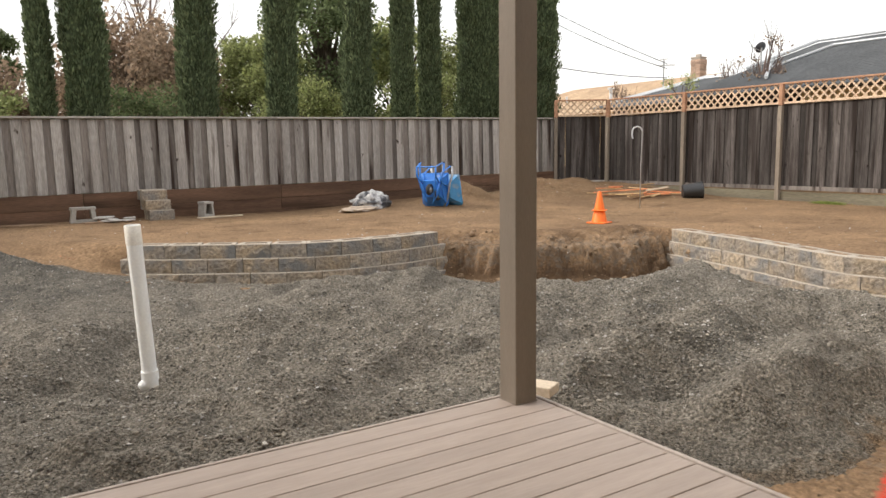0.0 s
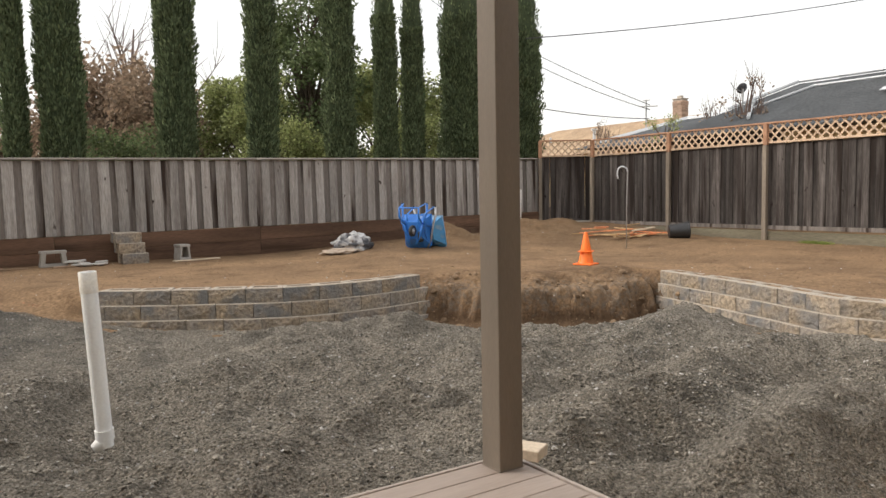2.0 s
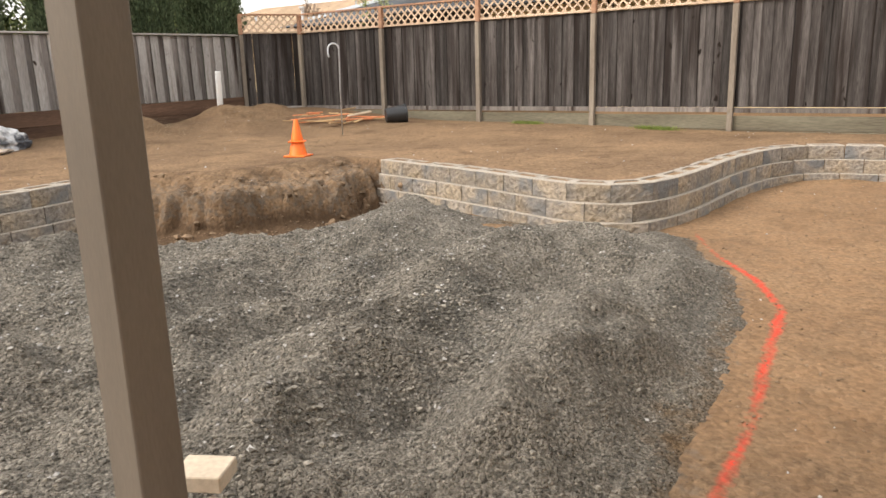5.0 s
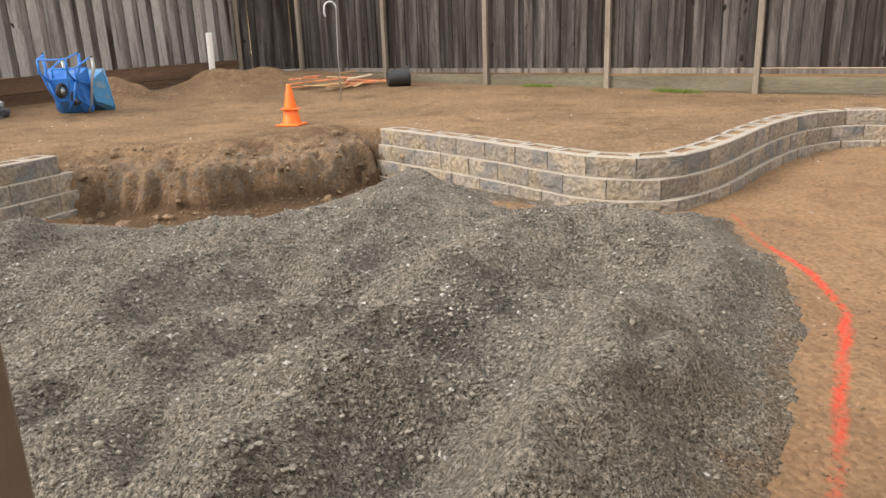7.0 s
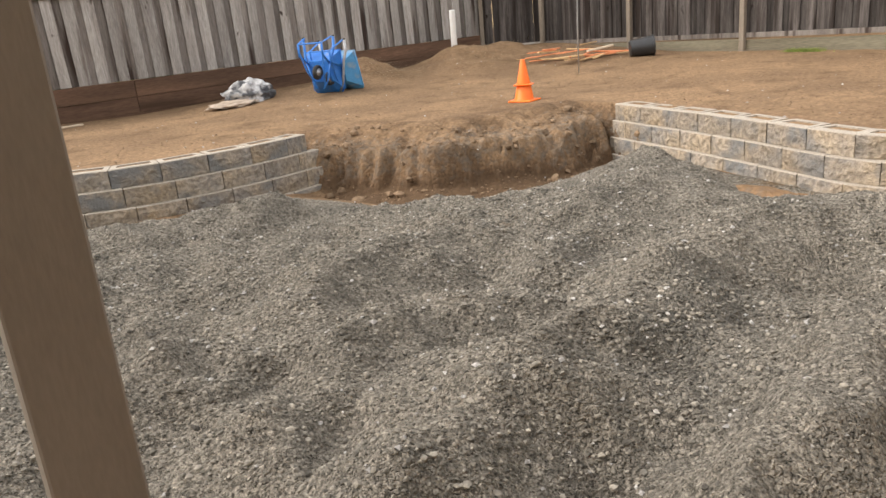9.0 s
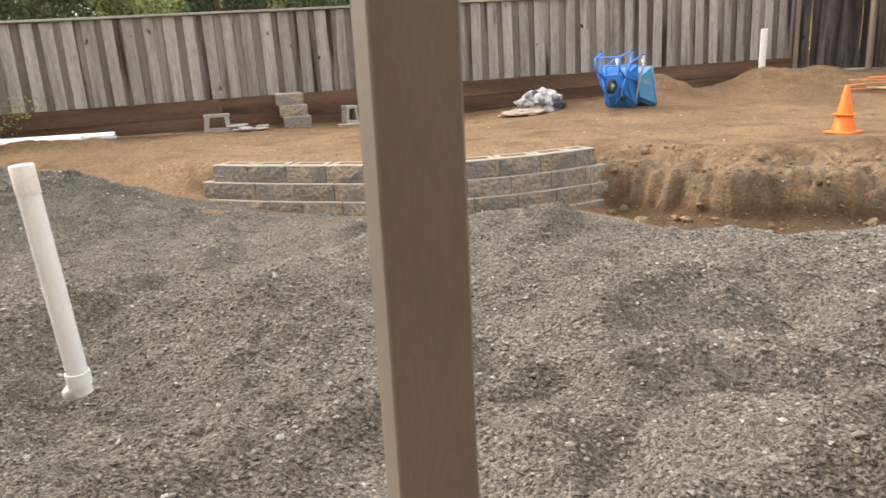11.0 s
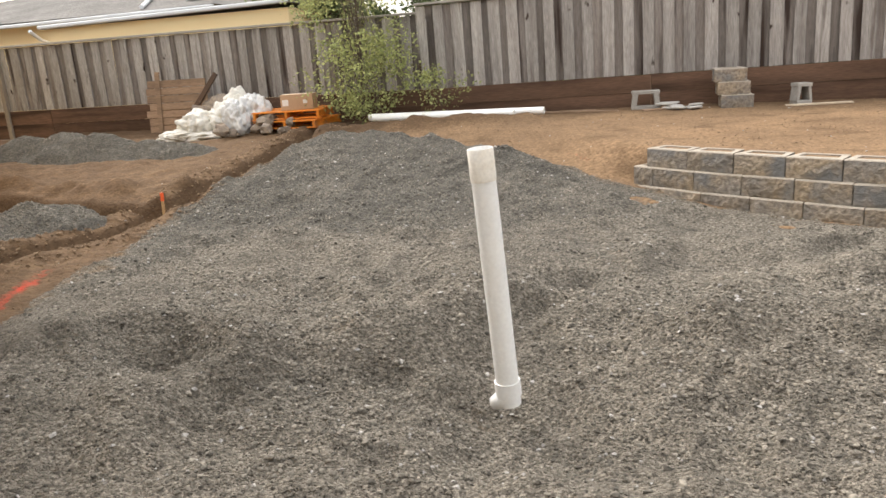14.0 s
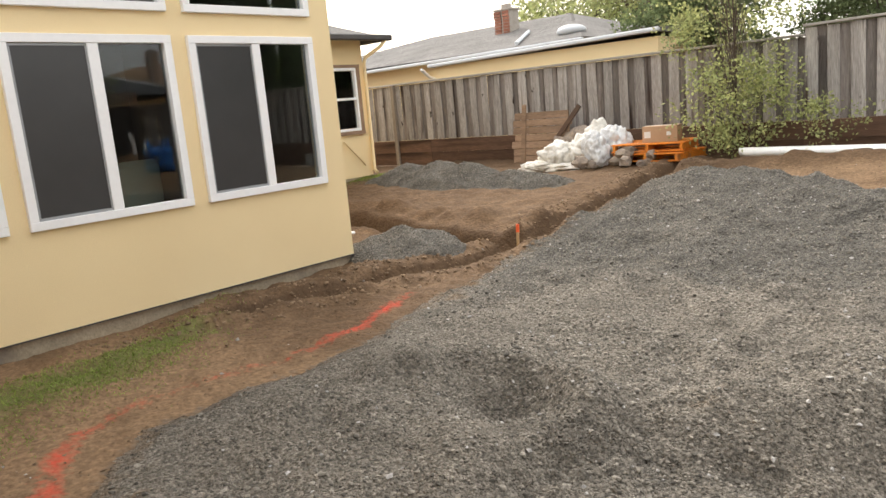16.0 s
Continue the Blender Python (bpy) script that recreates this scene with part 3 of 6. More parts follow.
def coarse_shade_share(x, y):
    """Where the gravel is coarser and darker; the flank and hollow patches also put shade into the colour."""
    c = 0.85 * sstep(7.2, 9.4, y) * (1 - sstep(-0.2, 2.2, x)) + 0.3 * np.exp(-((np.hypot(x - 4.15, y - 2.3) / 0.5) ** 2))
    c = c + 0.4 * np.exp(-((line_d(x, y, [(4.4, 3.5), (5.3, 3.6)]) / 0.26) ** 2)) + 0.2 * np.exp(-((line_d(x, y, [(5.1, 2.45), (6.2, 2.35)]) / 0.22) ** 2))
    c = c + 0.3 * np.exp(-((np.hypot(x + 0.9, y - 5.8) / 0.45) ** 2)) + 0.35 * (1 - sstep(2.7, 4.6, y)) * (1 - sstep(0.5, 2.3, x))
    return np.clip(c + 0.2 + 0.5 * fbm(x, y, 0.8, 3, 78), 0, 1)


def ground_z(x, y, masks=False):
    sd = poly_sd(x, y, TERRACE)
    bank = sstep(5.55, 5.75, x) * (1 - sstep(8.7, 8.8, x)) * sstep(6.6, 7.0, y)
    sd = sd + bank * (0.2 * fbm(x, y, 0.6, 3, 3) + 0.14 * fbm(x, y, 0.2, 3, 5, 0.6) + 0.05 * np.abs(fbm(x, y, 0.09, 3, 6)))
    wide = 0.9 * (1 - sstep(0.2, 1.9, x))
    up = sstep(-0.06 - wide - 0.42 * bank, 0.06 + wide * 0.6 + 0.05 * bank, sd)
    # the cut bank: a steep face under a crumbled shoulder
    shoulder = 0.7 + 0.1 * fbm(x, y, 0.8, 2, 4)
    up = up * (1 - bank) + bank * (shoulder * sstep(-0.2, 0.0, sd) + (1 - shoulder) * sstep(0.06, 0.75, sd))
    high = 0.28 + 0.03 * sstep(0, 4, 6 - x) + 0.16 * sstep(5.0, 9.5, x) * sstep(10.5, 14.2, y) + 0.12 * sstep(11, 14.2, x) * sstep(9, 14.5, y) + 0.1 * sstep(10, 13.5, x) * sstep(3.5, 9, y)
    high = high + 0.014 * fbm(x, y, 1.3, 4, 7) + 0.006 * fbm(x, y, 0.22, 3, 8)
    low = -0.15 + 0.42 * sstep(8.0, 14.3, y) * (1 - sstep(1.0, 3.0, x)) - 0.04 * sstep(1.5, 2.6, x) + 0.02 * fbm(x, y, 0.9, 4, 9) + 0.008 * fbm(x, y, 0.2, 3, 10)
    low = low - 0.15 * np.exp(-((line_d(x, y, [(5.65, 8.6), (5.95, 7.5), (6.8, 7.15), (8.4, 7.05)])) / 0.4) ** 2)
    low = low + 0.05 * (fbm(x, y, 0.3, 4, 95, 0.6)) * (1 - sstep(-2.9, -2.2, x))
    low = low + 0.03 * sstep(7.0, 9.5, x) * (1 - sstep(2.4, 3.2, y))
    z = low * (1 - up) + high * up
    z = z + bank * (0.25 + np.clip(1 - np.abs(up - 0.5) * 1.8, 0, 1)) * (0.05 * fbm(x, y, 0.7, 3, 90) + 0.09 * fbm(x, y, 0.26, 4, 91, 0.65) + 0.03 * np.abs(fbm(x, y, 0.12, 3, 92, 0.6))) * (1 - sstep(0.7, 1.0, sd))
    # narrow slot between the bank and the end of the block wall
    z = z - 0.4 * np.exp(-(((x - 8.6) / 0.05) ** 2)) * sstep(7.3, 7.42, y) * (1 - sstep(7.55, 7.75, y))
    low_house = 1 - sstep(-4.35, -4.0, x)
    z = z - 0.07 * low_house * (1 - sstep(7.6, 8.4, y))
    # heaps of spoil on the terrace, in the corner by the fences
    for mx, my, r, h in ((9.35, 13.95, 0.75, 0.34), (11.5, 13.8, 0.95, 0.30), (12.6, 13.6, 0.8, 0.2), (11.0, 12.9, 0.7, 0.12)):
        z = z + h * np.exp(-((np.hypot(x - mx, y - my) / r) ** 2) * 1.6) * (1 + 0.35 * fbm(x, y, 0.35, 4, 12))
    # loose earth along the house and the two trenches
    edge = np.exp(-((line_d(x, y, [(-4.5, 4.6), (-4.45, 6.5), (-4.3, 8.0)]) / 0.35) ** 2))
    z = z + 0.09 * edge * sstep(5.6, 6.6, y) * (1 + 0.7 * fbm(x, y, 0.3, 4, 14))
    da, db = line_d(x, y, TRENCH_A), line_d(x, y, TRENCH_B)
    wob = 0.05 * fbm(x, y, 0.4, 3, 15)
    z = z - 0.13 * (1 - sstep(0.05, 0.17, da + wob)) + 0.07 * np.exp(-(((da - 0.3) / 0.16) ** 2)) * (1 + fbm(x, y, 0.3, 4, 16))
    z = z - 0.24 * (1 - sstep(0.1, 0.26, db + wob)) + 0.17 * np.exp(-(((db - 0.55) / 0.3) ** 2)) * (1 + fbm(x, y, 0.35, 4, 17)) * sstep(9.6, 10.4, y)
    # low ridge of dug soil by the shrub
    z = z + 0.13 * np.exp(-((line_d(x, y, [(-3.2, 13.3), (-1.7, 13.5), (-0.2, 13.5)]) / 0.28) ** 2)) * (1 + 0.7 * fbm(x, y, 0.35, 4, 18))
    far = np.maximum(sstep(15.3, 17.0, y), np.maximum(sstep(15.2, 17, x), sstep(-9, -11, x)))
    z = z * (1 - far) + 0.2 * far
    # soil stays under the deck and the house
    deck = (x < 2.35) & (y < 2.98)
    z = np.where(deck, np.minimum(z, -0.12), z)
    if not masks:
        return z
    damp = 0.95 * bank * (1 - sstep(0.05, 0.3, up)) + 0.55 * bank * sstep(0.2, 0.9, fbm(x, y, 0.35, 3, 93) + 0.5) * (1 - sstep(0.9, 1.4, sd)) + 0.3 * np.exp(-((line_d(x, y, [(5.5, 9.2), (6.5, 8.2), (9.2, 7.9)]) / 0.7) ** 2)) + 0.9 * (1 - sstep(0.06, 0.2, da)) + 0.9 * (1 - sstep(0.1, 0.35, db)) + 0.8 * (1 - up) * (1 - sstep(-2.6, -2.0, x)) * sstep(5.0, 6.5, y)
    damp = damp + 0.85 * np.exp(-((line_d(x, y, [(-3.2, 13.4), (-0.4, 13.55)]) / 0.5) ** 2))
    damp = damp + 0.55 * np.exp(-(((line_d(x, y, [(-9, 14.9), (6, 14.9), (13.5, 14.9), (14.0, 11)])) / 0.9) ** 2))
    clay = 0.6 * sstep(7.5, 6.0, y) * sstep(3.0, 4.5, x) * (1 - up) * (1 - bank) + 0.25 * np.exp(-((line_d(x, y, [(-1.5, 12.4), (1.3, 10.5)]) / 0.6) ** 2))
    clay = clay + 0.25 * sstep(1.5, 4, x) * up * (1 - sstep(9, 12, y)) * (1 - bank)
    moss = np.exp(-((line_d(x, y, [(-3.7, 4.2), (-3.75, 4.9), (-4.1, 5.7)]) / 0.42) ** 2)) + 0.7 * np.exp(-((line_d(x, y, [(14.1, 7.8), (14.1, 8.3)]) / 0.12) ** 2))
    moss = moss + 0.6 * np.exp(-((line_d(x, y, [(-9.3, 12.2), (-9.2, 13.2)]) / 0.25) ** 2))
    paint = np.zeros(x.shape)
    worn = 1 - 0.45 * sstep(6.9, 7.7, x)
    for ln, k, wd in zip(PAINT, (0.85 * worn, 0.36 + 0.28 * (1 - sstep(4.2, 5.0, y)) + 0.3 * sstep(6.0, 6.5, y) * (1 - sstep(7.0, 7.3, y)), 0.25), (0.033, 0.09, 0.05)):
        paint = np.maximum(paint, k * (1 + 0.7 * fbm(x, y, 0.45, 4, 97)) * np.exp(-((line_d(x, y, ln) / wd) ** 2)))
    gsd = poly_sd(x, y, GRAVEL)
    grey = 0.42 * np.exp(-((np.minimum(gsd, 0) / 0.14) ** 2)) * (1 - up) * (1 - bank) + 0.5 * bank * np.clip(1.3 - np.abs(up - 0.5) * 1.6, 0, 1)
    return z, {"damp": damp, "clay": clay, "moss": moss, "paint": paint, "grey": grey}


def gravel_z(x, y):
    sd = poly_sd(x, y, GRAVEL)
    g = ground_z(x, y)
    bed = -0.1 + 0.34 * sstep(7.5, 12.0, y) * (1 - sstep(0.2, 2.2, x)) + lumps(x, y)
    bed = bed + 0.10 * np.exp(-(np.hypot(x - 4.3, y - 2.6) / 0.6) ** 2) + 0.10 * np.exp(-(np.hypot(x - 7.6, y - 6.3) / 0.8) ** 2) - 0.14 * np.exp(-((np.hypot(x - 0.92, y - 5.7) / 1.3) ** 2)) - 0.17 * np.exp(-((np.hypot(x - 0.92, y - 5.75) / 0.6) ** 2)) + 0.22 * np.exp(-((np.hypot(x - 2.55, y - 3.1) / 0.28) ** 2))
    bed = bed + 0.13 * np.exp(-((line_d(x, y, [(-2.7, 12.2), (-1.1, 11.6), (0.0, 10.8)]) / 0.8) ** 2))
    bed = bed - 0.05 * np.exp(-((line_d(x, y, [(2.0, 9.6), (2.9, 9.0), (3.9, 8.5), (5.4, 8.45)]) / 0.6) ** 2)) - 0.09 * np.exp(-((line_d(x, y, [(5.5, 8.3), (5.8, 7.4), (6.4, 6.8), (7.3, 6.6)]) / 0.5) ** 2))
    bed = bed - 0.1 * np.exp(-((line_d(x, y, [(8.0, 5.2), (7.65, 4.3), (7.75, 3.6), (8.2, 3.3)]) / 0.35) ** 2))
    ragged = sd + 0.1 * fbm(x, y, 0.35, 4, 41)
    k = sstep(0.0, 0.55, ragged)
    return np.where(ragged > -0.02, g * (1 - k) + bed * k + 0.02 * sstep(0, 0.12, ragged), g - 0.05), ragged


def axis(lo, hi, step, far, growth=1.35):
    mid = list(np.arange(lo, hi + step / 2, step))
    a, s = [], step
    p = lo
    while p > -far:
        s *= growth
        p -= s
        a.append(p)
    b, s = [], step
    p = hi
    while p < far:
        s *= growth
        p += s
        b.append(p)
    return np.array(a[::-1] + mid + b)


def grid_mesh(name, xs, ys, fn, keep=None):
    X, Y = np.meshgrid(xs, ys)
    Z = fn(X, Y)
    nx, ny = len(xs), len(ys)
    idx = np.arange(nx * ny).reshape(ny, nx)
    quads = np.stack([idx[:-1, :-1], idx[:-1, 1:], idx[1:, 1:], idx[1:, :-1]], -1).reshape(-1, 4)
    V = np.stack([X.ravel(), Y.ravel(), Z.ravel()], -1)
    if keep is not None:
        k = keep(X, Y).ravel()
        quads = quads[k[quads].any(1)]
        used, inv = np.unique(quads, return_inverse=True)
        V, quads = V[used], inv.reshape(-1, 4)
    return np_mesh(name, V, quads, True), X, Y


def under_gravel(x, y):
    return ground_z(x, y) - 0.45 * sstep(0.3, 0.7, poly_sd(x, y, GRAVEL))


def finer(a, lo, hi, step):
    return np.concatenate([a[a < lo], np.arange(lo, hi, step), a[a >= hi]])


ground_me, GX, GY = grid_mesh("ground", finer(axis(-9.0, 14.9, 0.05, 900), 5.5, 8.85, 0.022), finer(axis(-1.5, 15.2, 0.05, 900), 6.7, 9.3, 0.022), under_gravel)
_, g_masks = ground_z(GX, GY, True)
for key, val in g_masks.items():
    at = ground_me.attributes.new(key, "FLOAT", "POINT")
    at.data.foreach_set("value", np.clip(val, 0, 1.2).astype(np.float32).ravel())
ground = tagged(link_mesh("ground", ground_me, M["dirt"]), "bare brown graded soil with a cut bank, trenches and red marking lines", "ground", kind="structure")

gravel_me, _, _ = grid_mesh("gravel_bed", np.arange(-3.5, 8.9, 0.024), np.arange(1.1, 13.6, 0.024), lambda x, y: gravel_z(x, y)[0], lambda x, y: gravel_z(x, y)[1] > 0)
gv = np.empty(len(gravel_me.vertices) * 3, np.float32)
gravel_me.vertices.foreach_get("co", gv)
gv = gv.reshape(-1, 3).astype(float)
rim = poly_sd(gv[:, 0], gv[:, 1], GRAVEL)
for key, val in (("coarse_shade", coarse_shade_share(gv[:, 0], gv[:, 1])), ("soil", 0.55 * (1 - sstep(0.02, 0.4, rim)) + 0.5 * np.exp(-((np.hypot(gv[:, 0] - 0.8, gv[:, 1] - 5.85) / 0.2) ** 2)) + 0.4 * sstep(0.35, 0.7, fbm(gv[:, 0], gv[:, 1], 0.7, 3, 79)))):
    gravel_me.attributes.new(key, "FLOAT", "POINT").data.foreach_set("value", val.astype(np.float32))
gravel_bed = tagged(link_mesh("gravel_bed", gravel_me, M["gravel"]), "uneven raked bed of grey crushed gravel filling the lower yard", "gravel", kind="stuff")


def mound(cx, cy, rx, ry, h, seed):
    """A tipped heap of grey gravel."""
    xs, ys = np.arange(cx - rx * 1.4, cx + rx * 1.4, 0.04), np.arange(cy - ry * 1.5, cy + ry * 1.5, 0.04)

    def z(x, y):
        d = np.hypot((x - cx) / rx, (y - cy) / ry) + 0.22 * fbm(x, y, 0.5, 3, seed)
        return ground_z(x, y) - 0.06 + (h + 0.06) * np.clip(1 - d, 0, 1) ** 0.8 * (1 + 0.15 * fbm(x, y, 0.3, 3, seed + 5)) + 0.012 * fbm(x, y, 0.06, 2, seed)
    me, _, _ = grid_mesh("gravel_heap", xs, ys, z, lambda x, y: np.hypot((x - cx) / rx, (y - cy) / ry) + 0.22 * fbm(x, y, 0.5, 3, seed) < 1.0)
    me.attributes.new("coarse_shade", "FLOAT", "POINT").data.foreach_set("value", np.full(len(me.vertices), 0.85, np.float32))
    return tagged(link_mesh("gravel_heap", me, M["gravel"]), "heap of grey crushed gravel tipped on bare soil", "gravel", kind="stuff")


for i, md in enumerate(MOUNDS):
    mound(*md, 60 + i)


GOLD = (1 + 5 ** 0.5) / 2
ICO = np.array([(-1, GOLD, 0), (1, GOLD, 0), (-1, -GOLD, 0), (1, -GOLD, 0), (0, -1, GOLD), (0, 1, GOLD), (0, -1, -GOLD), (0, 1, -GOLD), (GOLD, 0, -1), (GOLD, 0, 1), (-GOLD, 0, -1), (-GOLD, 0, 1)]) / 1.9
ICO_F = np.array([(0, 11, 5), (0, 5, 1), (0, 1, 7), (0, 7, 10), (0, 10, 11), (1, 5, 9), (5, 11, 4), (11, 10, 2), (10, 7, 6), (7, 1, 8), (3, 9, 4), (3, 4, 2), (3, 2, 6), (3, 6, 8), (3, 8, 9), (4, 9, 5), (2, 4, 11), (6, 2, 10), (8, 6, 7), (9, 8, 1)])
OCT = np.array([(1, 0, 0), (-1, 0, 0), (0, 1, 0), (0, -1, 0), (0, 0, 1), (0, 0, -1)], float)
OCT_F = np.array([(0, 2, 4), (2, 1, 4), (1, 3, 4), (3, 0, 4), (2, 0, 5), (1, 2, 5), (3, 1, 5), (0, 3, 5)])


def stones(name, n, material, label, size, spots, seed, lumpy=False):
    """Loose angular stones or crumbs lying on the given surface."""
    rng = np.random.default_rng(seed)
    x, y, z = spots(rng, n)
    n = len(x)
    base, tri = (ICO, ICO_F) if lumpy else (OCT, OCT_F)
    k = len(base)
    s = size[0] + (size[1] - size[0]) * rng.random(n) ** 2.2
    wobble = 0.72 + 0.5 * rng.random((n, k)) if lumpy else 0.6 + 0.8 * rng.random((n, k))
    V = base[None] * (s[:, None] * wobble)[..., None]
    V[:, :, 0] *= (0.8 + 0.6 * rng.random(n))[:, None]
    V[:, :, 2] *= 0.7
    a, b = rng.random(n) * 6.283, rng.normal(0, 0.5, n)
    ca, sa, cb, sb = np.cos(a)[:, None], np.sin(a)[:, None], np.cos(b)[:, None], np.sin(b)[:, None]
    X, Y, Z = V[..., 0], V[..., 1] * cb - V[..., 2] * sb, V[..., 1] * sb + V[..., 2] * cb
    V = np.stack([X * ca - Y * sa + x[:, None], X * sa + Y * ca + y[:, None], Z + z[:, None] + 0.25 * s[:, None]], -1)
    F = tri[None] + (np.arange(n) * k)[:, None, None]
    return tagged(link_mesh(name, np_mesh(name, V.reshape(-1, 3), F.reshape(-1, 3)), material), label, "stones", kind="stuff")


def on_gravel(rng, n):
    x, y = np.concatenate([rng.uniform(-3.4, 8.8, n), rng.uniform(-1.5, 6.5, n)]), np.concatenate([rng.uniform(1.1, 13.4, n), rng.uniform(2.9, 7.2, n)])
    z, r = gravel_z(x, y)
    # stones gather in coarse patches between finer ground
    ok = (r > 0.03) & (rng.random(len(x)) < 0.22 + 0.8 * coarse_shade_share(x, y))
    return x[ok], y[ok], z[ok]


def on_soil(rng, n):
    x, y = rng.uniform(-4.4, 14.6, n), rng.uniform(0.5, 14.8, n)
    ok = (poly_sd(x, y, GRAVEL) < 0.0) & ~((x < 2.4) & (y < 3.0)) & ~((x < -4.7) & (y < 8.4))
    return x[ok], y[ok], ground_z(x[ok], y[ok])


def on_bank(rng, n):
    x, y = rng.uniform(5.6, 8.7, n), rng.uniform(6.9, 9.3, n)
    ok = np.abs(poly_sd(x, y, TERRACE)) < 0.45
    return x[ok], y[ok], ground_z(x[ok], y[ok])


def on_spoil(rng, n):
    x, y = rng.uniform(-4.7, -2.7, n), rng.uniform(4.8, 13.4, n)
    ok = (np.minimum(line_d(x, y, TRENCH_A), line_d(x, y, [(-4.5, 5.6), (-4.3, 8.0)])) < 0.5) & (poly_sd(x, y, GRAVEL) < 0.05)
    return x[ok], y[ok], ground_z(x[ok], y[ok])


def on_heaps(rng, n):
    i = rng.integers(0, len(MOUNDS), n)
    mo = np.array(MOUNDS)[i]
    a, r = rng.random(n) * 6.283, np.sqrt(rng.random(n)) * 0.85
    x, y = mo[:, 0] + np.cos(a) * r * mo[:, 2], mo[:, 1] + np.sin(a) * r * mo[:, 3]
    z = np.full(n, -9.0)
    for k, (cx, cy, rx, ry, h) in enumerate(MOUNDS):
        d = np.hypot((x - cx) / rx, (y - cy) / ry) + 0.22 * fbm(x, y, 0.5, 3, 60 + k)
        zz = ground_z(x, y) - 0.06 + (h + 0.06) * np.clip(1 - d, 0, 1) ** 0.8 * (1 + 0.15 * fbm(x, y, 0.3, 3, 65 + k))
        z = np.maximum(z, np.where(d < 0.95, zz, -9))
    ok = z > -5
    return x[ok], y[ok], z[ok]


stones("gravel_stones", 100000, M["stone"], "loose angular grey stones lying on the gravel bed", (0.004, 0.011), on_gravel, 5)
stones("gravel_stones", 2400, M["pale_stone"], "scattered pale stones among the grey gravel", (0.007, 0.017), on_gravel, 6)
stones("gravel_stones", 24000, M["stone"], "coarser crushed stones lying on the gravel bed", (0.006, 0.017), on_gravel, 16, True)
stones("gravel_stones", 7000, M["stone"], "loose grey stones on the gravel heaps", (0.005, 0.014), on_heaps, 7)
stones("pebbles", 26000, M["clod"], "small brown clods and pebbles scattered on bare soil", (0.004, 0.013), on_soil, 8)
stones("pebbles", 420, M["pale_stone"], "pale pebbles scattered on bare soil", (0.006, 0.016), on_soil, 9)
stones("soil_clods", 700, M["clod"], "crumbs of earth on the cut bank", (0.006, 0.022), on_bank, 10, True)
stones("soil_clods", 130, M["clod"], "larger clods of earth on the cut bank", (0.02, 0.065), on_bank, 12, True)
stones("soil_clods", 5000, M["clod"], "clods of dug earth lying along the house and trenches", (0.005, 0.024), on_spoil, 11, True)


def blades(name, n, material, label, spots, hgt, seed, lay=0.25):
    """Thin upright or lying blades."""
    rng = np.random.default_rng(seed)
    x, y, z = spots(rng, n)
    n = len(x)
    a, lean = rng.random(n) * 6.283, lay * rng.normal(0, 1, (n, 2))
    h = hgt * (0.5 + rng.random(n))
    w = 0.0045
    p = np.stack([x, y, z - 0.005], -1)
    side = np.stack([np.cos(a), np.sin(a), 0 * a], -1) * w
    tip = p + np.stack([lean[:, 0] * h * 2, lean[:, 1] * h * 2, h / (1 + lay * 3)], -1)
    V = np.stack([p - side, p + side, tip], 1).reshape(-1, 3)
    return tagged(link_mesh(name, np_mesh(name, V, np.arange(n * 3).reshape(-1, 3)), material), label, "grass" if "grass" in name else "straw", kind="stuff")


def patch(line, r, base=ground_z):
    def spots(rng, n):
        t = rng.random(n) * (len(line) - 1)
        i = np.minimum(t.astype(int), len(line) - 2)
        L = np.array(line)
        p = L[i] + (L[i + 1] - L[i]) * (t - i)[:, None] + rng.normal(0, r, (n, 2))
        return p[:, 0], p[:, 1], base(p[:, 0], p[:, 1])
    return spots


blades("grass", 6500, M["grass"], "thin patch of short green grass beside the house wall", patch([(-3.6, 4.3), (-3.7, 4.9), (-4.05, 5.6)], 0.28), 0.035, 21)
blades("grass", 500, M["grass"], "sparse grass along the concrete footing", patch([(-4.45, 5.6), (-4.5, 6.6)], 0.1), 0.03, 28)
blades("grass", 700, M["grass"], "thin grass beside the red marking line", patch([(-2.9, 3.9), (-3.2, 4.1)], 0.14), 0.03, 29)
blades("grass", 900, M["grass"], "tuft of weeds at the foot of the fence", patch([(14.05, 7.8), (14.05, 8.3)], 0.08), 0.09, 22)
blades("grass", 900, M["grass"], "tuft of weeds growing under the kickboard", patch([(14.05, 5.2), (14.05, 5.8)], 0.08), 0.1, 23)
blades("grass", 900, M["grass"], "grass growing along the wing of the house", patch([(-9.35, 12.3), (-9.25, 13.0)], 0.1), 0.06, 24)
blades("straw", 700, M["straw"], "dry roots and straw on a heap of soil", patch([(10.8, 13.2), (12.5, 13.2)], 0.4), 0.10, 25, 2.0)
blades("straw", 350, M["straw"], "dry roots on the heap beside the wheelbarrows", patch([(9.2, 13.4), (10.0, 13.5)], 0.25), 0.10, 26, 2.0)


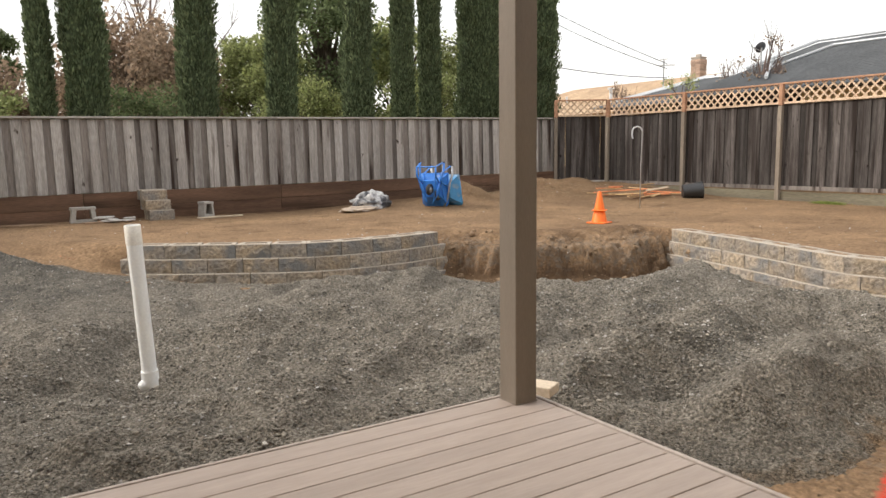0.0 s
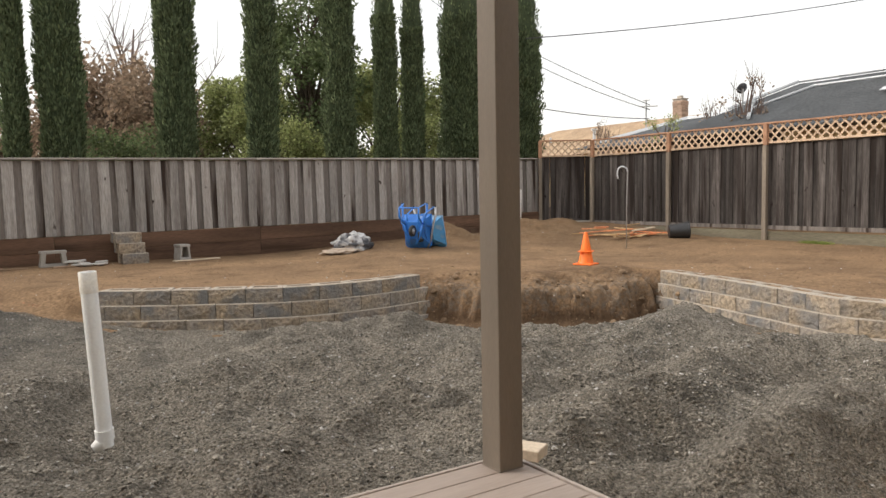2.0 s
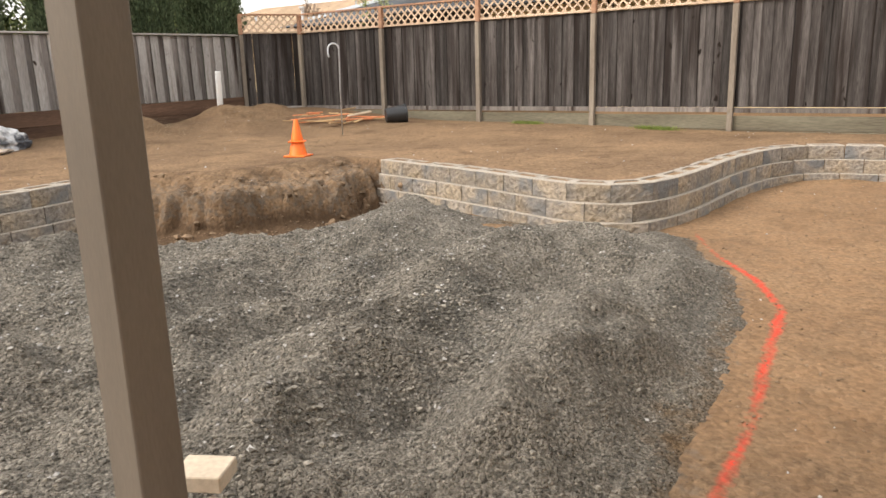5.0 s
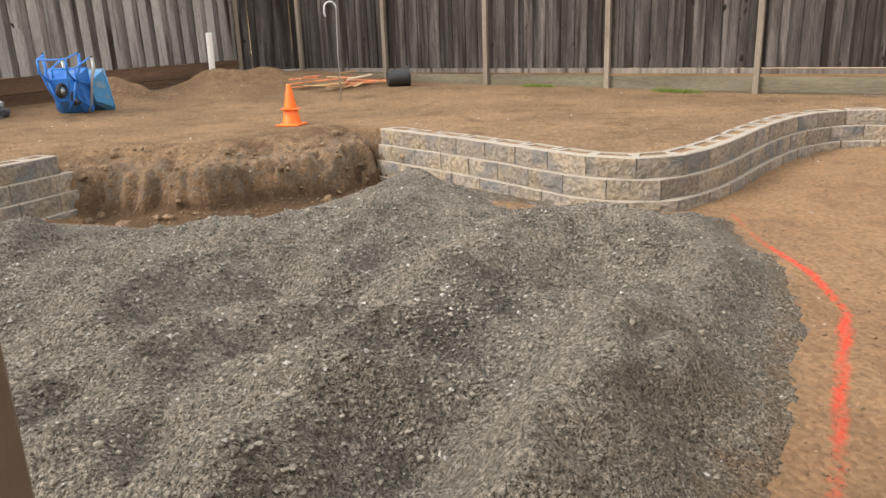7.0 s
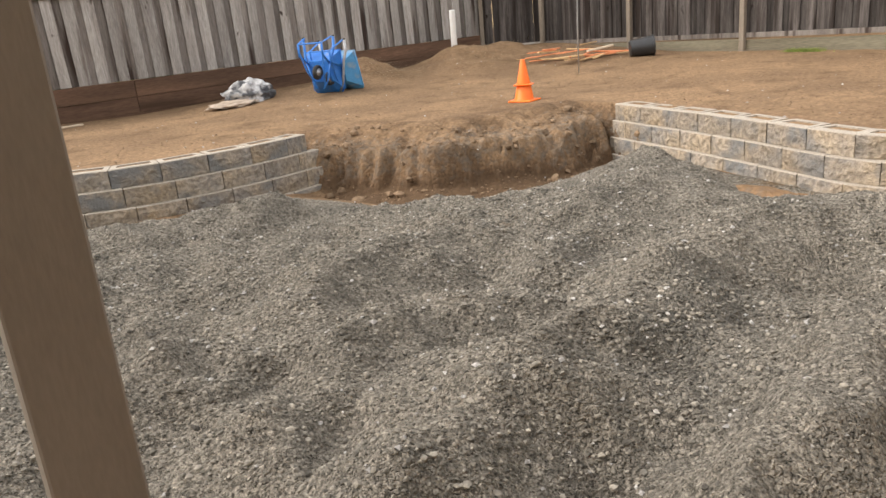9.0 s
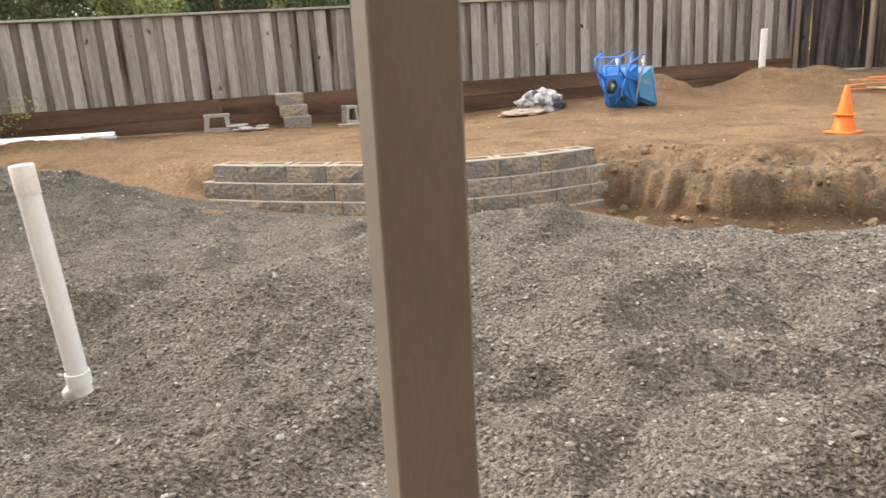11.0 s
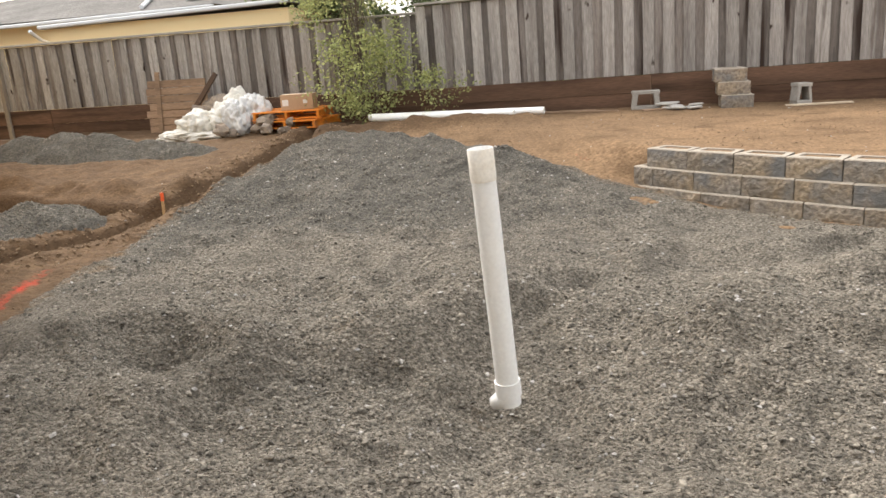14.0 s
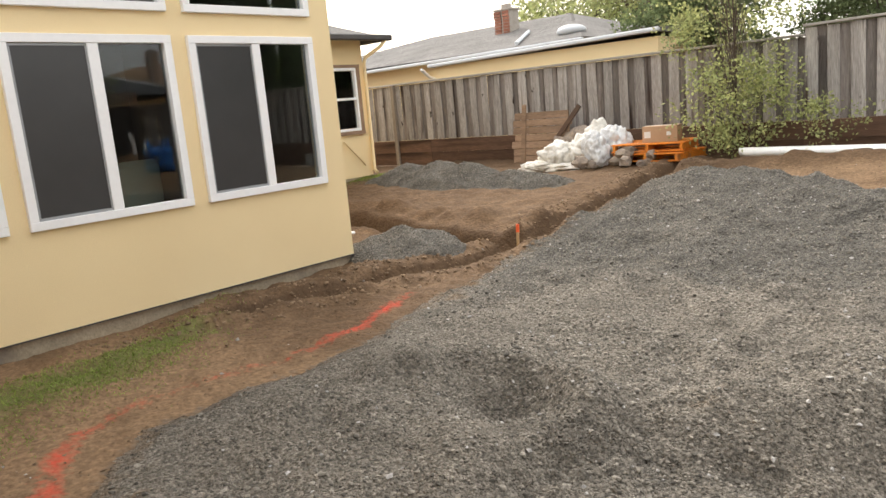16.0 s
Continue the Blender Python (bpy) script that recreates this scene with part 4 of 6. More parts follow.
# ---- retaining walls ----
def block_mesh(name, seed, width=0.45, height=0.182, depth=0.27):
    """Hollow wall block with a rough split face towards -y; the core is filled with soil."""
    rng = random.Random(seed)
    bm = bmesh.new()
    nx, nz = 5, 3
    front = [[bm.verts.new((width * (i / nx - 0.5) * (0.995 if 0 < i < nx else 0.99), (-0.004 if 0 < i < nx and 0 < k < nz else 0.002) + rng.uniform(-0.007, 0.007) * (0 < i < nx) * (0 < k < nz), (height - 0.009) * k / nz)) for i in range(nx + 1)] for k in range(nz + 1)]
    front.append([bm.verts.new((width * (i / nx - 0.5) * 0.99, 0.009 + rng.uniform(-0.003, 0.003), height)) for i in range(nx + 1)])
    nz += 1
    for k in range(nz):
        for i in range(nx):
            bm.faces.new((front[k][i], front[k][i + 1], front[k + 1][i + 1], front[k + 1][i]))
    lip = [f for f in bm.faces if all(v in front[nz] or v in front[nz - 1] for v in f.verts)]
    bw = width * 0.86
    b0, b1 = bm.verts.new((-bw / 2, depth, 0)), bm.verts.new((bw / 2, depth, 0))
    t0, t1 = bm.verts.new((-bw / 2, depth, height)), bm.verts.new((bw / 2, depth, height))
    bm.faces.new((b0, b1, t1, t0))
    bm.faces.new([front[k][0] for k in range(nz, -1, -1)] + [b0, t0])
    bm.faces.new([front[k][nx] for k in range(nz + 1)] + [t1, b1])
    # rim and sunken core
    i0, i1 = bm.verts.new((-width * 0.36, 0.085, height)), bm.verts.new((width * 0.36, 0.085, height))
    i2, i3 = bm.verts.new((width * 0.32, depth - 0.05, height)), bm.verts.new((-width * 0.32, depth - 0.05, height))
    inner = [i0, i1, i2, i3]
    low = [bm.verts.new(v.co - Vector((0, 0, 0.012))) for v in inner]
    top = front[nz]
    rim = [bm.faces.new(top[0:3] + [i0]), bm.faces.new(top[2:4] + [i1, i0]), bm.faces.new(top[3:6] + [i1]), bm.faces.new((top[nx], t1, i2, i1)), bm.faces.new((t1, t0, i3, i2)), bm.faces.new((t0, top[0], i0, i3))]
    for a in range(4):
        rim.append(bm.faces.new((inner[a], inner[(a + 1) % 4], low[(a + 1) % 4], low[a])))
    core = bm.faces.new(low)
    bmesh.ops.recalc_face_normals(bm, faces=bm.faces)
    # rim and upper front lip take the paler tone: light from above put into colour
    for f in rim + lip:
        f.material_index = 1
    core.material_index = 2
    me = bpy.data.meshes.new(name)
    bm.to_mesh(me)
    bm.free()
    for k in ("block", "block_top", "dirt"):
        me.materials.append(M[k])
    return me


BLOCKS = [block_mesh("block", s) for s in range(4)]


def retaining_wall(line, top, courses, label, batter=0.04, spread=0.0):
    wall = thing("retaining_wall", pose(0, 0, 0), label, "retaining wall", kind="structure")
    rng = random.Random(len(line))
    fine = spline(line, 0.02)
    for c in range(courses):
        out = []
        for k, (px, py) in enumerate(fine):
            qx, qy = fine[min(k + 4, len(fine) - 1)]
            rx, ry = fine[max(k - 4, 0)]
            ln = math.hypot(qx - rx, qy - ry)
            out.append((px + (qy - ry) / ln * batter * c, py - (qx - rx) / ln * batter * c))
        if c and spread:
            (ax, ay), (bx, by) = out[0], out[8]
            k = spread * c / math.hypot(bx - ax, by - ay)
            out.insert(0, (ax - (bx - ax) * k, ay - (by - ay) * k))
            (ax, ay), (bx, by) = out[-1], out[-9]
            k = spread * c / math.hypot(bx - ax, by - ay)
            out.append((ax - (bx - ax) * k, ay - (by - ay) * k))
        # blocks at even steps along this course, from a whole or a half block
        pts, acc = [out[0]], (0.0 if c % 2 == 0 else 0.225)
        for p, q in zip(out, out[1:]):
            acc += math.hypot(q[0] - p[0], q[1] - p[1])
            if acc >= 0.452:
                pts.append(q)
                acc = 0.0
        pts.append(out[-1])
        for (ax, ay), (bx, by) in zip(pts, pts[1:]):
            if math.hypot(bx - ax, by - ay) < 0.1:
                continue
            yaw = math.degrees(math.atan2(by - ay, bx - ax))
            mx, my = (ax + bx) / 2, (ay + by) / 2
            stretch = math.hypot(bx - ax, by - ay) / 0.452
            m = pose(mx, my, top - 0.184 * (c + 1), rng.uniform(-0.5, 0.5), rng.uniform(-0.4, 0.4), yaw + rng.uniform(-0.7, 0.7)) @ Matrix.Diagonal((stretch * 0.995, 1, 1, 1))
            share("block", BLOCKS[rng.randrange(4)], m, wall)
    return wall


# the short half blocks close each course at its ends
retaining_wall(WALL_L, 0.325, 4, "curved retaining wall of tan and grey split-face blocks, three courses showing", 0.042, 0.13)
retaining_wall(WALL_R, 0.291, 4, "winding retaining wall of tan and grey split-face blocks with hollow tops")


# ---- deck and post ----
deck = thing("deck", pose(0.042, 0, 0.18), "low deck of grey-brown composite boards with a pale edge strip", "deck", kind="structure")
bm = bmesh.new()
box(bm, (4.82, 0.136, 0.025), (0, 0, 0), bevel=0.003)
plank_me = bpy.data.meshes.new("deck_board")
bm.to_mesh(plank_me)
bm.free()
plank_me.materials.append(M["deck"])
for i in range(30):
    share("deck_board", plank_me, pose(-0.19, 2.882 - 0.1405 * i, -0.0125), deck)
part("fascia", boxes(((4.88, 0.022, 0.2), (-0.165, 2.969, -0.098)), bevel=0.003), M["deck_edge"], deck, "pale deck fascia board")
part("fascia", boxes(((0.022, 4.24, 0.2), (2.245, 0.85, -0.098)), bevel=0.003), M["deck_edge"], deck, "pale deck fascia board")
part("ledge_board", boxes(((0.118, 4.2, 0.025), (2.319, 0.85, -0.0825)), bevel=0.003), M["deck"], deck, "lower trim board along the deck side")
part("joist", boxes(*[((0.04, 4.15, 0.16), (x, 0.85, -0.106)) for x in (-2.4, -1.6, -0.8, 0.0, 0.8, 1.6, 2.15)]), M["plank"], deck, "hidden joists")

post = thing("porch_post", pose(2.1675, 2.8675, 0.18), "square taupe-painted porch post standing on the deck corner", "post")
bm = boxes(((0.135, 0.135, 2.66), (0, 0, 1.33)), bevel=0.004)
part("shaft", bm, M["post_paint"], post)
part("caulk_line", boxes(((0.141, 0.141, 0.006), (0, 0, 0.003)), bevel=0.002), M["post_paint"], post)

off = thing("timber_offcut", pose(2.44, 3.01, 0.125, 0, 0, -62), "thin pale sawn timber offcut lying on gravel by the deck", "timber")
part("beam", boxes(((0.165, 0.14, 0.055), (0, 0, 0.0275)), bevel=0.004), M["offcut"], off)


# ---- standpipe of white PVC ----
def standpipe(m, length, r, label, collars=True):
    t = thing("plastic_pipe", m, label, "pipe")
    bm = bmesh.new()
    lathe(bm, [(r, 0), (r, length), (r * 0.88, length), (r * 0.88, length - 0.2)], 24, False)
    ob = part("tube", bm, M["pvc"], t, smooth=True)
    ob.data.set_sharp_from_angle(angle=radians(35))
    if collars:
        bm = lathe(bmesh.new(), [(r + 0.001, length - 0.145), (r + 0.003, length - 0.145), (r + 0.003, length - 0.002), (r + 0.001, length + 0.001)], 24, False)
        c = part("coupling", bm, M["pvc_old"], t, "soiled end coupling", smooth=True)
        c.data.set_sharp_from_angle(angle=radians(35))
        bm = lathe(bmesh.new(), [(r + 0.001, 0.05), (r + 0.008, 0.05), (r + 0.008, 0.125), (r + 0.001, 0.125)], 24, False)
        c = part("socket", bm, M["pvc"], t, smooth=True)
        c.data.set_sharp_from_angle(angle=radians(35))
        bm = bmesh.new()
        tube(bm, [(0, 0, 0.05), (-0.02, -0.03, 0.02), (-0.05, -0.07, 0.0)], [r, r * 0.9, r * 0.55], 14)
        part("elbow", bm, M["pvc"], t, smooth=True)
    return t


def along(a, b):
    """Pose at a with z towards b."""
    d = Vector(b) - Vector(a)
    return Matrix.Translation(a) @ d.to_track_quat("Z", "Y").to_matrix().to_4x4()


standpipe(along((0.938, 5.86, -0.3), (0.868, 5.804, 0.957)), 1.26, 0.056, "white PVC standpipe leaning in the gravel bed")
standpipe(along((11.56, 14.0, 0.45), (11.42, 13.8, 1.54)), 1.1, 0.06, "white plastic pipe standing in a heap of soil", False)


# ---- fences ----
def board_mesh(name, w, h, t, material, top_cut=0.0):
    """A slightly cupped, uneven fence board standing on z = 0."""
    bm = bmesh.new()
    box(bm, (w, t, h), (0, 0, h / 2), bevel=0.004)
    me = bpy.data.meshes.new(name)
    bm.to_mesh(me)
    bm.free()
    me.materials.append(material)
    return me


FRONT = [board_mesh("board", w, 1.33, 0.018, M["board_grey"]) for w in (0.17, 0.185, 0.195)]
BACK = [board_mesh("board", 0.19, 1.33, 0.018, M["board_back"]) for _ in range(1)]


def back_fence(x0, x1, base, top, label, posts, kick_rows, seed, tilt=0.0):
    f = thing("fence", pose(0, 15.09, 0, 0, tilt, 0), label, "fence", kind="structure")
    rng = random.Random(seed)
    x = x0
    k = (top - base - 0.03) / 1.33
    while x < x1:
        share("board", rng.choice(FRONT), pose(x + 0.1, rng.uniform(-0.004, 0.004), base, rng.uniform(-0.4, 0.4), rng.uniform(-0.5, 0.5), rng.uniform(-1.5, 1.5)) @ Matrix.Diagonal((1, 1, k * rng.uniform(0.995, 1.004), 1)), f)
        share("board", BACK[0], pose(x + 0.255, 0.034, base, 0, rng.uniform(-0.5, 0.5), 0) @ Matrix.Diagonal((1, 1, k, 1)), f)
        x += rng.uniform(0.295, 0.325)
    n = max(1, round((x1 - x0) / 3.6))
    w = (x1 - x0) / n
    for i in range(n):
        part("cap_rail", boxes(((w - 0.004, 0.15, 0.036), (x0 + w * (i + 0.5), 0.01, top)), bevel=0.004), M["rail"], f, "weathered cap rail")
        for r in range(kick_rows):
            part("kickboard", boxes(((w - 0.006, 0.042, 0.272), (x0 + w * (i + 0.5), -0.035 - 0.01 * (kick_rows - 1 - r), base - 0.138 - 0.276 * r)), bevel=0.005), M["kick"], f, "red-brown retaining kickboard")
    for px, front in posts:
        part("fence_post", boxes(((0.09, 0.09, top + 0.1), (px, -0.068 if front else 0.09, top / 2 - 0.06 - (0.0 if front else 0.03))), bevel=0.004), M["fpost"], f)
    return f


back_fence(-2.12, 13.12, 0.79, 2.18, "tall weathered grey board-on-board fence on red-brown kickboards", [(1.2, 0), (4.8, 0), (8.4, 0), (11.6, 0)], 3, 4, -0.7)
back_fence(-13.6, -2.12, 0.77, 2.02, "grey weathered board fence with a dark brown kickboard", [(-10.8, 1), (-6.35, 0)], 2, 5)

RF = 14.34
SPACING = 2.48
rf = thing("fence", pose(RF, 0, 0.095), "dark stained board fence with posts and a new cedar lattice top", "fence", kind="structure")
DARKB = [board_mesh("board", w, 1.70, 0.018, M["board_dark"]) for w in (0.14, 0.16, 0.185)]
rng = random.Random(12)
y = 14.25
i = 0
while y > -4.6:
    w = rng.uniform(0.12, 0.165)
    share("board", DARKB[0 if w < 0.128 else 1 if w < 0.148 else 2], pose(0.02 if i % 2 else 0.04, y - w / 2, 0.585, 0, rng.uniform(-0.2, 0.2), 90 + rng.uniform(-1.5, 1.5)) @ Matrix.Diagonal((1, 1, rng.uniform(0.995, 1.0), 1)), rf)
    y -= w
    i += 1
post_y = [14.243 - SPACING * k for k in range(9)]


def lattice_slats(y1, y0, z0, h, joined):
    """Crossing diagonal slats between two posts."""
    gap = 0.178
    bm_all = bmesh.new() if joined else None
    for layer_x, sgn in ((-0.006, 1), (0.006, -1)):
        p = y0 - h
        while p < y1:
            a, b = p, p + h
            za, zb = z0, z0 + h
            if a < y0:
                za, a = z0 + (y0 - a), y0
            if b > y1:
                zb, b = z0 + h - (b - y1), y1
            if b - a > 0.03:
                ya, yb = (a, b) if sgn > 0 else (y0 + y1 - a, y0 + y1 - b)
                m = pose(layer_x, (ya + yb) / 2, (za + zb) / 2, math.degrees(math.atan2(zb - za, yb - ya)), 0, 0) @ Matrix.Diagonal((1, math.hypot(yb - ya, zb - za), 1, 1))
                if joined:
                    tmp = bmesh.new()
                    tmp.from_mesh(SLAT)
                    bmesh.ops.transform(tmp, matrix=m, verts=tmp.verts)
                    merge(bm_all, tmp)
                else:
                    share("slat", SLAT, m, rf)
            p += gap
    return bm_all


bm = boxes(((0.009, 1.0, 0.034), (0, 0, 0)))
SLAT = bpy.data.meshes.new("slat")
bm.to_mesh(SLAT)
bm.free()
SLAT.materials.append(M["lattice"])
for k, py in enumerate(post_y):
    part("fence_post", boxes(((0.09, 0.09, 2.15), (-0.055, py, 1.175)), bevel=0.004), M["fpost"], rf)
    part("lattice_post", boxes(((0.085, 0.085, 0.44), (-0.045, py, 2.48)), bevel=0.004), M["lattice_frame"], rf, "red-brown cedar upper post")
    y1, y0 = py - 0.045, py - SPACING + 0.045
    mid = (y0 + y1) / 2
    part("lattice_rail", boxes(((0.07, SPACING - 0.004, 0.036), (-0.02, py - SPACING / 2, 2.705)), bevel=0.003), M["lattice_frame"], rf, "cedar cap rail")
    part("lattice_rail", boxes(((0.04, y1 - y0, 0.04), (-0.02, mid, 2.305)), bevel=0.003), M["lattice"], rf)
    part("bottom_rail", boxes(((0.04, y1 - y0, 0.085), (-0.02, mid, 0.56 - 0.006 * k)), bevel=0.003), M["board_back"], rf)
    part("kickboard", boxes(((0.04, y1 - y0 + 0.03, 0.24), (0.0, mid, 0.38 - 0.014 * k)), bevel=0.004), M["kick_grey"], rf, "grey-green kickboard")
    part("kickboard", boxes(((0.04, y1 - y0 + 0.03, 0.2), (0.012, mid, 0.15 - 0.014 * k)), bevel=0.004), M["kick_grey"], rf, "grey-green kickboard")
    if 1 <= k <= 4:
        lattice_slats(y1, y0, 2.325, 0.36, False)
    else:
        ob = part("lattice_panel", lattice_slats(y1, y0, 2.325, 0.36, True), M["lattice"], rf)
        ob["kind"] = "stuff"
# the short bay that turns to meet the back fence
bay = thing("fence", pose(14.27, 14.26, 0.095, 0, 0, 53.9), "short dark board bay with lattice joining two fences", "fence", kind="structure")
rng = random.Random(13)
y, i = 1.36, 0
while y > 0.08:
    w = rng.uniform(0.12, 0.16)
    share("board", rng.choice(DARKB), pose(0.02 if i % 2 else 0.04, y - w / 2, 0.585, 0, rng.uniform(-0.3, 0.3), 90), bay)
    y -= w
    i += 1
part("lattice_rail", boxes(((0.07, 1.36, 0.036), (-0.02, 0.68, 2.705)), bevel=0.003), M["lattice_frame"], bay, "cedar cap rail")
part("lattice_rail", boxes(((0.04, 1.3, 0.04), (-0.02, 0.69, 2.305)), bevel=0.003), M["lattice"], bay)
part("bottom_rail", boxes(((0.04, 1.3, 0.085), (-0.02, 0.69, 0.56)), bevel=0.003), M["rail"], bay)
part("kickboard", boxes(((0.04, 1.3, 0.4), (0.0, 0.69, 0.32)), bevel=0.004), M["kick"], bay)
part("lattice_panel", lattice_slats(1.32, 0.04, 2.325, 0.36, True), M["lattice"], bay)["kind"] = "stuff"
part("lattice_post", boxes(((0.085, 0.085, 0.44), (-0.045, 1.34, 2.48)), bevel=0.004), M["lattice_frame"], bay)
part("fence_post", boxes(((0.09, 0.09, 2.2), (-0.055, 1.34, 1.15)), bevel=0.004), M["fpost"], bay)


# ---- house with tan stucco ----
def window(parent, y0, y1, z0, z1, sash=True, screen=True, shift=0.0):
    """White vinyl slider in a wall that faces +x, at x = 0 of its parent."""
    w = new("window")
    w.parent = parent
    h, wd, mz, my = z1 - z0, y1 - y0, (z0 + z1) / 2, (y0 + y1) / 2
    fr = 0.07
    bm = boxes(((0.09, wd, fr), (0.0, my, z0 + fr / 2)), ((0.09, wd, fr), (0.0, my, z1 - fr / 2)), ((0.09, fr, h - 2 * fr), (0.0, y0 + fr / 2, mz)), ((0.09, fr, h - 2 * fr), (0.0, y1 - fr / 2, mz)), bevel=0.004)
    part("window_frame", bm, M["vinyl"], w, "white vinyl frame")
    if sash:
        part("mullion", boxes(((0.06, 0.09, h - 2 * fr), (0.008, my + 0.01, mz)), bevel=0.004), M["vinyl"], w)
        for a, b in ((y0 + fr, my - 0.03), (my + 0.05, y1 - fr)):
            g = part("pane", boxes(((0.006, b - a, h - 2 * fr), (-0.012, (a + b) / 2, mz))), M["glass"], w)
            g.visible_shadow = False
        if screen:
            a, b = y0 + fr, my - 0.028
            part("screen_frame", boxes(((0.012, b - a, 0.022), (0.02, (a + b) / 2, z0 + fr + 0.011)), ((0.012, b - a, 0.022), (0.02, (a + b) / 2, z1 - fr - 0.011)), ((0.012, 0.022, h - 2 * fr - 0.044), (0.02, a + 0.011, mz)), ((0.012, 0.022, h - 2 * fr - 0.044), (0.02, b - 0.011, mz)), bevel=0.002), M["alu"], w, "grey screen frame")
            part("screen", boxes(((0.003, b - a - 0.044, h - 2 * fr - 0.044), (0.019, (a + b) / 2, mz))), M["screen"], w, "dark insect screen")
    else:
        g = part("pane", boxes(((0.006, wd - 2 * fr, h - 2 * fr), (-0.012, my, mz))), M["glass"], w)
        g.visible_shadow = False
    return w


HX = -4.85
house = thing("house", pose(HX, 0, 0), "house wing with smooth tan stucco and white vinyl windows", "house", kind="structure")
WY = [(5.037, 6.43), (6.59, 7.99)]
Z0, Z1, U0, U1 = 0.747, 2.24, 2.44, 3.25
T = 0.16
stripes = [((T, 8.265 - 1.2, Z0 + 0.09), (-T / 2, (8.265 + 1.2) / 2, (Z0 - 0.09) / 2)), ((T, 8.265 - 1.2, U0 - Z1), (-T / 2, (8.265 + 1.2) / 2, (U0 + Z1) / 2)), ((T, 8.265 - 1.2, 0.9), (-T / 2, (8.265 + 1.2) / 2, U1 + 0.45))]
for zz0, zz1 in ((Z0, Z1), (U0, U1)):
    for a, b in ((1.2, 3.5), (4.885, 5.037), (6.43, 6.59), (7.99, 8.265)):
        stripes.append(((T, b - a, zz1 - zz0), (-T / 2, (a + b) / 2, (zz0 + zz1) / 2)))
part("wall", boxes(*stripes), M["stucco"], house, "tan stucco wall")
part("wall", boxes(((6.0, T, 4.16), (-3.0 - T, 8.265 - T / 2, 2.02))), M["stucco"], house, "tan stucco end wall")
part("foundation", boxes(((0.2, 7.08, 0.45), (-0.13, 4.725, -0.317))), M["concrete"], house, "grey concrete footing")
part("foundation", boxes(((6.0, 0.2, 0.45), (-3.25, 8.14, -0.317))), M["concrete"], house, "grey concrete footing")
part("drip_screed", boxes(((0.012, 7.065, 0.01), (0.004, 4.7325, -0.083))), M["eave_dark"], house)
part("corner_cap", boxes(((0.1, 0.05, 0.02), (-0.05, 8.29, 0.15))), M["vinyl"], house, "white outlet cover")
for a, b in ((3.5, 4.885), *WY):
    window(house, a, b, Z0, Z1)
    window(house, a, b, U0, U1, sash=False)
# plain room behind the panes; its dimness is put into the wall colour
room = new("interior")
room.parent = house
part("room_wall", boxes(((0.05, 6.8, 4.0), (-4.2, 4.7, 1.9)), ((4.0, 0.05, 4.0), (-2.2, 1.35, 1.9)), ((4.0, 0.05, 4.0), (-2.2, 8.05, 1.9))), M["room"], room, "interior walls coloured dark to look unlit")
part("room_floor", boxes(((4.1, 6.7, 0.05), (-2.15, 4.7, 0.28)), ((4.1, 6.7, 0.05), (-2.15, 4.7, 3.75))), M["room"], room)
roof = part("roof", boxes(((6.9, 7.9, 0.12), (-3.0, 4.5, 4.1))), M["shingle_grey"], house, "grey shingle roof")
part("gutter", boxes(((0.12, 7.9, 0.12), (0.5, 4.5, 4.08)), bevel=0.02), M["eave_dark"], house)
chair = thing("armchair", pose(HX - 0.75, 6.05, 0.305, 0, 0, 20), "sage green upholstered armchair behind the window", "armchair")
part("backrest", boxes(((0.16, 0.7, 0.75), (0.25, 0, 0.5)), bevel=0.05), M["cushion"], chair)
part("seat", boxes(((0.55, 0.66, 0.2), (-0.08, 0, 0.3)), bevel=0.04), M["cushion"], chair)
for sx, sy in ((-0.3, -0.3), (-0.3, 0.3), (0.28, -0.3), (0.28, 0.3)):
    part("leg", boxes(((0.05, 0.05, 0.22), (sx, sy, 0.11)), bevel=0.005), M["dark_wood"], chair)

wing = thing("house_wing", pose(-9.6, -0.05, 0), "far wing of the tan stucco house with a dark gutter", "house", kind="structure")
wz = [((0.16, 3.0, 0.9), (-0.08, 11.62, 0.68)), ((0.16, 3.0, 0.6), (-0.08, 11.62, 2.62)), ((0.16, 0.22, 1.2), (-0.08, 13.01, 1.725)), ((0.16, 1.8, 1.2), (-0.08, 11.02, 1.725))]
part("wall", boxes(*wz), M["stucco"], wing, "tan stucco wall")
part("wall", boxes(((5.0, 0.16, 2.7), (-2.66, 13.04, 1.57))), M["stucco"], wing)
part("foundation", boxes(((0.14, 3.0, 0.3), (-0.09, 11.62, 0.12))), M["concrete"], wing)
ww = new("window")
ww.parent = wing
y0, y1, z0, z1 = 11.93, 12.89, 1.13, 2.32
part("window_frame", boxes(((0.08, 0.96, 0.05), (0.01, 12.41, z0 + 0.025)), ((0.08, 0.96, 0.05), (0.01, 12.41, z1 - 0.025)), ((0.08, 0.05, 1.09), (0.01, y0 + 0.025, 1.725)), ((0.08, 0.05, 1.09), (0.01, y1 - 0.025, 1.725)), ((0.07, 0.86, 0.045), (0.01, 12.41, 1.74)), bevel=0.004), M["vinyl"], ww, "white vinyl frame")
part("pane", boxes(((0.006, 0.86, 1.08), (-0.02, 12.41, 1.725))), M["glass"], ww).visible_shadow = False
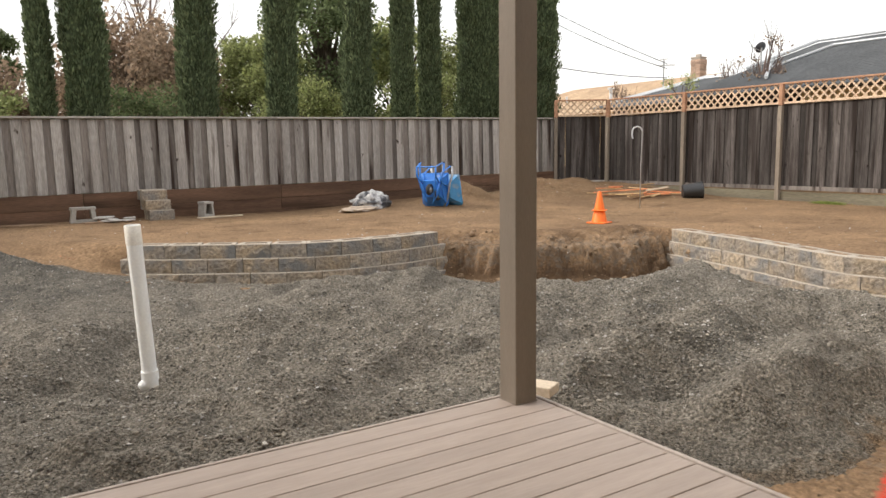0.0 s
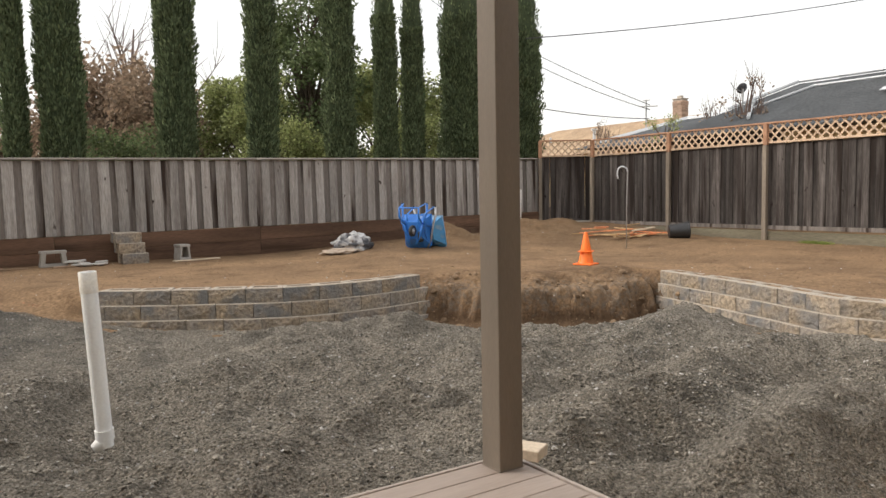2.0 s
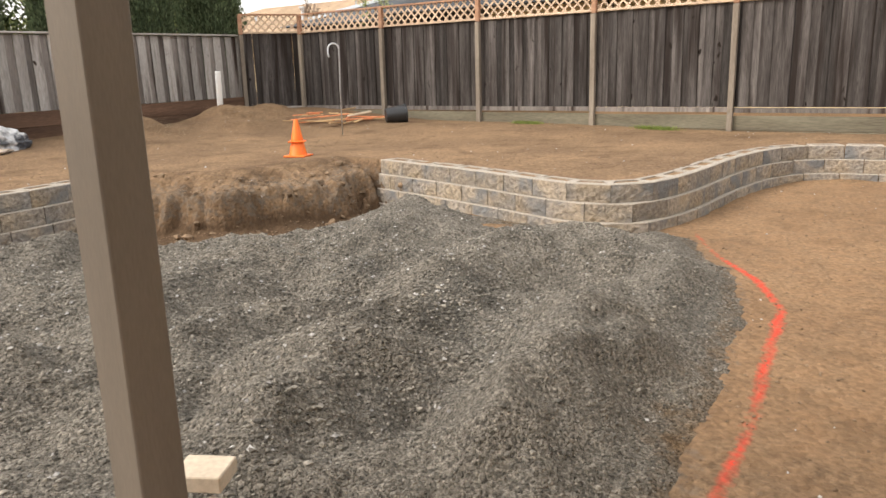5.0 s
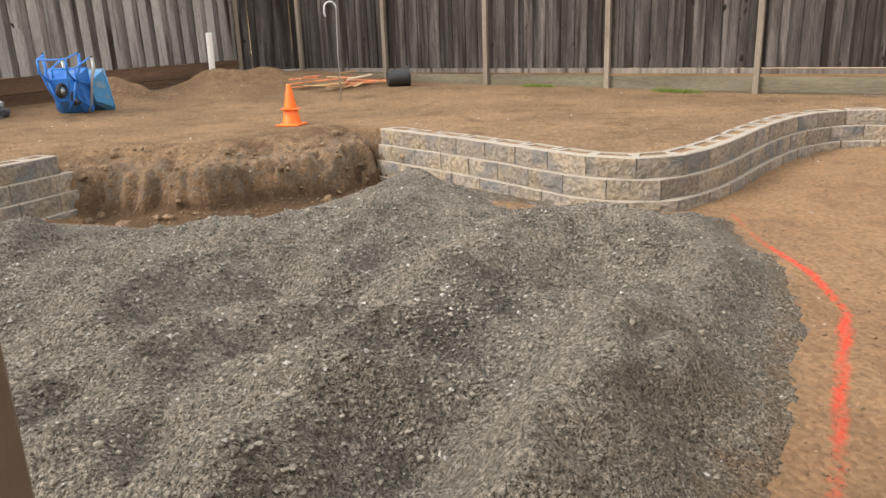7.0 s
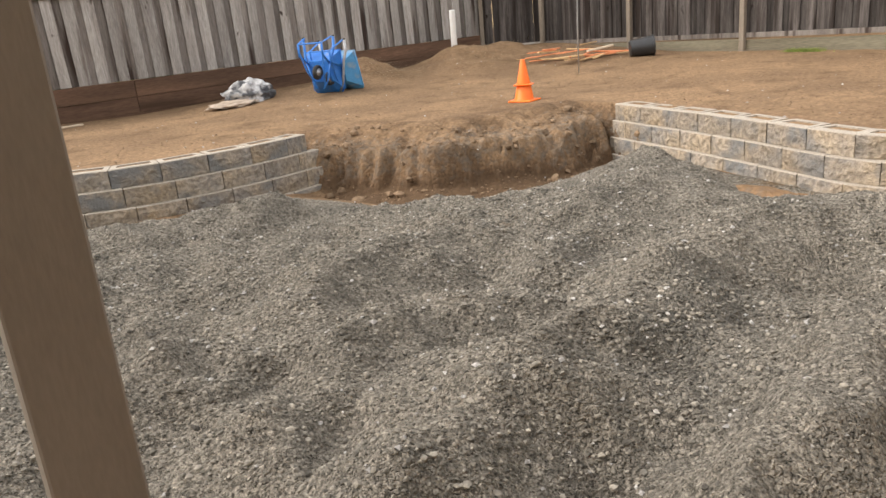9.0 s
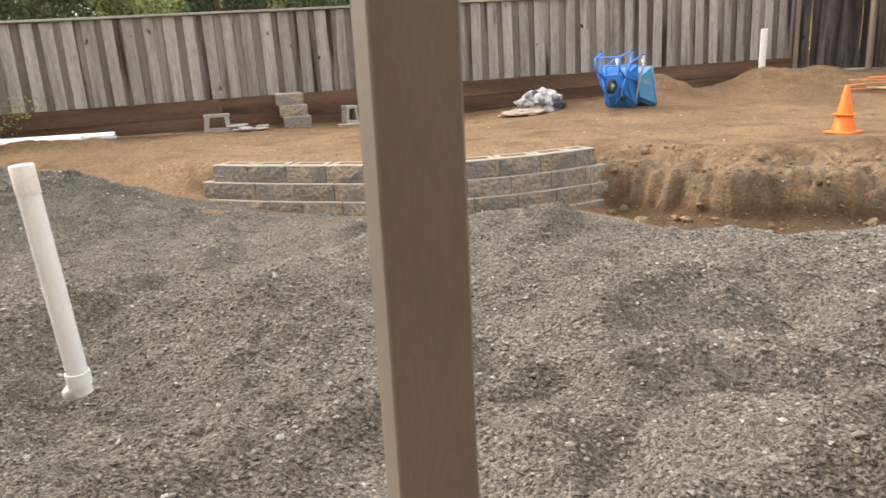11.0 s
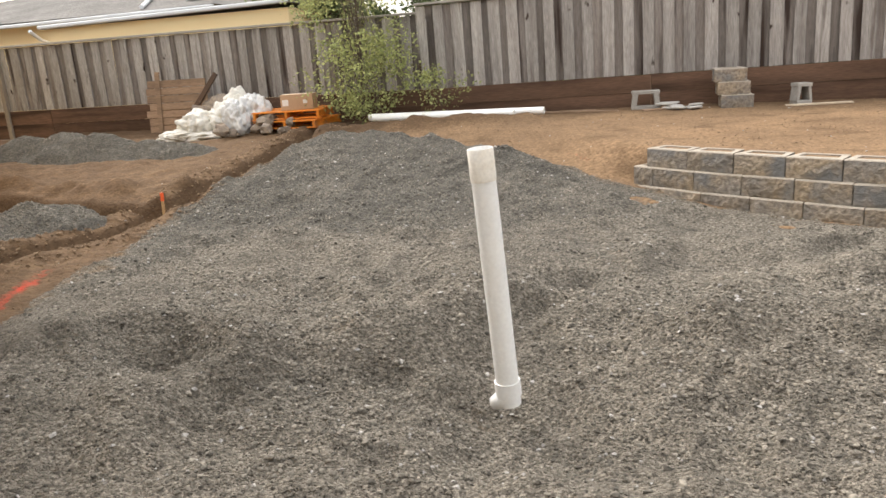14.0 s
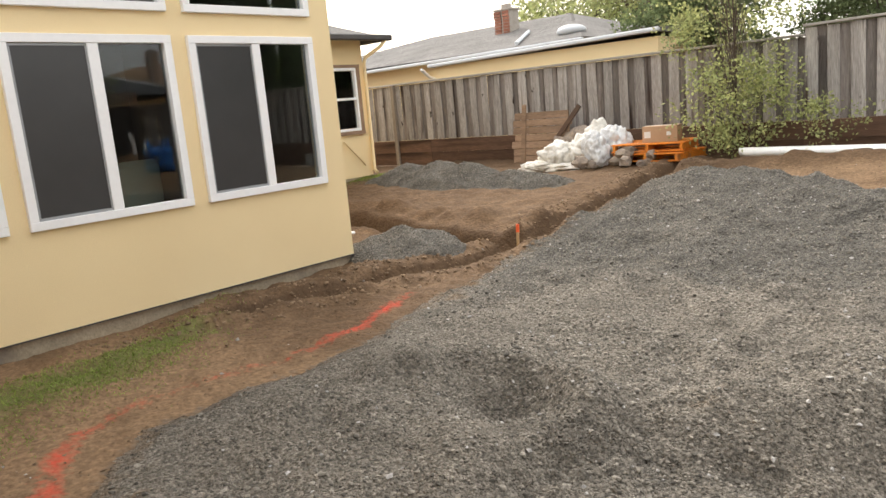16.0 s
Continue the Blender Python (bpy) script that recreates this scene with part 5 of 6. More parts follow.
part("window_trim", boxes(((0.05, 1.16, 0.07), (0.026, 12.41, z0 - 0.036)), ((0.05, 1.16, 0.06), (0.026, 12.41, z1 + 0.03)), ((0.05, 0.09, 1.19), (0.026, y1 + 0.047, 1.725)), bevel=0.004), M["plank"], ww, "brown trim")
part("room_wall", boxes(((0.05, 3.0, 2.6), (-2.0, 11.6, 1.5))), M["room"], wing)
bm = bmesh.new()
rv = [bm.verts.new(p) for p in ((0.36, 9.6, 2.86), (0.36, 13.45, 2.86), (-6, 13.45, 2.86), (-6, 9.6, 2.86), (-2.6, 10.2, 3.95), (-2.6, 11.2, 3.95))]
for q in ((0, 1, 5, 4), (1, 2, 5), (2, 3, 4, 5), (3, 0, 4), (3, 2, 1, 0)):
    bm.faces.new([rv[i] for i in q])
part("roof", bm, M["shingle_grey"], wing, "grey shingle hip roof")
part("gutter", boxes(((0.11, 4.1, 0.11), (0.41, 11.5, 2.84)), ((6.4, 0.11, 0.11), (-2.73, 13.5, 2.84)), bevel=0.02), M["eave_dark"], wing, "dark grey gutter")
bm = bmesh.new()
tube(bm, [(0.41, 13.4, 2.8), (0.36, 13.3, 2.68), (0.1, 13.12, 2.5), (0.07, 13.1, 2.4), (0.07, 13.1, 0.35), (0.14, 13.12, 0.28)], 0.035, 10)
part("downpipe", bm, M["stucco"], wing, "tan downpipe", smooth=True)
bm = bmesh.new()
tube(bm, [(0.03, 12.2, 0.85), (0.05, 12.25, 0.98), (0.05, 12.4, 0.95), (0.05, 12.9, 0.45)], 0.014, 8)
part("conduit", bm, M["stucco"], wing, smooth=True)

# plain wall of the house behind the deck
behind = thing("house_front", pose(0, -1.35, 0), "plain tan stucco house wall behind the deck", "house", kind="structure")
part("wall", boxes(((12.0, 0.16, 3.4), (1.15, -0.08, 1.5))), M["stucco"], behind)
part("roof", boxes(((12.6, 1.6, 0.12), (1.15, -0.3, 3.26), (6, 0, 0))), M["shingle_grey"], behind)


cover = thing("patio_cover", pose(0, 0, 2.95), "plain flat patio cover over the deck", "patio cover", kind="structure")
part("ceiling", boxes(((5.2, 4.4, 0.06), (-0.2, 0.82, 0.19))), M["plank"], cover)
part("beam", boxes(((5.2, 0.12, 0.26), (-0.2, 2.87, 0.02)), bevel=0.004), M["post_paint"], cover)
part("beam", boxes(((0.12, 4.1, 0.26), (2.17, 0.76, 0.02)), bevel=0.004), M["post_paint"], cover)


# ---- neighbouring houses ----
def brick_piece(material, w, d, h):
    bm = boxes(((w, d, h), (0, 0, 0)), bevel=0.006)
    me = bpy.data.meshes.new("brick")
    bm.to_mesh(me)
    bm.free()
    me.materials.append(material)
    return me


def chimney(parent, at, size, z0, z1, material, course=0.09, length=0.24, cap=True):
    """Brick stack with recessed joints and a corbelled top."""
    c = new("chimney")
    c.parent = parent
    c.matrix_local = pose(*at, z0)
    sx, sy = size
    h = z1 - z0
    part("core", boxes(((sx - 0.03, sy - 0.03, h), (0, 0, h / 2))), M["mortar"], c)
    n = int(h / course)
    gx, gy = brick_piece(material, length - 0.014, 0.05, course - 0.014), brick_piece(material, 0.05, length - 0.014, course - 0.014)
    for k in range(n):
        grow = 0.03 if cap and k >= n - 2 else 0.0
        z = course * (k + 0.5)
        for m_, size_, other in ((gx, sx, sy), (gy, sy, sx)):
            cnt = max(2, round(size_ / length))
            st = size_ / cnt
            for j in range(cnt):
                p = -size_ / 2 + st * (j + 0.5) + (st * 0.25 if k % 2 else -st * 0.25) * (0 < j < cnt - 1)
                for sgn in (-1, 1):
                    if m_ is gx:
                        if sgn < 0:
                            share("brick", m_, pose(p, sgn * (other / 2 + grow), z), c)
                    elif sgn < 0:
                        share("brick", m_, pose(sgn * (other / 2 + grow), p, z), c)
    part("cap", boxes(((sx + 0.06, sy + 0.06, 0.06), (0, 0, h + 0.02)), ((sx * 0.4, sy * 0.45, 0.16), (0, 0, h + 0.12)), bevel=0.01), M["mortar"], c, "mortar cap with flue")
    return c


def hip_roof(x0, x1, y0, y1, ez, rz, ry0, ry1, rx=None):
    bm = bmesh.new()
    rx = (x0 + x1) / 2 if rx is None else rx
    v = [bm.verts.new(p) for p in ((x0, y0, ez), (x1, y0, ez), (x1, y1, ez), (x0, y1, ez), (rx, ry0, rz), (rx, ry1, rz))]
    for q in ((0, 1, 4), (1, 2, 5, 4), (2, 3, 5), (3, 0, 4, 5), (3, 2, 1, 0)):
        bm.faces.new([v[i] for i in q])
    return bm


def strip(pts, r=0.085):
    return tube(bmesh.new(), pts, r, 5)


def shingle_rows(x0, x1, y0, y1, z0, z1, rows, xr):
    """Overlapping shingle courses on one slope, as low steps."""
    bm = bmesh.new()
    for k in range(rows):
        t = (k + 0.5) / rows
        box(bm, ((x1 - x0) / rows * 1.06, y1 - y0, 0.012), (x0 + (x1 - x0) * t, (y0 + y1) / 2, z0 + (z1 - z0) * t + 0.012), (0, -math.degrees(math.atan2(z1 - z0, x1 - x0)) + 1.0, 0))
    return bm


nb = thing("neighbour_house", pose(0, 0, 0.2), "neighbouring house with a charcoal shingle hip roof", "house")
part("wall", boxes(((9.0, 20.0, 2.9), (25.5, 3.0, 1.55))), M["stucco"], nb)
part("roof", hip_roof(19.6, 31.0, -9.0, 16.6, 2.95, 4.75, -4.0, 14.4, 24.2), M["shingle"], nb, "charcoal shingle hip roof")
rr = part("shingle_course", shingle_rows(19.65, 24.15, -4.0, 13.0, 2.97, 4.74, 30, 24.2), M["shingle"], nb)
rr["kind"] = "stuff"
part("roof", hip_roof(21.2, 29.0, 14.6, 22.2, 2.95, 4.02, 15.2, 19.2, 24.6), M["shingle"], nb, "lower charcoal hip roof")
part("ridge_cap", strip([(24.2, -4.0, 4.84), (24.2, 14.4, 4.84), (21.9, 15.5, 3.92)], 0.055), M["white_trim"], nb, "white flashing along the ridge")
part("flashing", strip([(23.5, 6.0, 4.53), (23.5, 13.5, 4.53), (21.6, 14.6, 3.78)], 0.045), M["white_trim"], nb, "white flashing line below the ridge")
part("ridge_cap", strip([(24.6, 15.2, 4.05), (24.6, 19.2, 4.05), (22.0, 21.4, 3.2)], 0.11), M["white_trim"], nb)
part("flashing", strip([(22.3, 14.9, 4.0), (20.6, 13.9, 3.42)], 0.06), M["white_trim"], nb)
part("vent", lathe(bmesh.new(), [(0.05, 3.9), (0.05, 4.4), (0.09, 4.4), (0.09, 4.46)], 10), M["white_trim"], nb).location = (22.4, 14.9, -0.3)
chimney(nb, (23.4, 10.5), (0.62, 0.84), 3.9, 5.6, M["brick"])
part("flashing", boxes(((0.3, 0.5, 0.02), (21.9, 10.4, 3.98), (0, -21, 0))), M["white_trim"], nb)

nb2 = thing("neighbour_house", pose(0, 0, 0.3), "distant house with a tan wood-shake roof", "house")
part("wall", boxes(((9, 22, 3.4), (38, 33, 1.9))), M["stucco"], nb2)
part("roof", hip_roof(31.5, 44, 20, 46, 3.4, 5.55, 27.5, 40, 37), M["shake"], nb2, "tan wood-shake roof")
chimney(nb2, (33.5, 26.6), (0.5, 0.6), 4.4, 6.05, M["brick"], 0.12, 0.3)
part("vent", lathe(bmesh.new(), [(0.1, 0), (0.1, 0.7), (0.2, 0.7), (0.2, 0.8)], 10), M["white_trim"], nb2).location = (33.5, 33.0, 4.2)
part("vent", lathe(bmesh.new(), [(0.07, 0), (0.07, 0.6)], 10), M["white_trim"], nb2).location = (34.0, 37.5, 4.2)

dish = thing("satellite_dish", pose(21.5, 14.7, 3.55), "dark grey satellite dish on a roof mast", "satellite dish")
part("mast", tube(bmesh.new(), [(0, 0, -0.6), (0, 0, 1.1)], 0.025, 8), M["steel"], dish)
bm = lathe(bmesh.new(), [(0.02, 0.0), (0.1, 0.018), (0.18, 0.055), (0.18, 0.064), (0.09, 0.026), (0.02, 0.01)], 20)
bmesh.ops.transform(bm, matrix=pose(0, 0, 1.1, -62, 0, -20), verts=bm.verts)
part("reflector", bm, M["cable"], dish, "dark dished reflector", smooth=True)
part("feed_arm", tube(bmesh.new(), [(0, 0, 1.0), (-0.3, 0.1, 1.1), (-0.42, 0.16, 1.3)], 0.014, 6), M["steel"], dish)

ant = thing("antenna_mast", pose(26.0, 22.5, 3.1), "thin grey antenna mast above the roof", "antenna")
part("mast", tube(bmesh.new(), [(0, 0, 0), (0, 0, 2.35)], 0.035, 8), M["steel"], ant)
part("crossarm", tube(bmesh.new(), [(-0.1, -0.7, 2.0), (0.1, 0.5, 2.1)], 0.025, 6), M["steel"], ant)
part("crossarm", tube(bmesh.new(), [(-0.1, -0.3, 2.3), (0.1, 0.3, 2.33)], 0.02, 6), M["steel"], ant)


def cable(a, b, sag, r=0.018):
    c = thing("power_line", pose(0, 0, 0), "thin black overhead power line", "cable", "overhead lines")
    pts = []
    for k in range(17):
        t = k / 16
        p = Vector(a).lerp(Vector(b), t)
        p.z -= sag * 4 * t * (1 - t)
        pts.append(p)
    part("wire", tube(bmesh.new(), pts, r, 5), M["cable"], c)


cable((26.0, 22.3, 5.2), (19.0, 34.0, 13.5), 0.5)
cable((26.0, 22.3, 5.0), (21.0, 34.0, 12.5), 0.7)
cable((26.0, 22.3, 4.6), (13.0, 24.5, 6.4), 0.5)
cable((14.0, 16.5, 5.8), (34.0, 12.0, 9.5), 0.3, 0.015)

nl = thing("neighbour_house", pose(-1.2, 0, 0.12), "low neighbouring house with a grey shingle roof and tan walls", "house")
part("wall", boxes(((14.0, 8.0, 2.7), (-15.0, 24.2, 1.45))), M["stucco"], nl)
bm = bmesh.new()
rv = [bm.verts.new(p) for p in ((-22.6, 19.6, 2.62), (-7.4, 19.6, 2.75), (-7.4, 29, 2.75), (-22.6, 29, 2.62), (-16.5, 24.3, 3.9), (-10.5, 24.3, 3.9))]
for q in ((0, 1, 5, 4), (1, 2, 5), (2, 3, 4, 5), (3, 0, 4), (3, 2, 1, 0)):
    bm.faces.new([rv[i] for i in q])
part("roof", bm, M["shingle_grey"], nl, "grey shingle roof")
bm = bmesh.new()
for k in range(26):
    t = (k + 0.5) / 26
    box(bm, (15.0 - 9.0 * t, 0.2, 0.012), (-15.0 + 1.45 * t, 19.6 + 4.7 * t, 2.7 + 1.2 * t + 0.02), (13.2, 0, 0))
part("shingle_course", bm, M["shingle_grey"], nl)["kind"] = "stuff"
part("gutter", boxes(((15.3, 0.12, 0.09), (-15.0, 19.56, 2.62), (0, -0.5, 0)), bevel=0.02), M["white_trim"], nl, "white gutter")
part("valley_flashing", strip([(-10.3, 21.5, 3.27), (-9.5, 19.75, 2.83)], 0.06), M["white_trim"], nl)
bm = bmesh.new()
bmesh.ops.create_uvsphere(bm, u_segments=16, v_segments=8, radius=0.4)
bmesh.ops.scale(bm, vec=(1, 1, 0.4), verts=bm.verts)
part("skylight", bm, M["white_trim"], nl, "white domed skylight", smooth=True).location = (-8.3, 20.6, 3.02)
chimney(nl, (-11.85, 22.6), (0.6, 0.5), 3.2, 4.12, M["brick_red"])
part("porch_wall", boxes(((6.0, 2.6, 2.34), (-7.3, 18.6, 1.17))), M["stucco"], nl)
part("porch_roof", boxes(((6.2, 2.6, 0.1), (-7.3, 18.5, 2.42), (0, -1.0, 0))), M["shingle_grey"], nl)
part("porch_gutter", boxes(((6.2, 0.1, 0.085), (-7.3, 17.15, 2.41), (0, -1.0, 0)), bevel=0.02), M["white_trim"], nl, "white gutter of the porch")
part("downpipe", tube(bmesh.new(), [(-10.6, 17.1, 2.3), (-10.6, 17.4, 2.1), (-10.6, 17.8, 2.0)], 0.04, 8), M["white_trim"], nl)


# ---- trees ----
def tufts(rng, P, D, length, width):
    """Small pointed leaf sprays: one kite of two triangles each."""
    n = len(P)
    D = D / np.linalg.norm(D, axis=1, keepdims=True)
    R = rng.normal(0, 1, (n, 3))
    S = np.cross(D, R)
    S = S / (np.linalg.norm(S, axis=1, keepdims=True) + 1e-9)
    L = (length * (0.6 + 0.8 * rng.random(n)))[:, None]
    W = (width * (0.6 + 0.8 * rng.random(n)))[:, None]
    V = np.stack([P, P + D * L * 0.45 + S * W, P + D * L, P + D * L * 0.45 - S * W], 1).reshape(-1, 3)
    return V, np.arange(4 * n).reshape(-1, 4)


def cypress(x, y, z, dia, height, seed, dens=12500, low=0.75):
    t = thing("cypress_tree", pose(x, y, z), "tall narrow dark green cypress behind the fence", "tree", "cypress row")
    part("trunk", tube(bmesh.new(), [(0, 0, -0.1), (0.03, 0, height * 0.4), (0, 0, height * 0.92)], [dia * 0.13 + 0.05, dia * 0.09 + 0.03, 0.03], 9), M["bark"], t, smooth=True)
    rng = np.random.default_rng(seed)

    def rad(h, a):
        s = np.clip(h / height, 0, 1)
        prof = (low + (1 - low) * sstep(0, 0.3, s)) * np.clip(1.04 - np.maximum(s - 0.5, 0) ** 2 * 3.6, 0.05, 1)
        return dia / 2 * prof * (1 + 0.16 * vnoise(a * 1.6 + seed, h * 0.8, seed) + 0.12 * vnoise(a * 3.3, h * 2.1 + seed, seed + 1) + 0.09 * vnoise(a * 8.1, h * 4.6 + seed, seed + 2))
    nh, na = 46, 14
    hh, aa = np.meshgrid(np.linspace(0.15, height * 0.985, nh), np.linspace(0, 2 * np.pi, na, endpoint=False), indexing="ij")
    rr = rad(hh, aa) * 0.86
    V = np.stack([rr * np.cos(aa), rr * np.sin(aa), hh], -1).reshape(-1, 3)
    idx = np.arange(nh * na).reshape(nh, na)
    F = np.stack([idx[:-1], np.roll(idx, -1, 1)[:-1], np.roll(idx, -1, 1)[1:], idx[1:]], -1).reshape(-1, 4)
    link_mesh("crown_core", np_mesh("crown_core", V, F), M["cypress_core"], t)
    n = int(dens * max(0.7, dia))
    h, a = np.where(rng.random(n) < 0.8, rng.uniform(0.8, height * 0.62, n), rng.uniform(0.1, height, n)), rng.uniform(0, 2 * np.pi, n)
    r = rad(h, a) * rng.uniform(0.84, 1.0, n)
    P = np.stack([r * np.cos(a), r * np.sin(a), h], -1)
    D = np.stack([np.cos(a) * 0.3, np.sin(a) * 0.3, np.ones(n)], -1) + rng.normal(0, 0.28, (n, 3))
    V, F = tufts(rng, P, D, 0.12, 0.021)
    link_mesh("crown", np_mesh("crown", V, F), M["cypress"], t)
    return t


CYP = [(1.45, 18.5, 0.54, 9.5), (2.36, 18.5, 1.1, 10.5), (4.8, 18.5, 1.12, 10.5), (6.94, 18.5, 0.9, 10.2), (9.1, 18.5, 0.98, 10.4), (10.52, 18.5, 0.78, 10.0), (11.5, 18.6, 0.78, 9.6), (13.1, 18.4, 1.6, 10.4), (15.25, 18.7, 2.2, 10.0)]
for i, (x, y, d, h) in enumerate(CYP):
    cypress(x, y, 0.2, d * 0.82, h, 100 + i, low=0.6 if d > 1.5 else 0.85)


def broadleaf(x, y, z, height, spread, leaf, seed, label, n_leaf=5000, size=0.16, start=0.3, clumps=26, name="tree", droop=0.0, bare=False):
    """Tapered trunk, forking limbs and leaf clumps with gaps between them."""
    t = thing(name, pose(x, y, z), label, "tree" if name == "tree" else "shrub")
    rng = np.random.default_rng(seed)
    bm = bmesh.new()
    tr = (0.022 * height + 0.02) * (0.13 if name == "shrub" else 1.0)
    tube(bm, [(0, 0, -0.15), (0.02 * height, 0.01 * height, height * 0.3), (0.0, 0.03 * height, height * 0.62), (0.02 * height, 0, height * 0.92)], [tr, tr * 0.8, tr * 0.5, tr * 0.12], 8)
    part("trunk", bm, M["bark"] if not bare else M["twig"], t, smooth=True)
    bm = bmesh.new()
    C = []
    for k in range(clumps):
        h0 = height * rng.uniform(start * 0.7, 0.72)
        a = rng.uniform(0, 6.283)
        hz = height * rng.uniform(start, 0.98)
        s = (hz / height - start) / (1 - start)
        rr = spread * (0.35 + 0.65 * math.sin(math.pi * min(max(0.15 + 0.75 * s, 0), 1))) * rng.uniform(0.45, 1.0)
        e = np.array([rr * math.cos(a), rr * math.sin(a), hz])
        mid = np.array([e[0] * 0.45, e[1] * 0.45, (h0 + hz) / 2 + 0.06 * height])
        tube(bm, [(0.01 * height, 0.02 * height, min(h0, hz * 0.9)), tuple(mid), tuple(e)], [tr * 0.35, tr * 0.22, tr * 0.06], 5)
        C.append(e)
        if bare:
            for _ in range(7):
                d = rng.normal(0, 1, 3) * spread * 0.22 + np.array([0, 0, 0.12 * height])
                b0 = mid + (e - mid) * rng.random()
                tube(bm, [tuple(b0), tuple(b0 + d * 0.5 + rng.normal(0, 0.03, 3)), tuple(b0 + d)], [tr * 0.1, tr * 0.07, tr * 0.03], 3)
    part("branch_crown", bm, M["bark"] if not bare else M["twig"], t)
    C = np.array(C)
    if n_leaf:
        i = rng.integers(0, len(C), n_leaf)
        off = rng.normal(0, 1, (n_leaf, 3))
        off = off / np.linalg.norm(off, axis=1, keepdims=True) * (rng.random(n_leaf) ** 0.5)[:, None]
        crad = spread * 0.34 * (0.7 + 0.6 * rng.random(len(C)))
        P = C[i] + off * crad[i][:, None] * np.array([1, 1, 0.8 + droop])
        D = off * 0.6 + rng.normal(0, 0.6, (n_leaf, 3)) + np.array([0, 0, 0.15 - droop])
        V, F = tufts(rng, P, D, size, size * 0.33)
        V[:, 2] = np.maximum(V[:, 2], 0.05)
        link_mesh("crown", np_mesh("crown", V, F), M[leaf], t)
    return t


TREES = [
    (4.6, 26, 5.3, 2.3, "leaf_russet", "russet-leaved tree with drooping sprays", 7000, 0.2, 0.22, 30, 0.8),
    (7.0, 29, 5.0, 2.4, "leaf_russet", "russet-brown tree beyond the fence", 5000, 0.2, 0.25, 24, 0.6),
    (9.0, 25, 5.2, 1.9, "leaf_green", "light green leafy tree beyond the fence", 9000, 0.16, 0.2, 34, 0.0),
    (11.5, 26, 9.0, 2.0, "leaf_dark", "tall dark green conifer-like tree with gaps", 9000, 0.2, 0.2, 40, 0.3),
    (15.5, 27, 6.2, 2.2, "leaf_green", "tall green leafy tree beyond the fence", 8000, 0.2, 0.2, 34, 0.0),
    (14.4, 23.5, 4.2, 1.3, "leaf_green", "dark green tree filling the gap between cypresses", 5000, 0.15, 0.15, 24, 0.0),
    (18.6, 25.5, 6.2, 1.9, "leaf_green", "green leafy tree behind the cypress row", 6000, 0.16, 0.2, 26, 0.0),
    (0.6, 28, 4.0, 1.8, "leaf_russet", "reddish tree at the edge of the row", 5000, 0.2, 0.2, 26, 0.4),
    (-3.2, 29, 6.6, 2.0, "leaf_dark", "dark green tree beyond the fence", 8000, 0.2, 0.15, 34, 0.2),
    (1.3, 32, 6.1, 0.85, "leaf_dark", "slim dark conifer far beyond the fence", 4500, 0.16, 0.1, 24, 0.2),
    (3.4, 30, 3.8, 1.5, "leaf_dark", "dark hedge-like tree behind the russet trees", 5000, 0.2, 0.1, 26, 0.0),
    (-5.4, 19.6, 4.6, 1.7, "leaf_dark", "dark green tree beside the neighbouring house", 8000, 0.12, 0.3, 30, 0.0),
    (-16.0, 33, 6.4, 4.0, "leaf_yellow", "yellow-green tree behind the neighbouring roof", 7000, 0.22, 0.3, 34, 0.0),
    (-1.8, 19.3, 3.7, 1.5, "leaf_dark", "dark green shrubby tree behind the fence", 6000, 0.12, 0.2, 26, 0.0),
    (8.5, 21.5, 3.3, 1.6, "leaf_green", "low green shrubbery behind the fence", 4000, 0.13, 0.1, 24, 0.0),
    (4.0, 21.5, 3.0, 1.5, "leaf_dark", "low dark shrubbery behind the fence", 4000, 0.13, 0.1, 24, 0.0),
    (0.0, 21.0, 3.0, 1.5, "leaf_green", "low shrubbery behind the grey fence", 4000, 0.13, 0.1, 24, 0.0),
    (12.4, 21.0, 3.6, 1.5, "leaf_green", "green shrubbery between the cypresses", 4000, 0.13, 0.1, 24, 0.0),
]
for i, (x, y, h, s, leaf, lab, n, size, st, cl, dr) in enumerate(TREES):
    broadleaf(x, y, 0.2, h, s, leaf, 200 + i, lab, int(n * 2.5), size * 0.78, st, int(cl * 1.7), "tree", dr)
BARE = [(6.4, 31, 8.5, 2.6), (8.6, 32, 7.6, 2.0), (21.2, 14.35, 4.75, 0.75), (25.5, 24.5, 4.6, 0.8), (22.4, 16.4, 4.35, 0.7), (-14, 34, 7.0, 2.2)]
for i, (x, y, h, s) in enumerate(BARE):
    broadleaf(x, y, 0.2, h, s, "leaf_russet", 300 + i, "bare branching tree in winter", 260 if h < 5 else 0, 0.1, 0.35, 16, "tree", 0.0, True)
broadleaf(21.08, 9.15, 0.2, 4.35, 0.75, "leaf_yellow", 320, "yellow-green sapling beyond the lattice fence", 2200, 0.07, 0.5, 18, "tree")
broadleaf(21.5, 17.8, 0.2, 3.9, 0.7, "leaf_yellow", 321, "yellow-green sapling in front of the dark roof", 900, 0.07, 0.55, 14, "tree")
# the shrub against the fence
broadleaf(-2.95, 14.3, 0.3, 4.0, 0.95, "leaf_yellow", 330, "loose yellow-green shrub growing against the fence", 9000, 0.058, 0.06, 80, "shrub", 0.1)
broadleaf(-2.7, 14.3, 0.3, 1.3, 0.7, "leaf_yellow", 331, "low green growth at the foot of the shrub", 1100, 0.055, 0.15, 30, "shrub", 0.1)
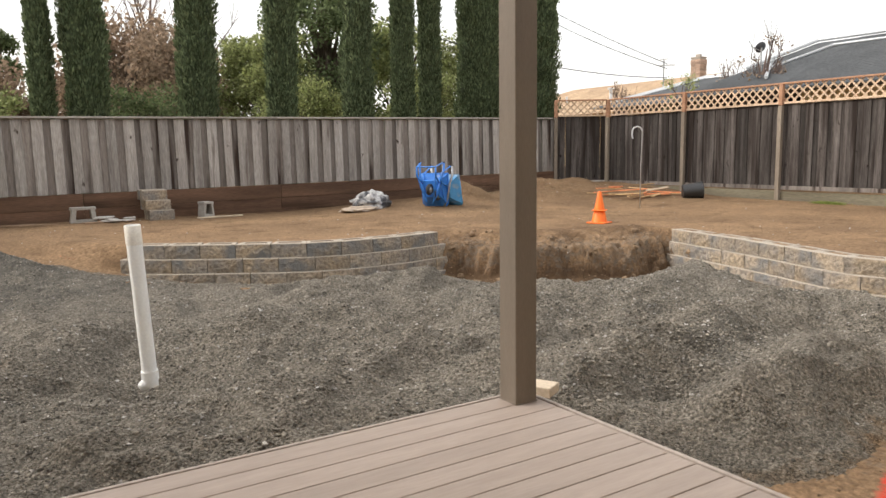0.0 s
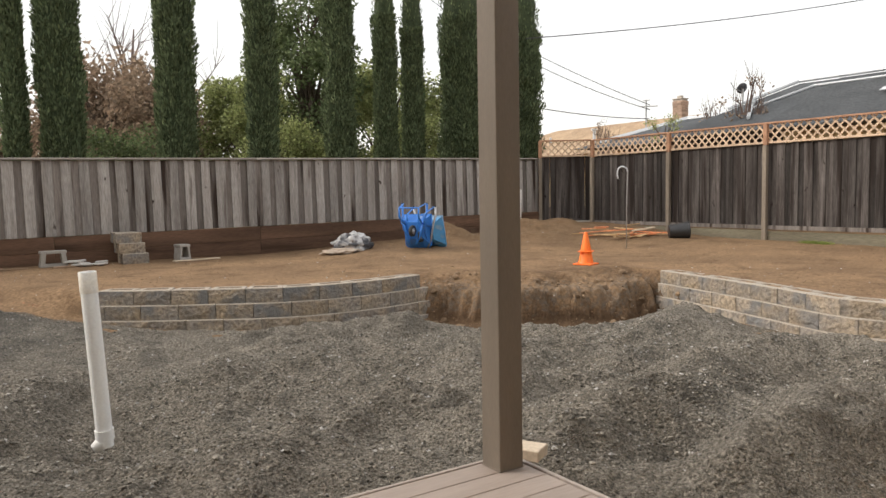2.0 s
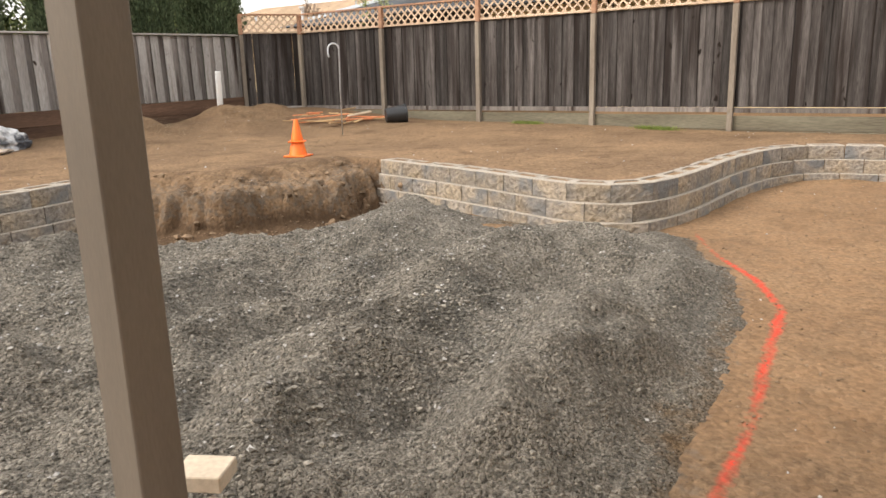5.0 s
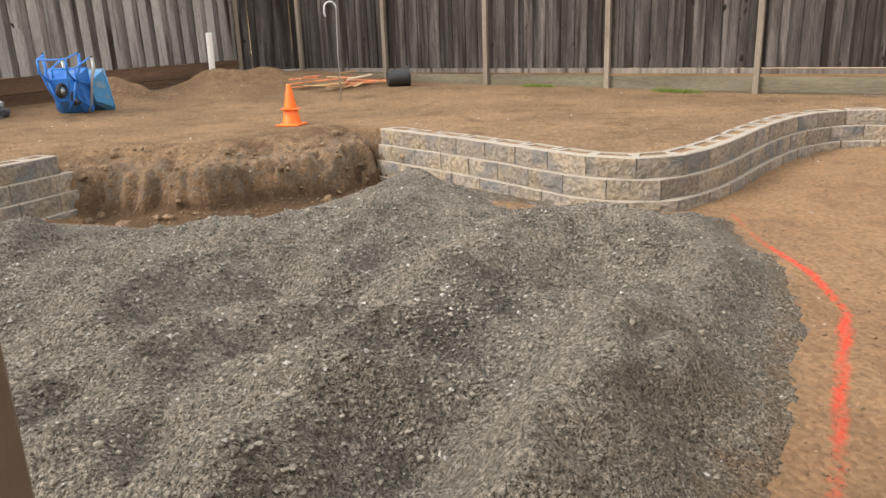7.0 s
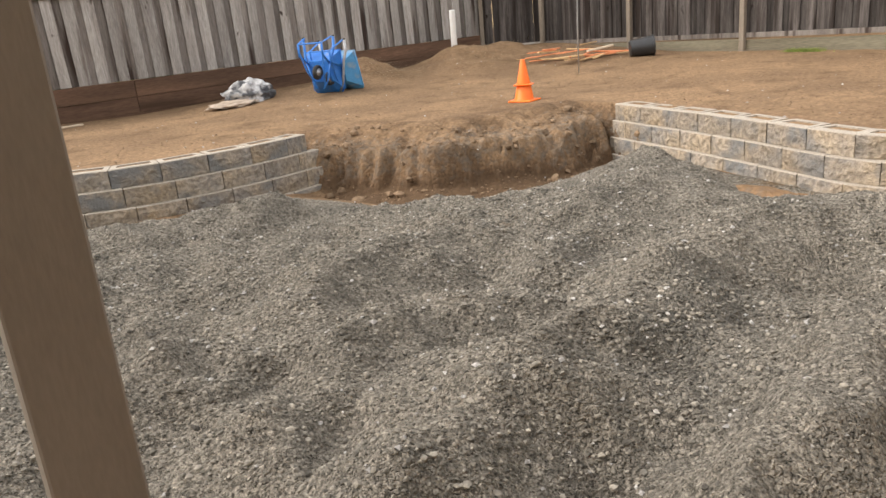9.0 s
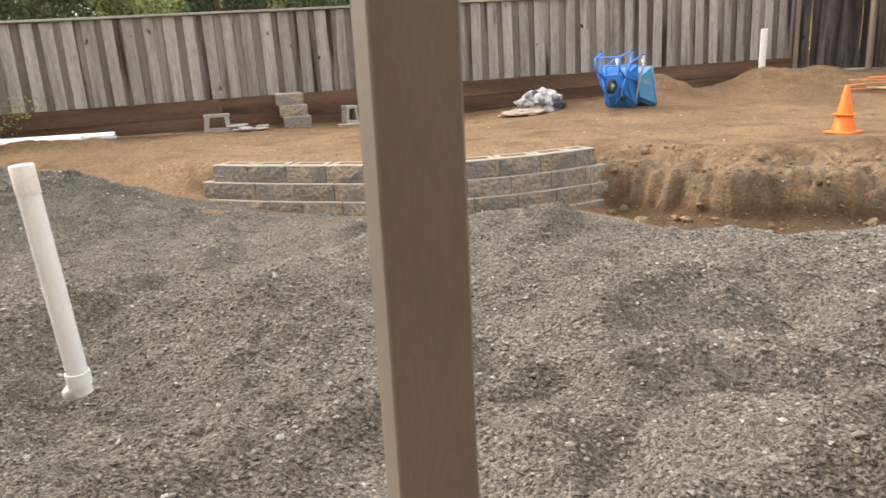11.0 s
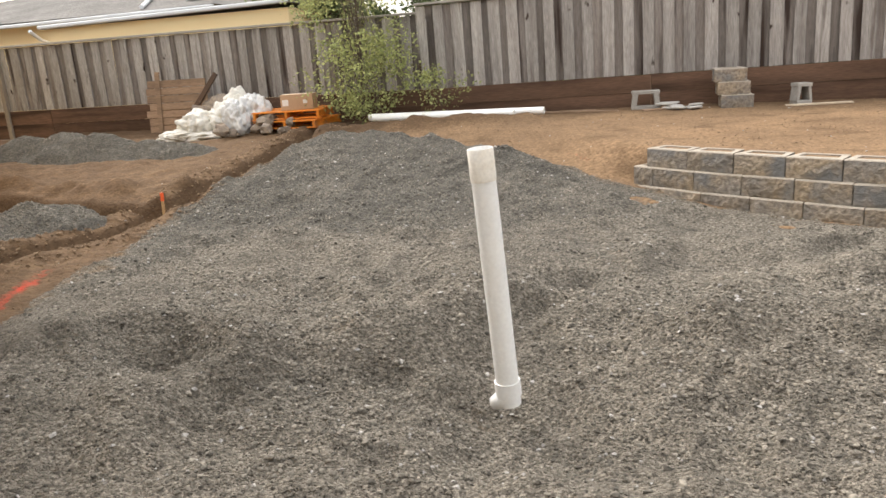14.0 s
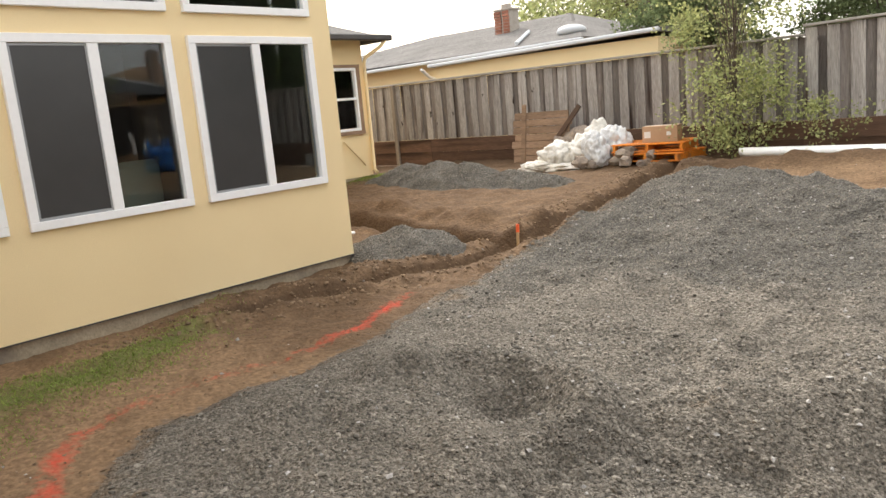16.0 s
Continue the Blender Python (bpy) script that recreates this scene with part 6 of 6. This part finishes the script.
broadleaf(-1.6, 14.4, 0.3, 0.75, 0.6, "leaf_yellow", 332, "low straggling branch of yellow-green leaves", 620, 0.055, 0.3, 20, "shrub", 0.1)


# ---- things on the terrace ----
def gz(x, y):
    return float(ground_z(np.array([float(x)]), np.array([float(y)]))[0])


def cone_thing(x, y, z, label, yaw, s=1.0):
    c = thing("traffic_cone", pose(x, y, z, 0, 0, yaw), label, "traffic cone", "stacked cones")
    part("base", boxes(((0.32 * s, 0.32 * s, 0.026), (0, 0, 0.011)), bevel=0.008), M["cone"], c)
    bm = lathe(bmesh.new(), [(0.13 * s, 0.022), (0.122 * s, 0.04), (0.03 * s, 0.49), (0.024 * s, 0.502), (0.018 * s, 0.502)], 24)
    part("body", bm, M["cone"], c, smooth=True).data.set_sharp_from_angle(angle=radians(40))


CX, CY = 8.665, 8.84
cone_thing(CX, CY, gz(CX, CY), "orange plastic traffic cone standing on bare soil", 20)
# a second one pushed over the first
c2 = thing("traffic_cone", pose(CX, CY, gz(CX, CY) + 0.205, 0, 0, 38), "orange plastic cone pushed down over another cone", "traffic cone", "stacked cones")
part("base", boxes(((0.235, 0.235, 0.018), (0, 0, 0.009)), bevel=0.006), M["cone"], c2)
part("body", lathe(bmesh.new(), [(0.088, 0.016), (0.03, 0.31), (0.024, 0.322), (0.018, 0.322)], 24), M["cone"], c2, smooth=True).data.set_sharp_from_angle(angle=radians(40))


def wheelbarrow(m, tray_mat, label):
    """Deep tray, two handles, legs and a front wheel; built lying level with the wheel towards +x."""
    w = thing("wheelbarrow", m, label, "wheelbarrow", "upended wheelbarrows")
    bm = bmesh.new()
    top = [(-0.48, -0.33, 0.62), (0.56, -0.30, 0.62), (0.72, -0.2, 0.65), (0.72, 0.2, 0.65), (0.56, 0.30, 0.62), (-0.48, 0.33, 0.62)]
    bot = [(-0.28, -0.2, 0.33), (0.2, -0.19, 0.33), (0.28, -0.12, 0.35), (0.28, 0.12, 0.35), (0.2, 0.19, 0.33), (-0.28, 0.2, 0.33)]
    tv, bv = [bm.verts.new(p) for p in top], [bm.verts.new(p) for p in bot]
    iv = [bm.verts.new((p[0] * 0.975, p[1] * 0.965, p[2])) for p in top]
    jv = [bm.verts.new((p[0] * 0.975, p[1] * 0.965, p[2] + 0.012)) for p in bot]
    for k in range(6):
        n = (k + 1) % 6
        bm.faces.new((tv[k], tv[n], bv[n], bv[k]))
        bm.faces.new((iv[n], iv[k], jv[k], jv[n]))
        bm.faces.new((tv[n], tv[k], iv[k], iv[n]))
    bm.faces.new(bv)
    bm.faces.new(jv[::-1])
    part("tray", bm, M[tray_mat], w)
    part("rolled_rim", tube(bmesh.new(), [Vector(p) for p in top + top[:1]], 0.013, 7), M[tray_mat], w, smooth=True)
    for s in (-1, 1):
        part("handle", tube(bmesh.new(), [(0.44, s * 0.07, 0.2), (0.2, s * 0.14, 0.27), (-0.35, s * 0.25, 0.33), (-0.58, s * 0.28, 0.44), (-0.86, s * 0.29, 0.47)], 0.026, 8), M["blue"] if tray_mat == "blue" else M["steel"], w, smooth=True)
        part("leg", tube(bmesh.new(), [(-0.22, s * 0.2, 0.31), (-0.5, s * 0.22, 0.03), (-0.8, s * 0.22, 0.05), (-0.86, s * 0.26, 0.46)], 0.021, 7), M["blue"], w, smooth=True)
        part("brace", tube(bmesh.new(), [(0.3, s * 0.09, 0.22), (-0.1, s * 0.16, 0.1), (-0.6, s * 0.22, 0.04)], 0.016, 6), M["blue"], w)
        part("grip", tube(bmesh.new(), [(-0.78, s * 0.288, 0.461), (-0.89, s * 0.29, 0.473)], 0.021, 9), M["rubber"], w)
    part("crossbar", tube(bmesh.new(), [(-0.8, -0.22, 0.05), (-0.8, 0.22, 0.05)], 0.02, 6), M["blue"], w)
    wh = new("wheel")
    wh.parent = w
    wh.matrix_local = pose(-0.05, -0.05, 0.07, 90, 0, 0)
    bm = bmesh.new()
    n1, n2 = 24, 10
    ring = [[bm.verts.new(((0.14 + 0.048 * math.cos(6.2832 * j / n2)) * math.cos(6.2832 * i / n1), (0.14 + 0.048 * math.cos(6.2832 * j / n2)) * math.sin(6.2832 * i / n1), 0.042 * math.sin(6.2832 * j / n2))) for j in range(n2)] for i in range(n1)]
    for i in range(n1):
        for j in range(n2):
            bm.faces.new((ring[i][j], ring[(i + 1) % n1][j], ring[(i + 1) % n1][(j + 1) % n2], ring[i][(j + 1) % n2]))
    part("tyre", bm, M["rubber"], wh, smooth=True)
    part("rim", lathe(bmesh.new(), [(0.1, -0.03), (0.1, -0.02), (0.03, -0.012), (0.03, -0.05), (0.012, -0.06), (0.012, 0.06), (0.03, 0.05), (0.03, 0.012), (0.1, 0.02), (0.1, 0.03)], 20), M["steel"], wh, "pale metal rim", smooth=True)
    return w


# both stand on the tray's front lip, handles in the air
BX, BY = 7.62, 12.6
zb = gz(BX, BY)
SQ = Matrix.Diagonal((0.61, 0.9, 0.9, 1))
wheelbarrow(pose(BX, BY, zb + 0.365, 0, 0, 40) @ pose(0, 0, 0, 0, 84, 0) @ SQ, "blue", "blue steel wheelbarrow tipped up on its nose")
wheelbarrow(pose(BX + 0.3, BY + 0.16, zb + 0.235, 0, 0, 24) @ pose(0, 0, 0, 0, 73, 0) @ SQ, "blue_pale", "faded pale blue wheelbarrow tipped up beside another")


def crumple(bm_size, seed, amp=0.25, sub=4, flat=0.0):
    """A creased lump: subdivided ball pushed about by sharp-folded noise."""
    bm = bmesh.new()
    bmesh.ops.create_icosphere(bm, subdivisions=sub, radius=1.0)
    for v in bm.verts:
        d = v.co.normalized()
        n = abs(noise.noise(d * 1.7 + Vector((seed, 0, 0)))) * 1.2 + abs(noise.noise(d * 3.9 + Vector((0, seed, 0)))) * 0.6 + abs(noise.noise(d * 8.5 + Vector((0, 0, seed)))) * 0.3
        v.co = d * (1.0 - amp * 0.6 + amp * n)
        if flat and v.co.z < flat:
            v.co.z = flat + (v.co.z - flat) * 0.08
    bmesh.ops.scale(bm, vec=bm_size, verts=bm.verts)
    lo = min(v.co.z for v in bm.verts)
    bmesh.ops.translate(bm, vec=(0, 0, -lo), verts=bm.verts)
    return bm


tp = thing("tarp", pose(7.0, 13.8, gz(7.0, 13.8) - 0.02, 0, 0, 20), "crumpled grey and white tarp lying on soil", "tarp")
part("fold", crumple((0.5, 0.3, 0.27), 3.3, 0.3, 5, -0.35), M["tarp"], tp, smooth=True)
bm = crumple((0.5, 0.28, 0.08), 8.1, 0.45, 4, -0.3)
bmesh.ops.translate(bm, vec=(-0.45, -0.12, 0), verts=bm.verts)
part("lining", bm, M["tarp_tan"], tp, "tan underside spread on the soil", smooth=True)

HXk, HYk = 11.4, 10.45
hook = thing("shepherd_hook", pose(HXk, HYk, gz(HXk, HYk), 0, 0, -35), "thin grey metal shepherd's hook stuck in the soil", "garden hook")
hp = [(0, 0, -0.1), (0, 0, 0.8), (0.02, 0, 1.5)] + [(0.02 - 0.1 + 0.1 * math.cos(a), 0, 1.52 + 0.1 * math.sin(a)) for a in np.linspace(0, math.pi, 9)] + [(-0.185, 0, 1.45), (-0.165, 0, 1.38)]
part("rod", tube(bmesh.new(), hp[:4], 0.010, 8), M["steel"], hook, smooth=True)
part("crook", tube(bmesh.new(), hp[3:], 0.014, 8), M["white_trim"], hook, "pale curved crook", smooth=True)

bk = thing("plant_pot", pose(13.4, 10.75, gz(13.4, 10.75) + 0.165, 0, 86, -40), "black plastic nursery pot lying on its side", "plant pot")
bm = lathe(bmesh.new(), [(0.14, -0.22), (0.175, 0.18), (0.19, 0.18), (0.19, 0.21), (0.165, 0.21), (0.13, -0.2)], 24, False)
part("pot", bm, M["black_plastic"], bk, smooth=True).data.set_sharp_from_angle(angle=radians(35))
part("base", lathe(bmesh.new(), [(0.14, -0.22), (0.135, -0.215)], 24), M["black_plastic"], bk)

rng = random.Random(77)
for k in range(22):
    px, py = 12.75 + rng.uniform(-0.7, 0.6), 11.65 + rng.uniform(-0.55, 0.6)
    ln = rng.uniform(0.45, 1.0)
    st = thing("wooden_stake", pose(px, py, gz(px, py) + 0.025 + 0.016 * (k // 2), rng.uniform(-6, 6), rng.uniform(-4, 4), rng.uniform(-85, 25)), "sawn timber stake thrown on a low pile" if k % 2 else "faded orange timber stake thrown on a low pile", "stake", "pile of stakes")
    part("stick", boxes(((ln, rng.choice((0.03, 0.045, 0.06)), 0.02), (0, 0, 0)), bevel=0.003), M["stake_wood"] if k % 2 else M["stake_pink"], st)
part("stick", boxes(((0.5, 0.12, 0.03), (0, 0, 0)), bevel=0.003), M["offcut"], thing("wooden_board", pose(13.0, 11.4, gz(13.0, 11.4) + 0.17, 0, -8, -30), "short pale board lying on the stakes", "board"))


# ---- along the back fence ----
def open_block(m, label, w=0.46, h=0.27, d=0.28):
    """Hollow block standing on edge with a wide opening."""
    c = thing("concrete_block", m, label, "concrete block", "loose concrete blocks")
    bm = bmesh.new()
    t = w * 0.17
    box(bm, (w * 0.94, d, 0.05), (0, 0, h - 0.025), bevel=0.006)
    box(bm, (w * 0.98, d, 0.055), (0, 0, 0.0275), bevel=0.006)
    box(bm, (t, d * 0.96, h - 0.08), (-w * 0.37, 0, h / 2), (0, 7, 0), bevel=0.006)
    box(bm, (t, d * 0.96, h - 0.08), (w * 0.37, 0, h / 2), (0, -7, 0), bevel=0.006)
    part("shell", bm, M["cinder"], c)
    return c


open_block(pose(1.6, 14.55, gz(1.6, 14.55), 0, 0, 4), "grey hollow wall block standing open on bare soil", 0.44, 0.28, 0.16)
open_block(pose(3.8, 14.65, gz(3.8, 14.65), 0, 0, 14), "small grey hollow block by the kickboard", 0.22, 0.3, 0.26)
zs = gz(2.78, 14.35)
for k in range(3):
    for row in range(2):
        b = thing("wall_block", pose(2.87 - k * 0.045, 14.3 + k * 0.05 + row * 0.275, zs + 0.185 * k, 0, 0, 4), "spare grey split-face wall block in a stepped stack", "wall block", "stack of wall blocks")
        ob = new("body", BLOCKS[(k + row) % 4])
        ob.parent = b
        ob.location = (0, -0.12, 0)
for k in range(7):
    px, py = 2.2 + rng.uniform(-0.3, 0.25), 14.3 + rng.uniform(-0.15, 0.15)
    s = thing("flagstone", pose(px, py, gz(px, py) - 0.01 + 0.012 * k, rng.uniform(-4, 4), rng.uniform(-4, 4), rng.uniform(0, 180)), "thin pale broken stone flake on the soil", "flagstone", "stone flakes")
    part("flake", boxes(((rng.uniform(0.18, 0.34), rng.uniform(0.1, 0.2), 0.03), (0, 0, 0.02)), bevel=0.01), M["pale_stone"], s)
for px, py, ln, yaw, mt in ((0.3, 14.6, 1.1, 4, "plank"), (0.85, 14.45, 0.7, -12, "plank"), (4.0, 14.4, 0.9, 8, "offcut"), (1.8, 14.25, 0.5, 14, "plank"), (-0.2, 14.75, 0.5, 0, "cinder")):
    s = thing("loose_board", pose(px, py, gz(px, py) + 0.012, 0, 0, yaw), "loose flat board lying on soil by the fence", "board", "loose boards")
    part("board", boxes(((ln, 0.11, 0.022), (0, 0, 0)), bevel=0.003), M[mt], s)
for a, b, r in (((0.13, 13.87, 0.42), (-2.7, 14.0, 0.42), 0.058), ((-0.3, 13.74, 0.415), (-2.6, 13.86, 0.415), 0.055)):
    pp = standpipe(along(a, b), (Vector(b) - Vector(a)).length, r, "long white PVC pipe lying along the fence", False)

# ---- junk pile by the corner of the yard ----
pz = gz(-6.2, 14.3)
panel = thing("wood_panel", pose(-6.5, 14.4, pz, -8, 0, 3), "leaning panel of old brown horizontal boards", "wood panel")
for k in range(7):
    part("plank", boxes(((1.15 + 0.05 * (k % 3), 0.022, 0.125), (0.02 * (k % 2), 0, 0.07 + 0.133 * k)), bevel=0.004), M["plank"], panel)
part("batten", boxes(((0.09, 0.03, 1.08), (-0.35, -0.028, 0.54)), bevel=0.004), M["plank"], panel)
part("batten", boxes(((0.09, 0.03, 1.25), (0.42, -0.03, 0.5), (0, 38, 0)), bevel=0.004), M["dark_wood"], panel)
heap = thing("soil_heap", pose(-5.5, 14.5, pz - 0.1), "heap of brush and dry soil behind the sacks", "debris", kind="stuff")
part("mass", crumple((0.8, 0.35, 0.55), 5.2, 0.5, 4, -0.3), M["rock"], heap, smooth=True)
blades("straw", 900, M["straw"], "dry twigs on the debris heap", patch([(-5.75, 14.45), (-5.2, 14.5)], 0.13, lambda x, y: pz + 0.56 - 0.5 * np.hypot(x + 5.48, y - 14.5)), 0.13, 27, 0.9)
SACKS = [(-5.66, 13.75, 0.36, 0.3, 0.27, 1.1, "sack"), (-5.22, 13.85, 0.34, 0.28, 0.33, 2.2, "sack"), (-5.90, 13.55, 0.42, 0.26, 0.12, 3.7, "sack"), (-4.98, 13.75, 0.24, 0.22, 0.36, 4.4, "sack_clear"), (-4.82, 14.1, 0.34, 0.26, 0.40, 5.9, "sack_clear"), (-5.42, 13.5, 0.4, 0.2, 0.09, 6.3, "sack"), (-5.14, 14.15, 0.36, 0.24, 0.43, 9.4, "sack")]
for x, y, sx, sy, sz, sd, mt in SACKS:
    s = thing("sack", pose(x, y, gz(x, y) - 0.02), "crumpled white woven sack full of debris" if mt == "sack" else "cloudy plastic bag slumped on the sacks", "sack", "heap of sacks")
    part("body", crumple((sx, sy, sz), sd, 0.36, 5, -0.6), M[mt], s, smooth=True)
rng = random.Random(31)
for k in range(16):
    x, y = -4.75 + rng.uniform(-0.45, 0.75), 13.6 + rng.uniform(-0.12, 0.3)
    r = rng.uniform(0.08, 0.17)
    s = thing("rock", pose(x, y, gz(x, y) - 0.03 + (0.12 if k > 10 else 0), 0, 0, rng.uniform(0, 360)), "rough brown-grey rock in a pile under the pallets", "rock", "pile of rocks")
    part("body", crumple((r, r * 0.8, r * 0.7), k * 3.1, 0.5, 2), M["rock"], s)


def pallet(m, label):
    p = thing("pallet", m, label, "pallet", "stacked pallets")
    for k in range(6):
        part("slat", boxes(((1.15, 0.11, 0.022), (0, -0.42 + 0.168 * k, 0.122)), bevel=0.003), M["pallet"], p)
    for x in (-0.53, 0, 0.53):
        part("stringer", boxes(((0.045, 0.95, 0.088), (x, 0, 0.066)), bevel=0.003), M["pallet"], p)
    for y in (-0.42, 0, 0.42):
        part("slat", boxes(((1.15, 0.11, 0.02), (0, y, 0.011)), bevel=0.003), M["pallet"], p)


zp = gz(-4.1, 14.15)
pallet(pose(-4.08, 14.25, zp + 0.03, 0, 0, -3), "weathered orange-painted pallet at the bottom of a stack")
pallet(pose(-4.15, 14.27, zp + 0.18, 0, 0, 9), "orange-painted pallet with a carton on it")
bx = thing("carton", pose(-4.0, 14.2, zp + 0.315, 0, 0, 14), "closed brown cardboard carton with white labels on pallets", "carton")
part("box", boxes(((0.54, 0.4, 0.25), (0, 0, 0.125)), bevel=0.004), M["cardboard"], bx)
part("tape", boxes(((0.542, 0.05, 0.002), (0, 0, 0.2515))), M["paper"], bx)
part("shipping_label", boxes(((0.1, 0.003, 0.1), (-0.19, -0.2015, 0.12))), M["paper"], bx)
part("shipping_label", boxes(((0.07, 0.003, 0.06), (0.14, -0.2015, 0.13))), M["paper"], bx)

sk = thing("survey_stake", pose(-3.44, 9.38, gz(-3.44, 9.38) - 0.06, 2, 3, 25), "slim wooden survey stake with an orange painted top", "stake")
part("stick", boxes(((0.03, 0.015, 0.62), (0, 0, 0.31)), bevel=0.002), M["stake_wood"], sk)
part("painted_top", boxes(((0.034, 0.02, 0.09), (0, 0, 0.58)), bevel=0.002), M["flag"], sk, "fluorescent orange top")
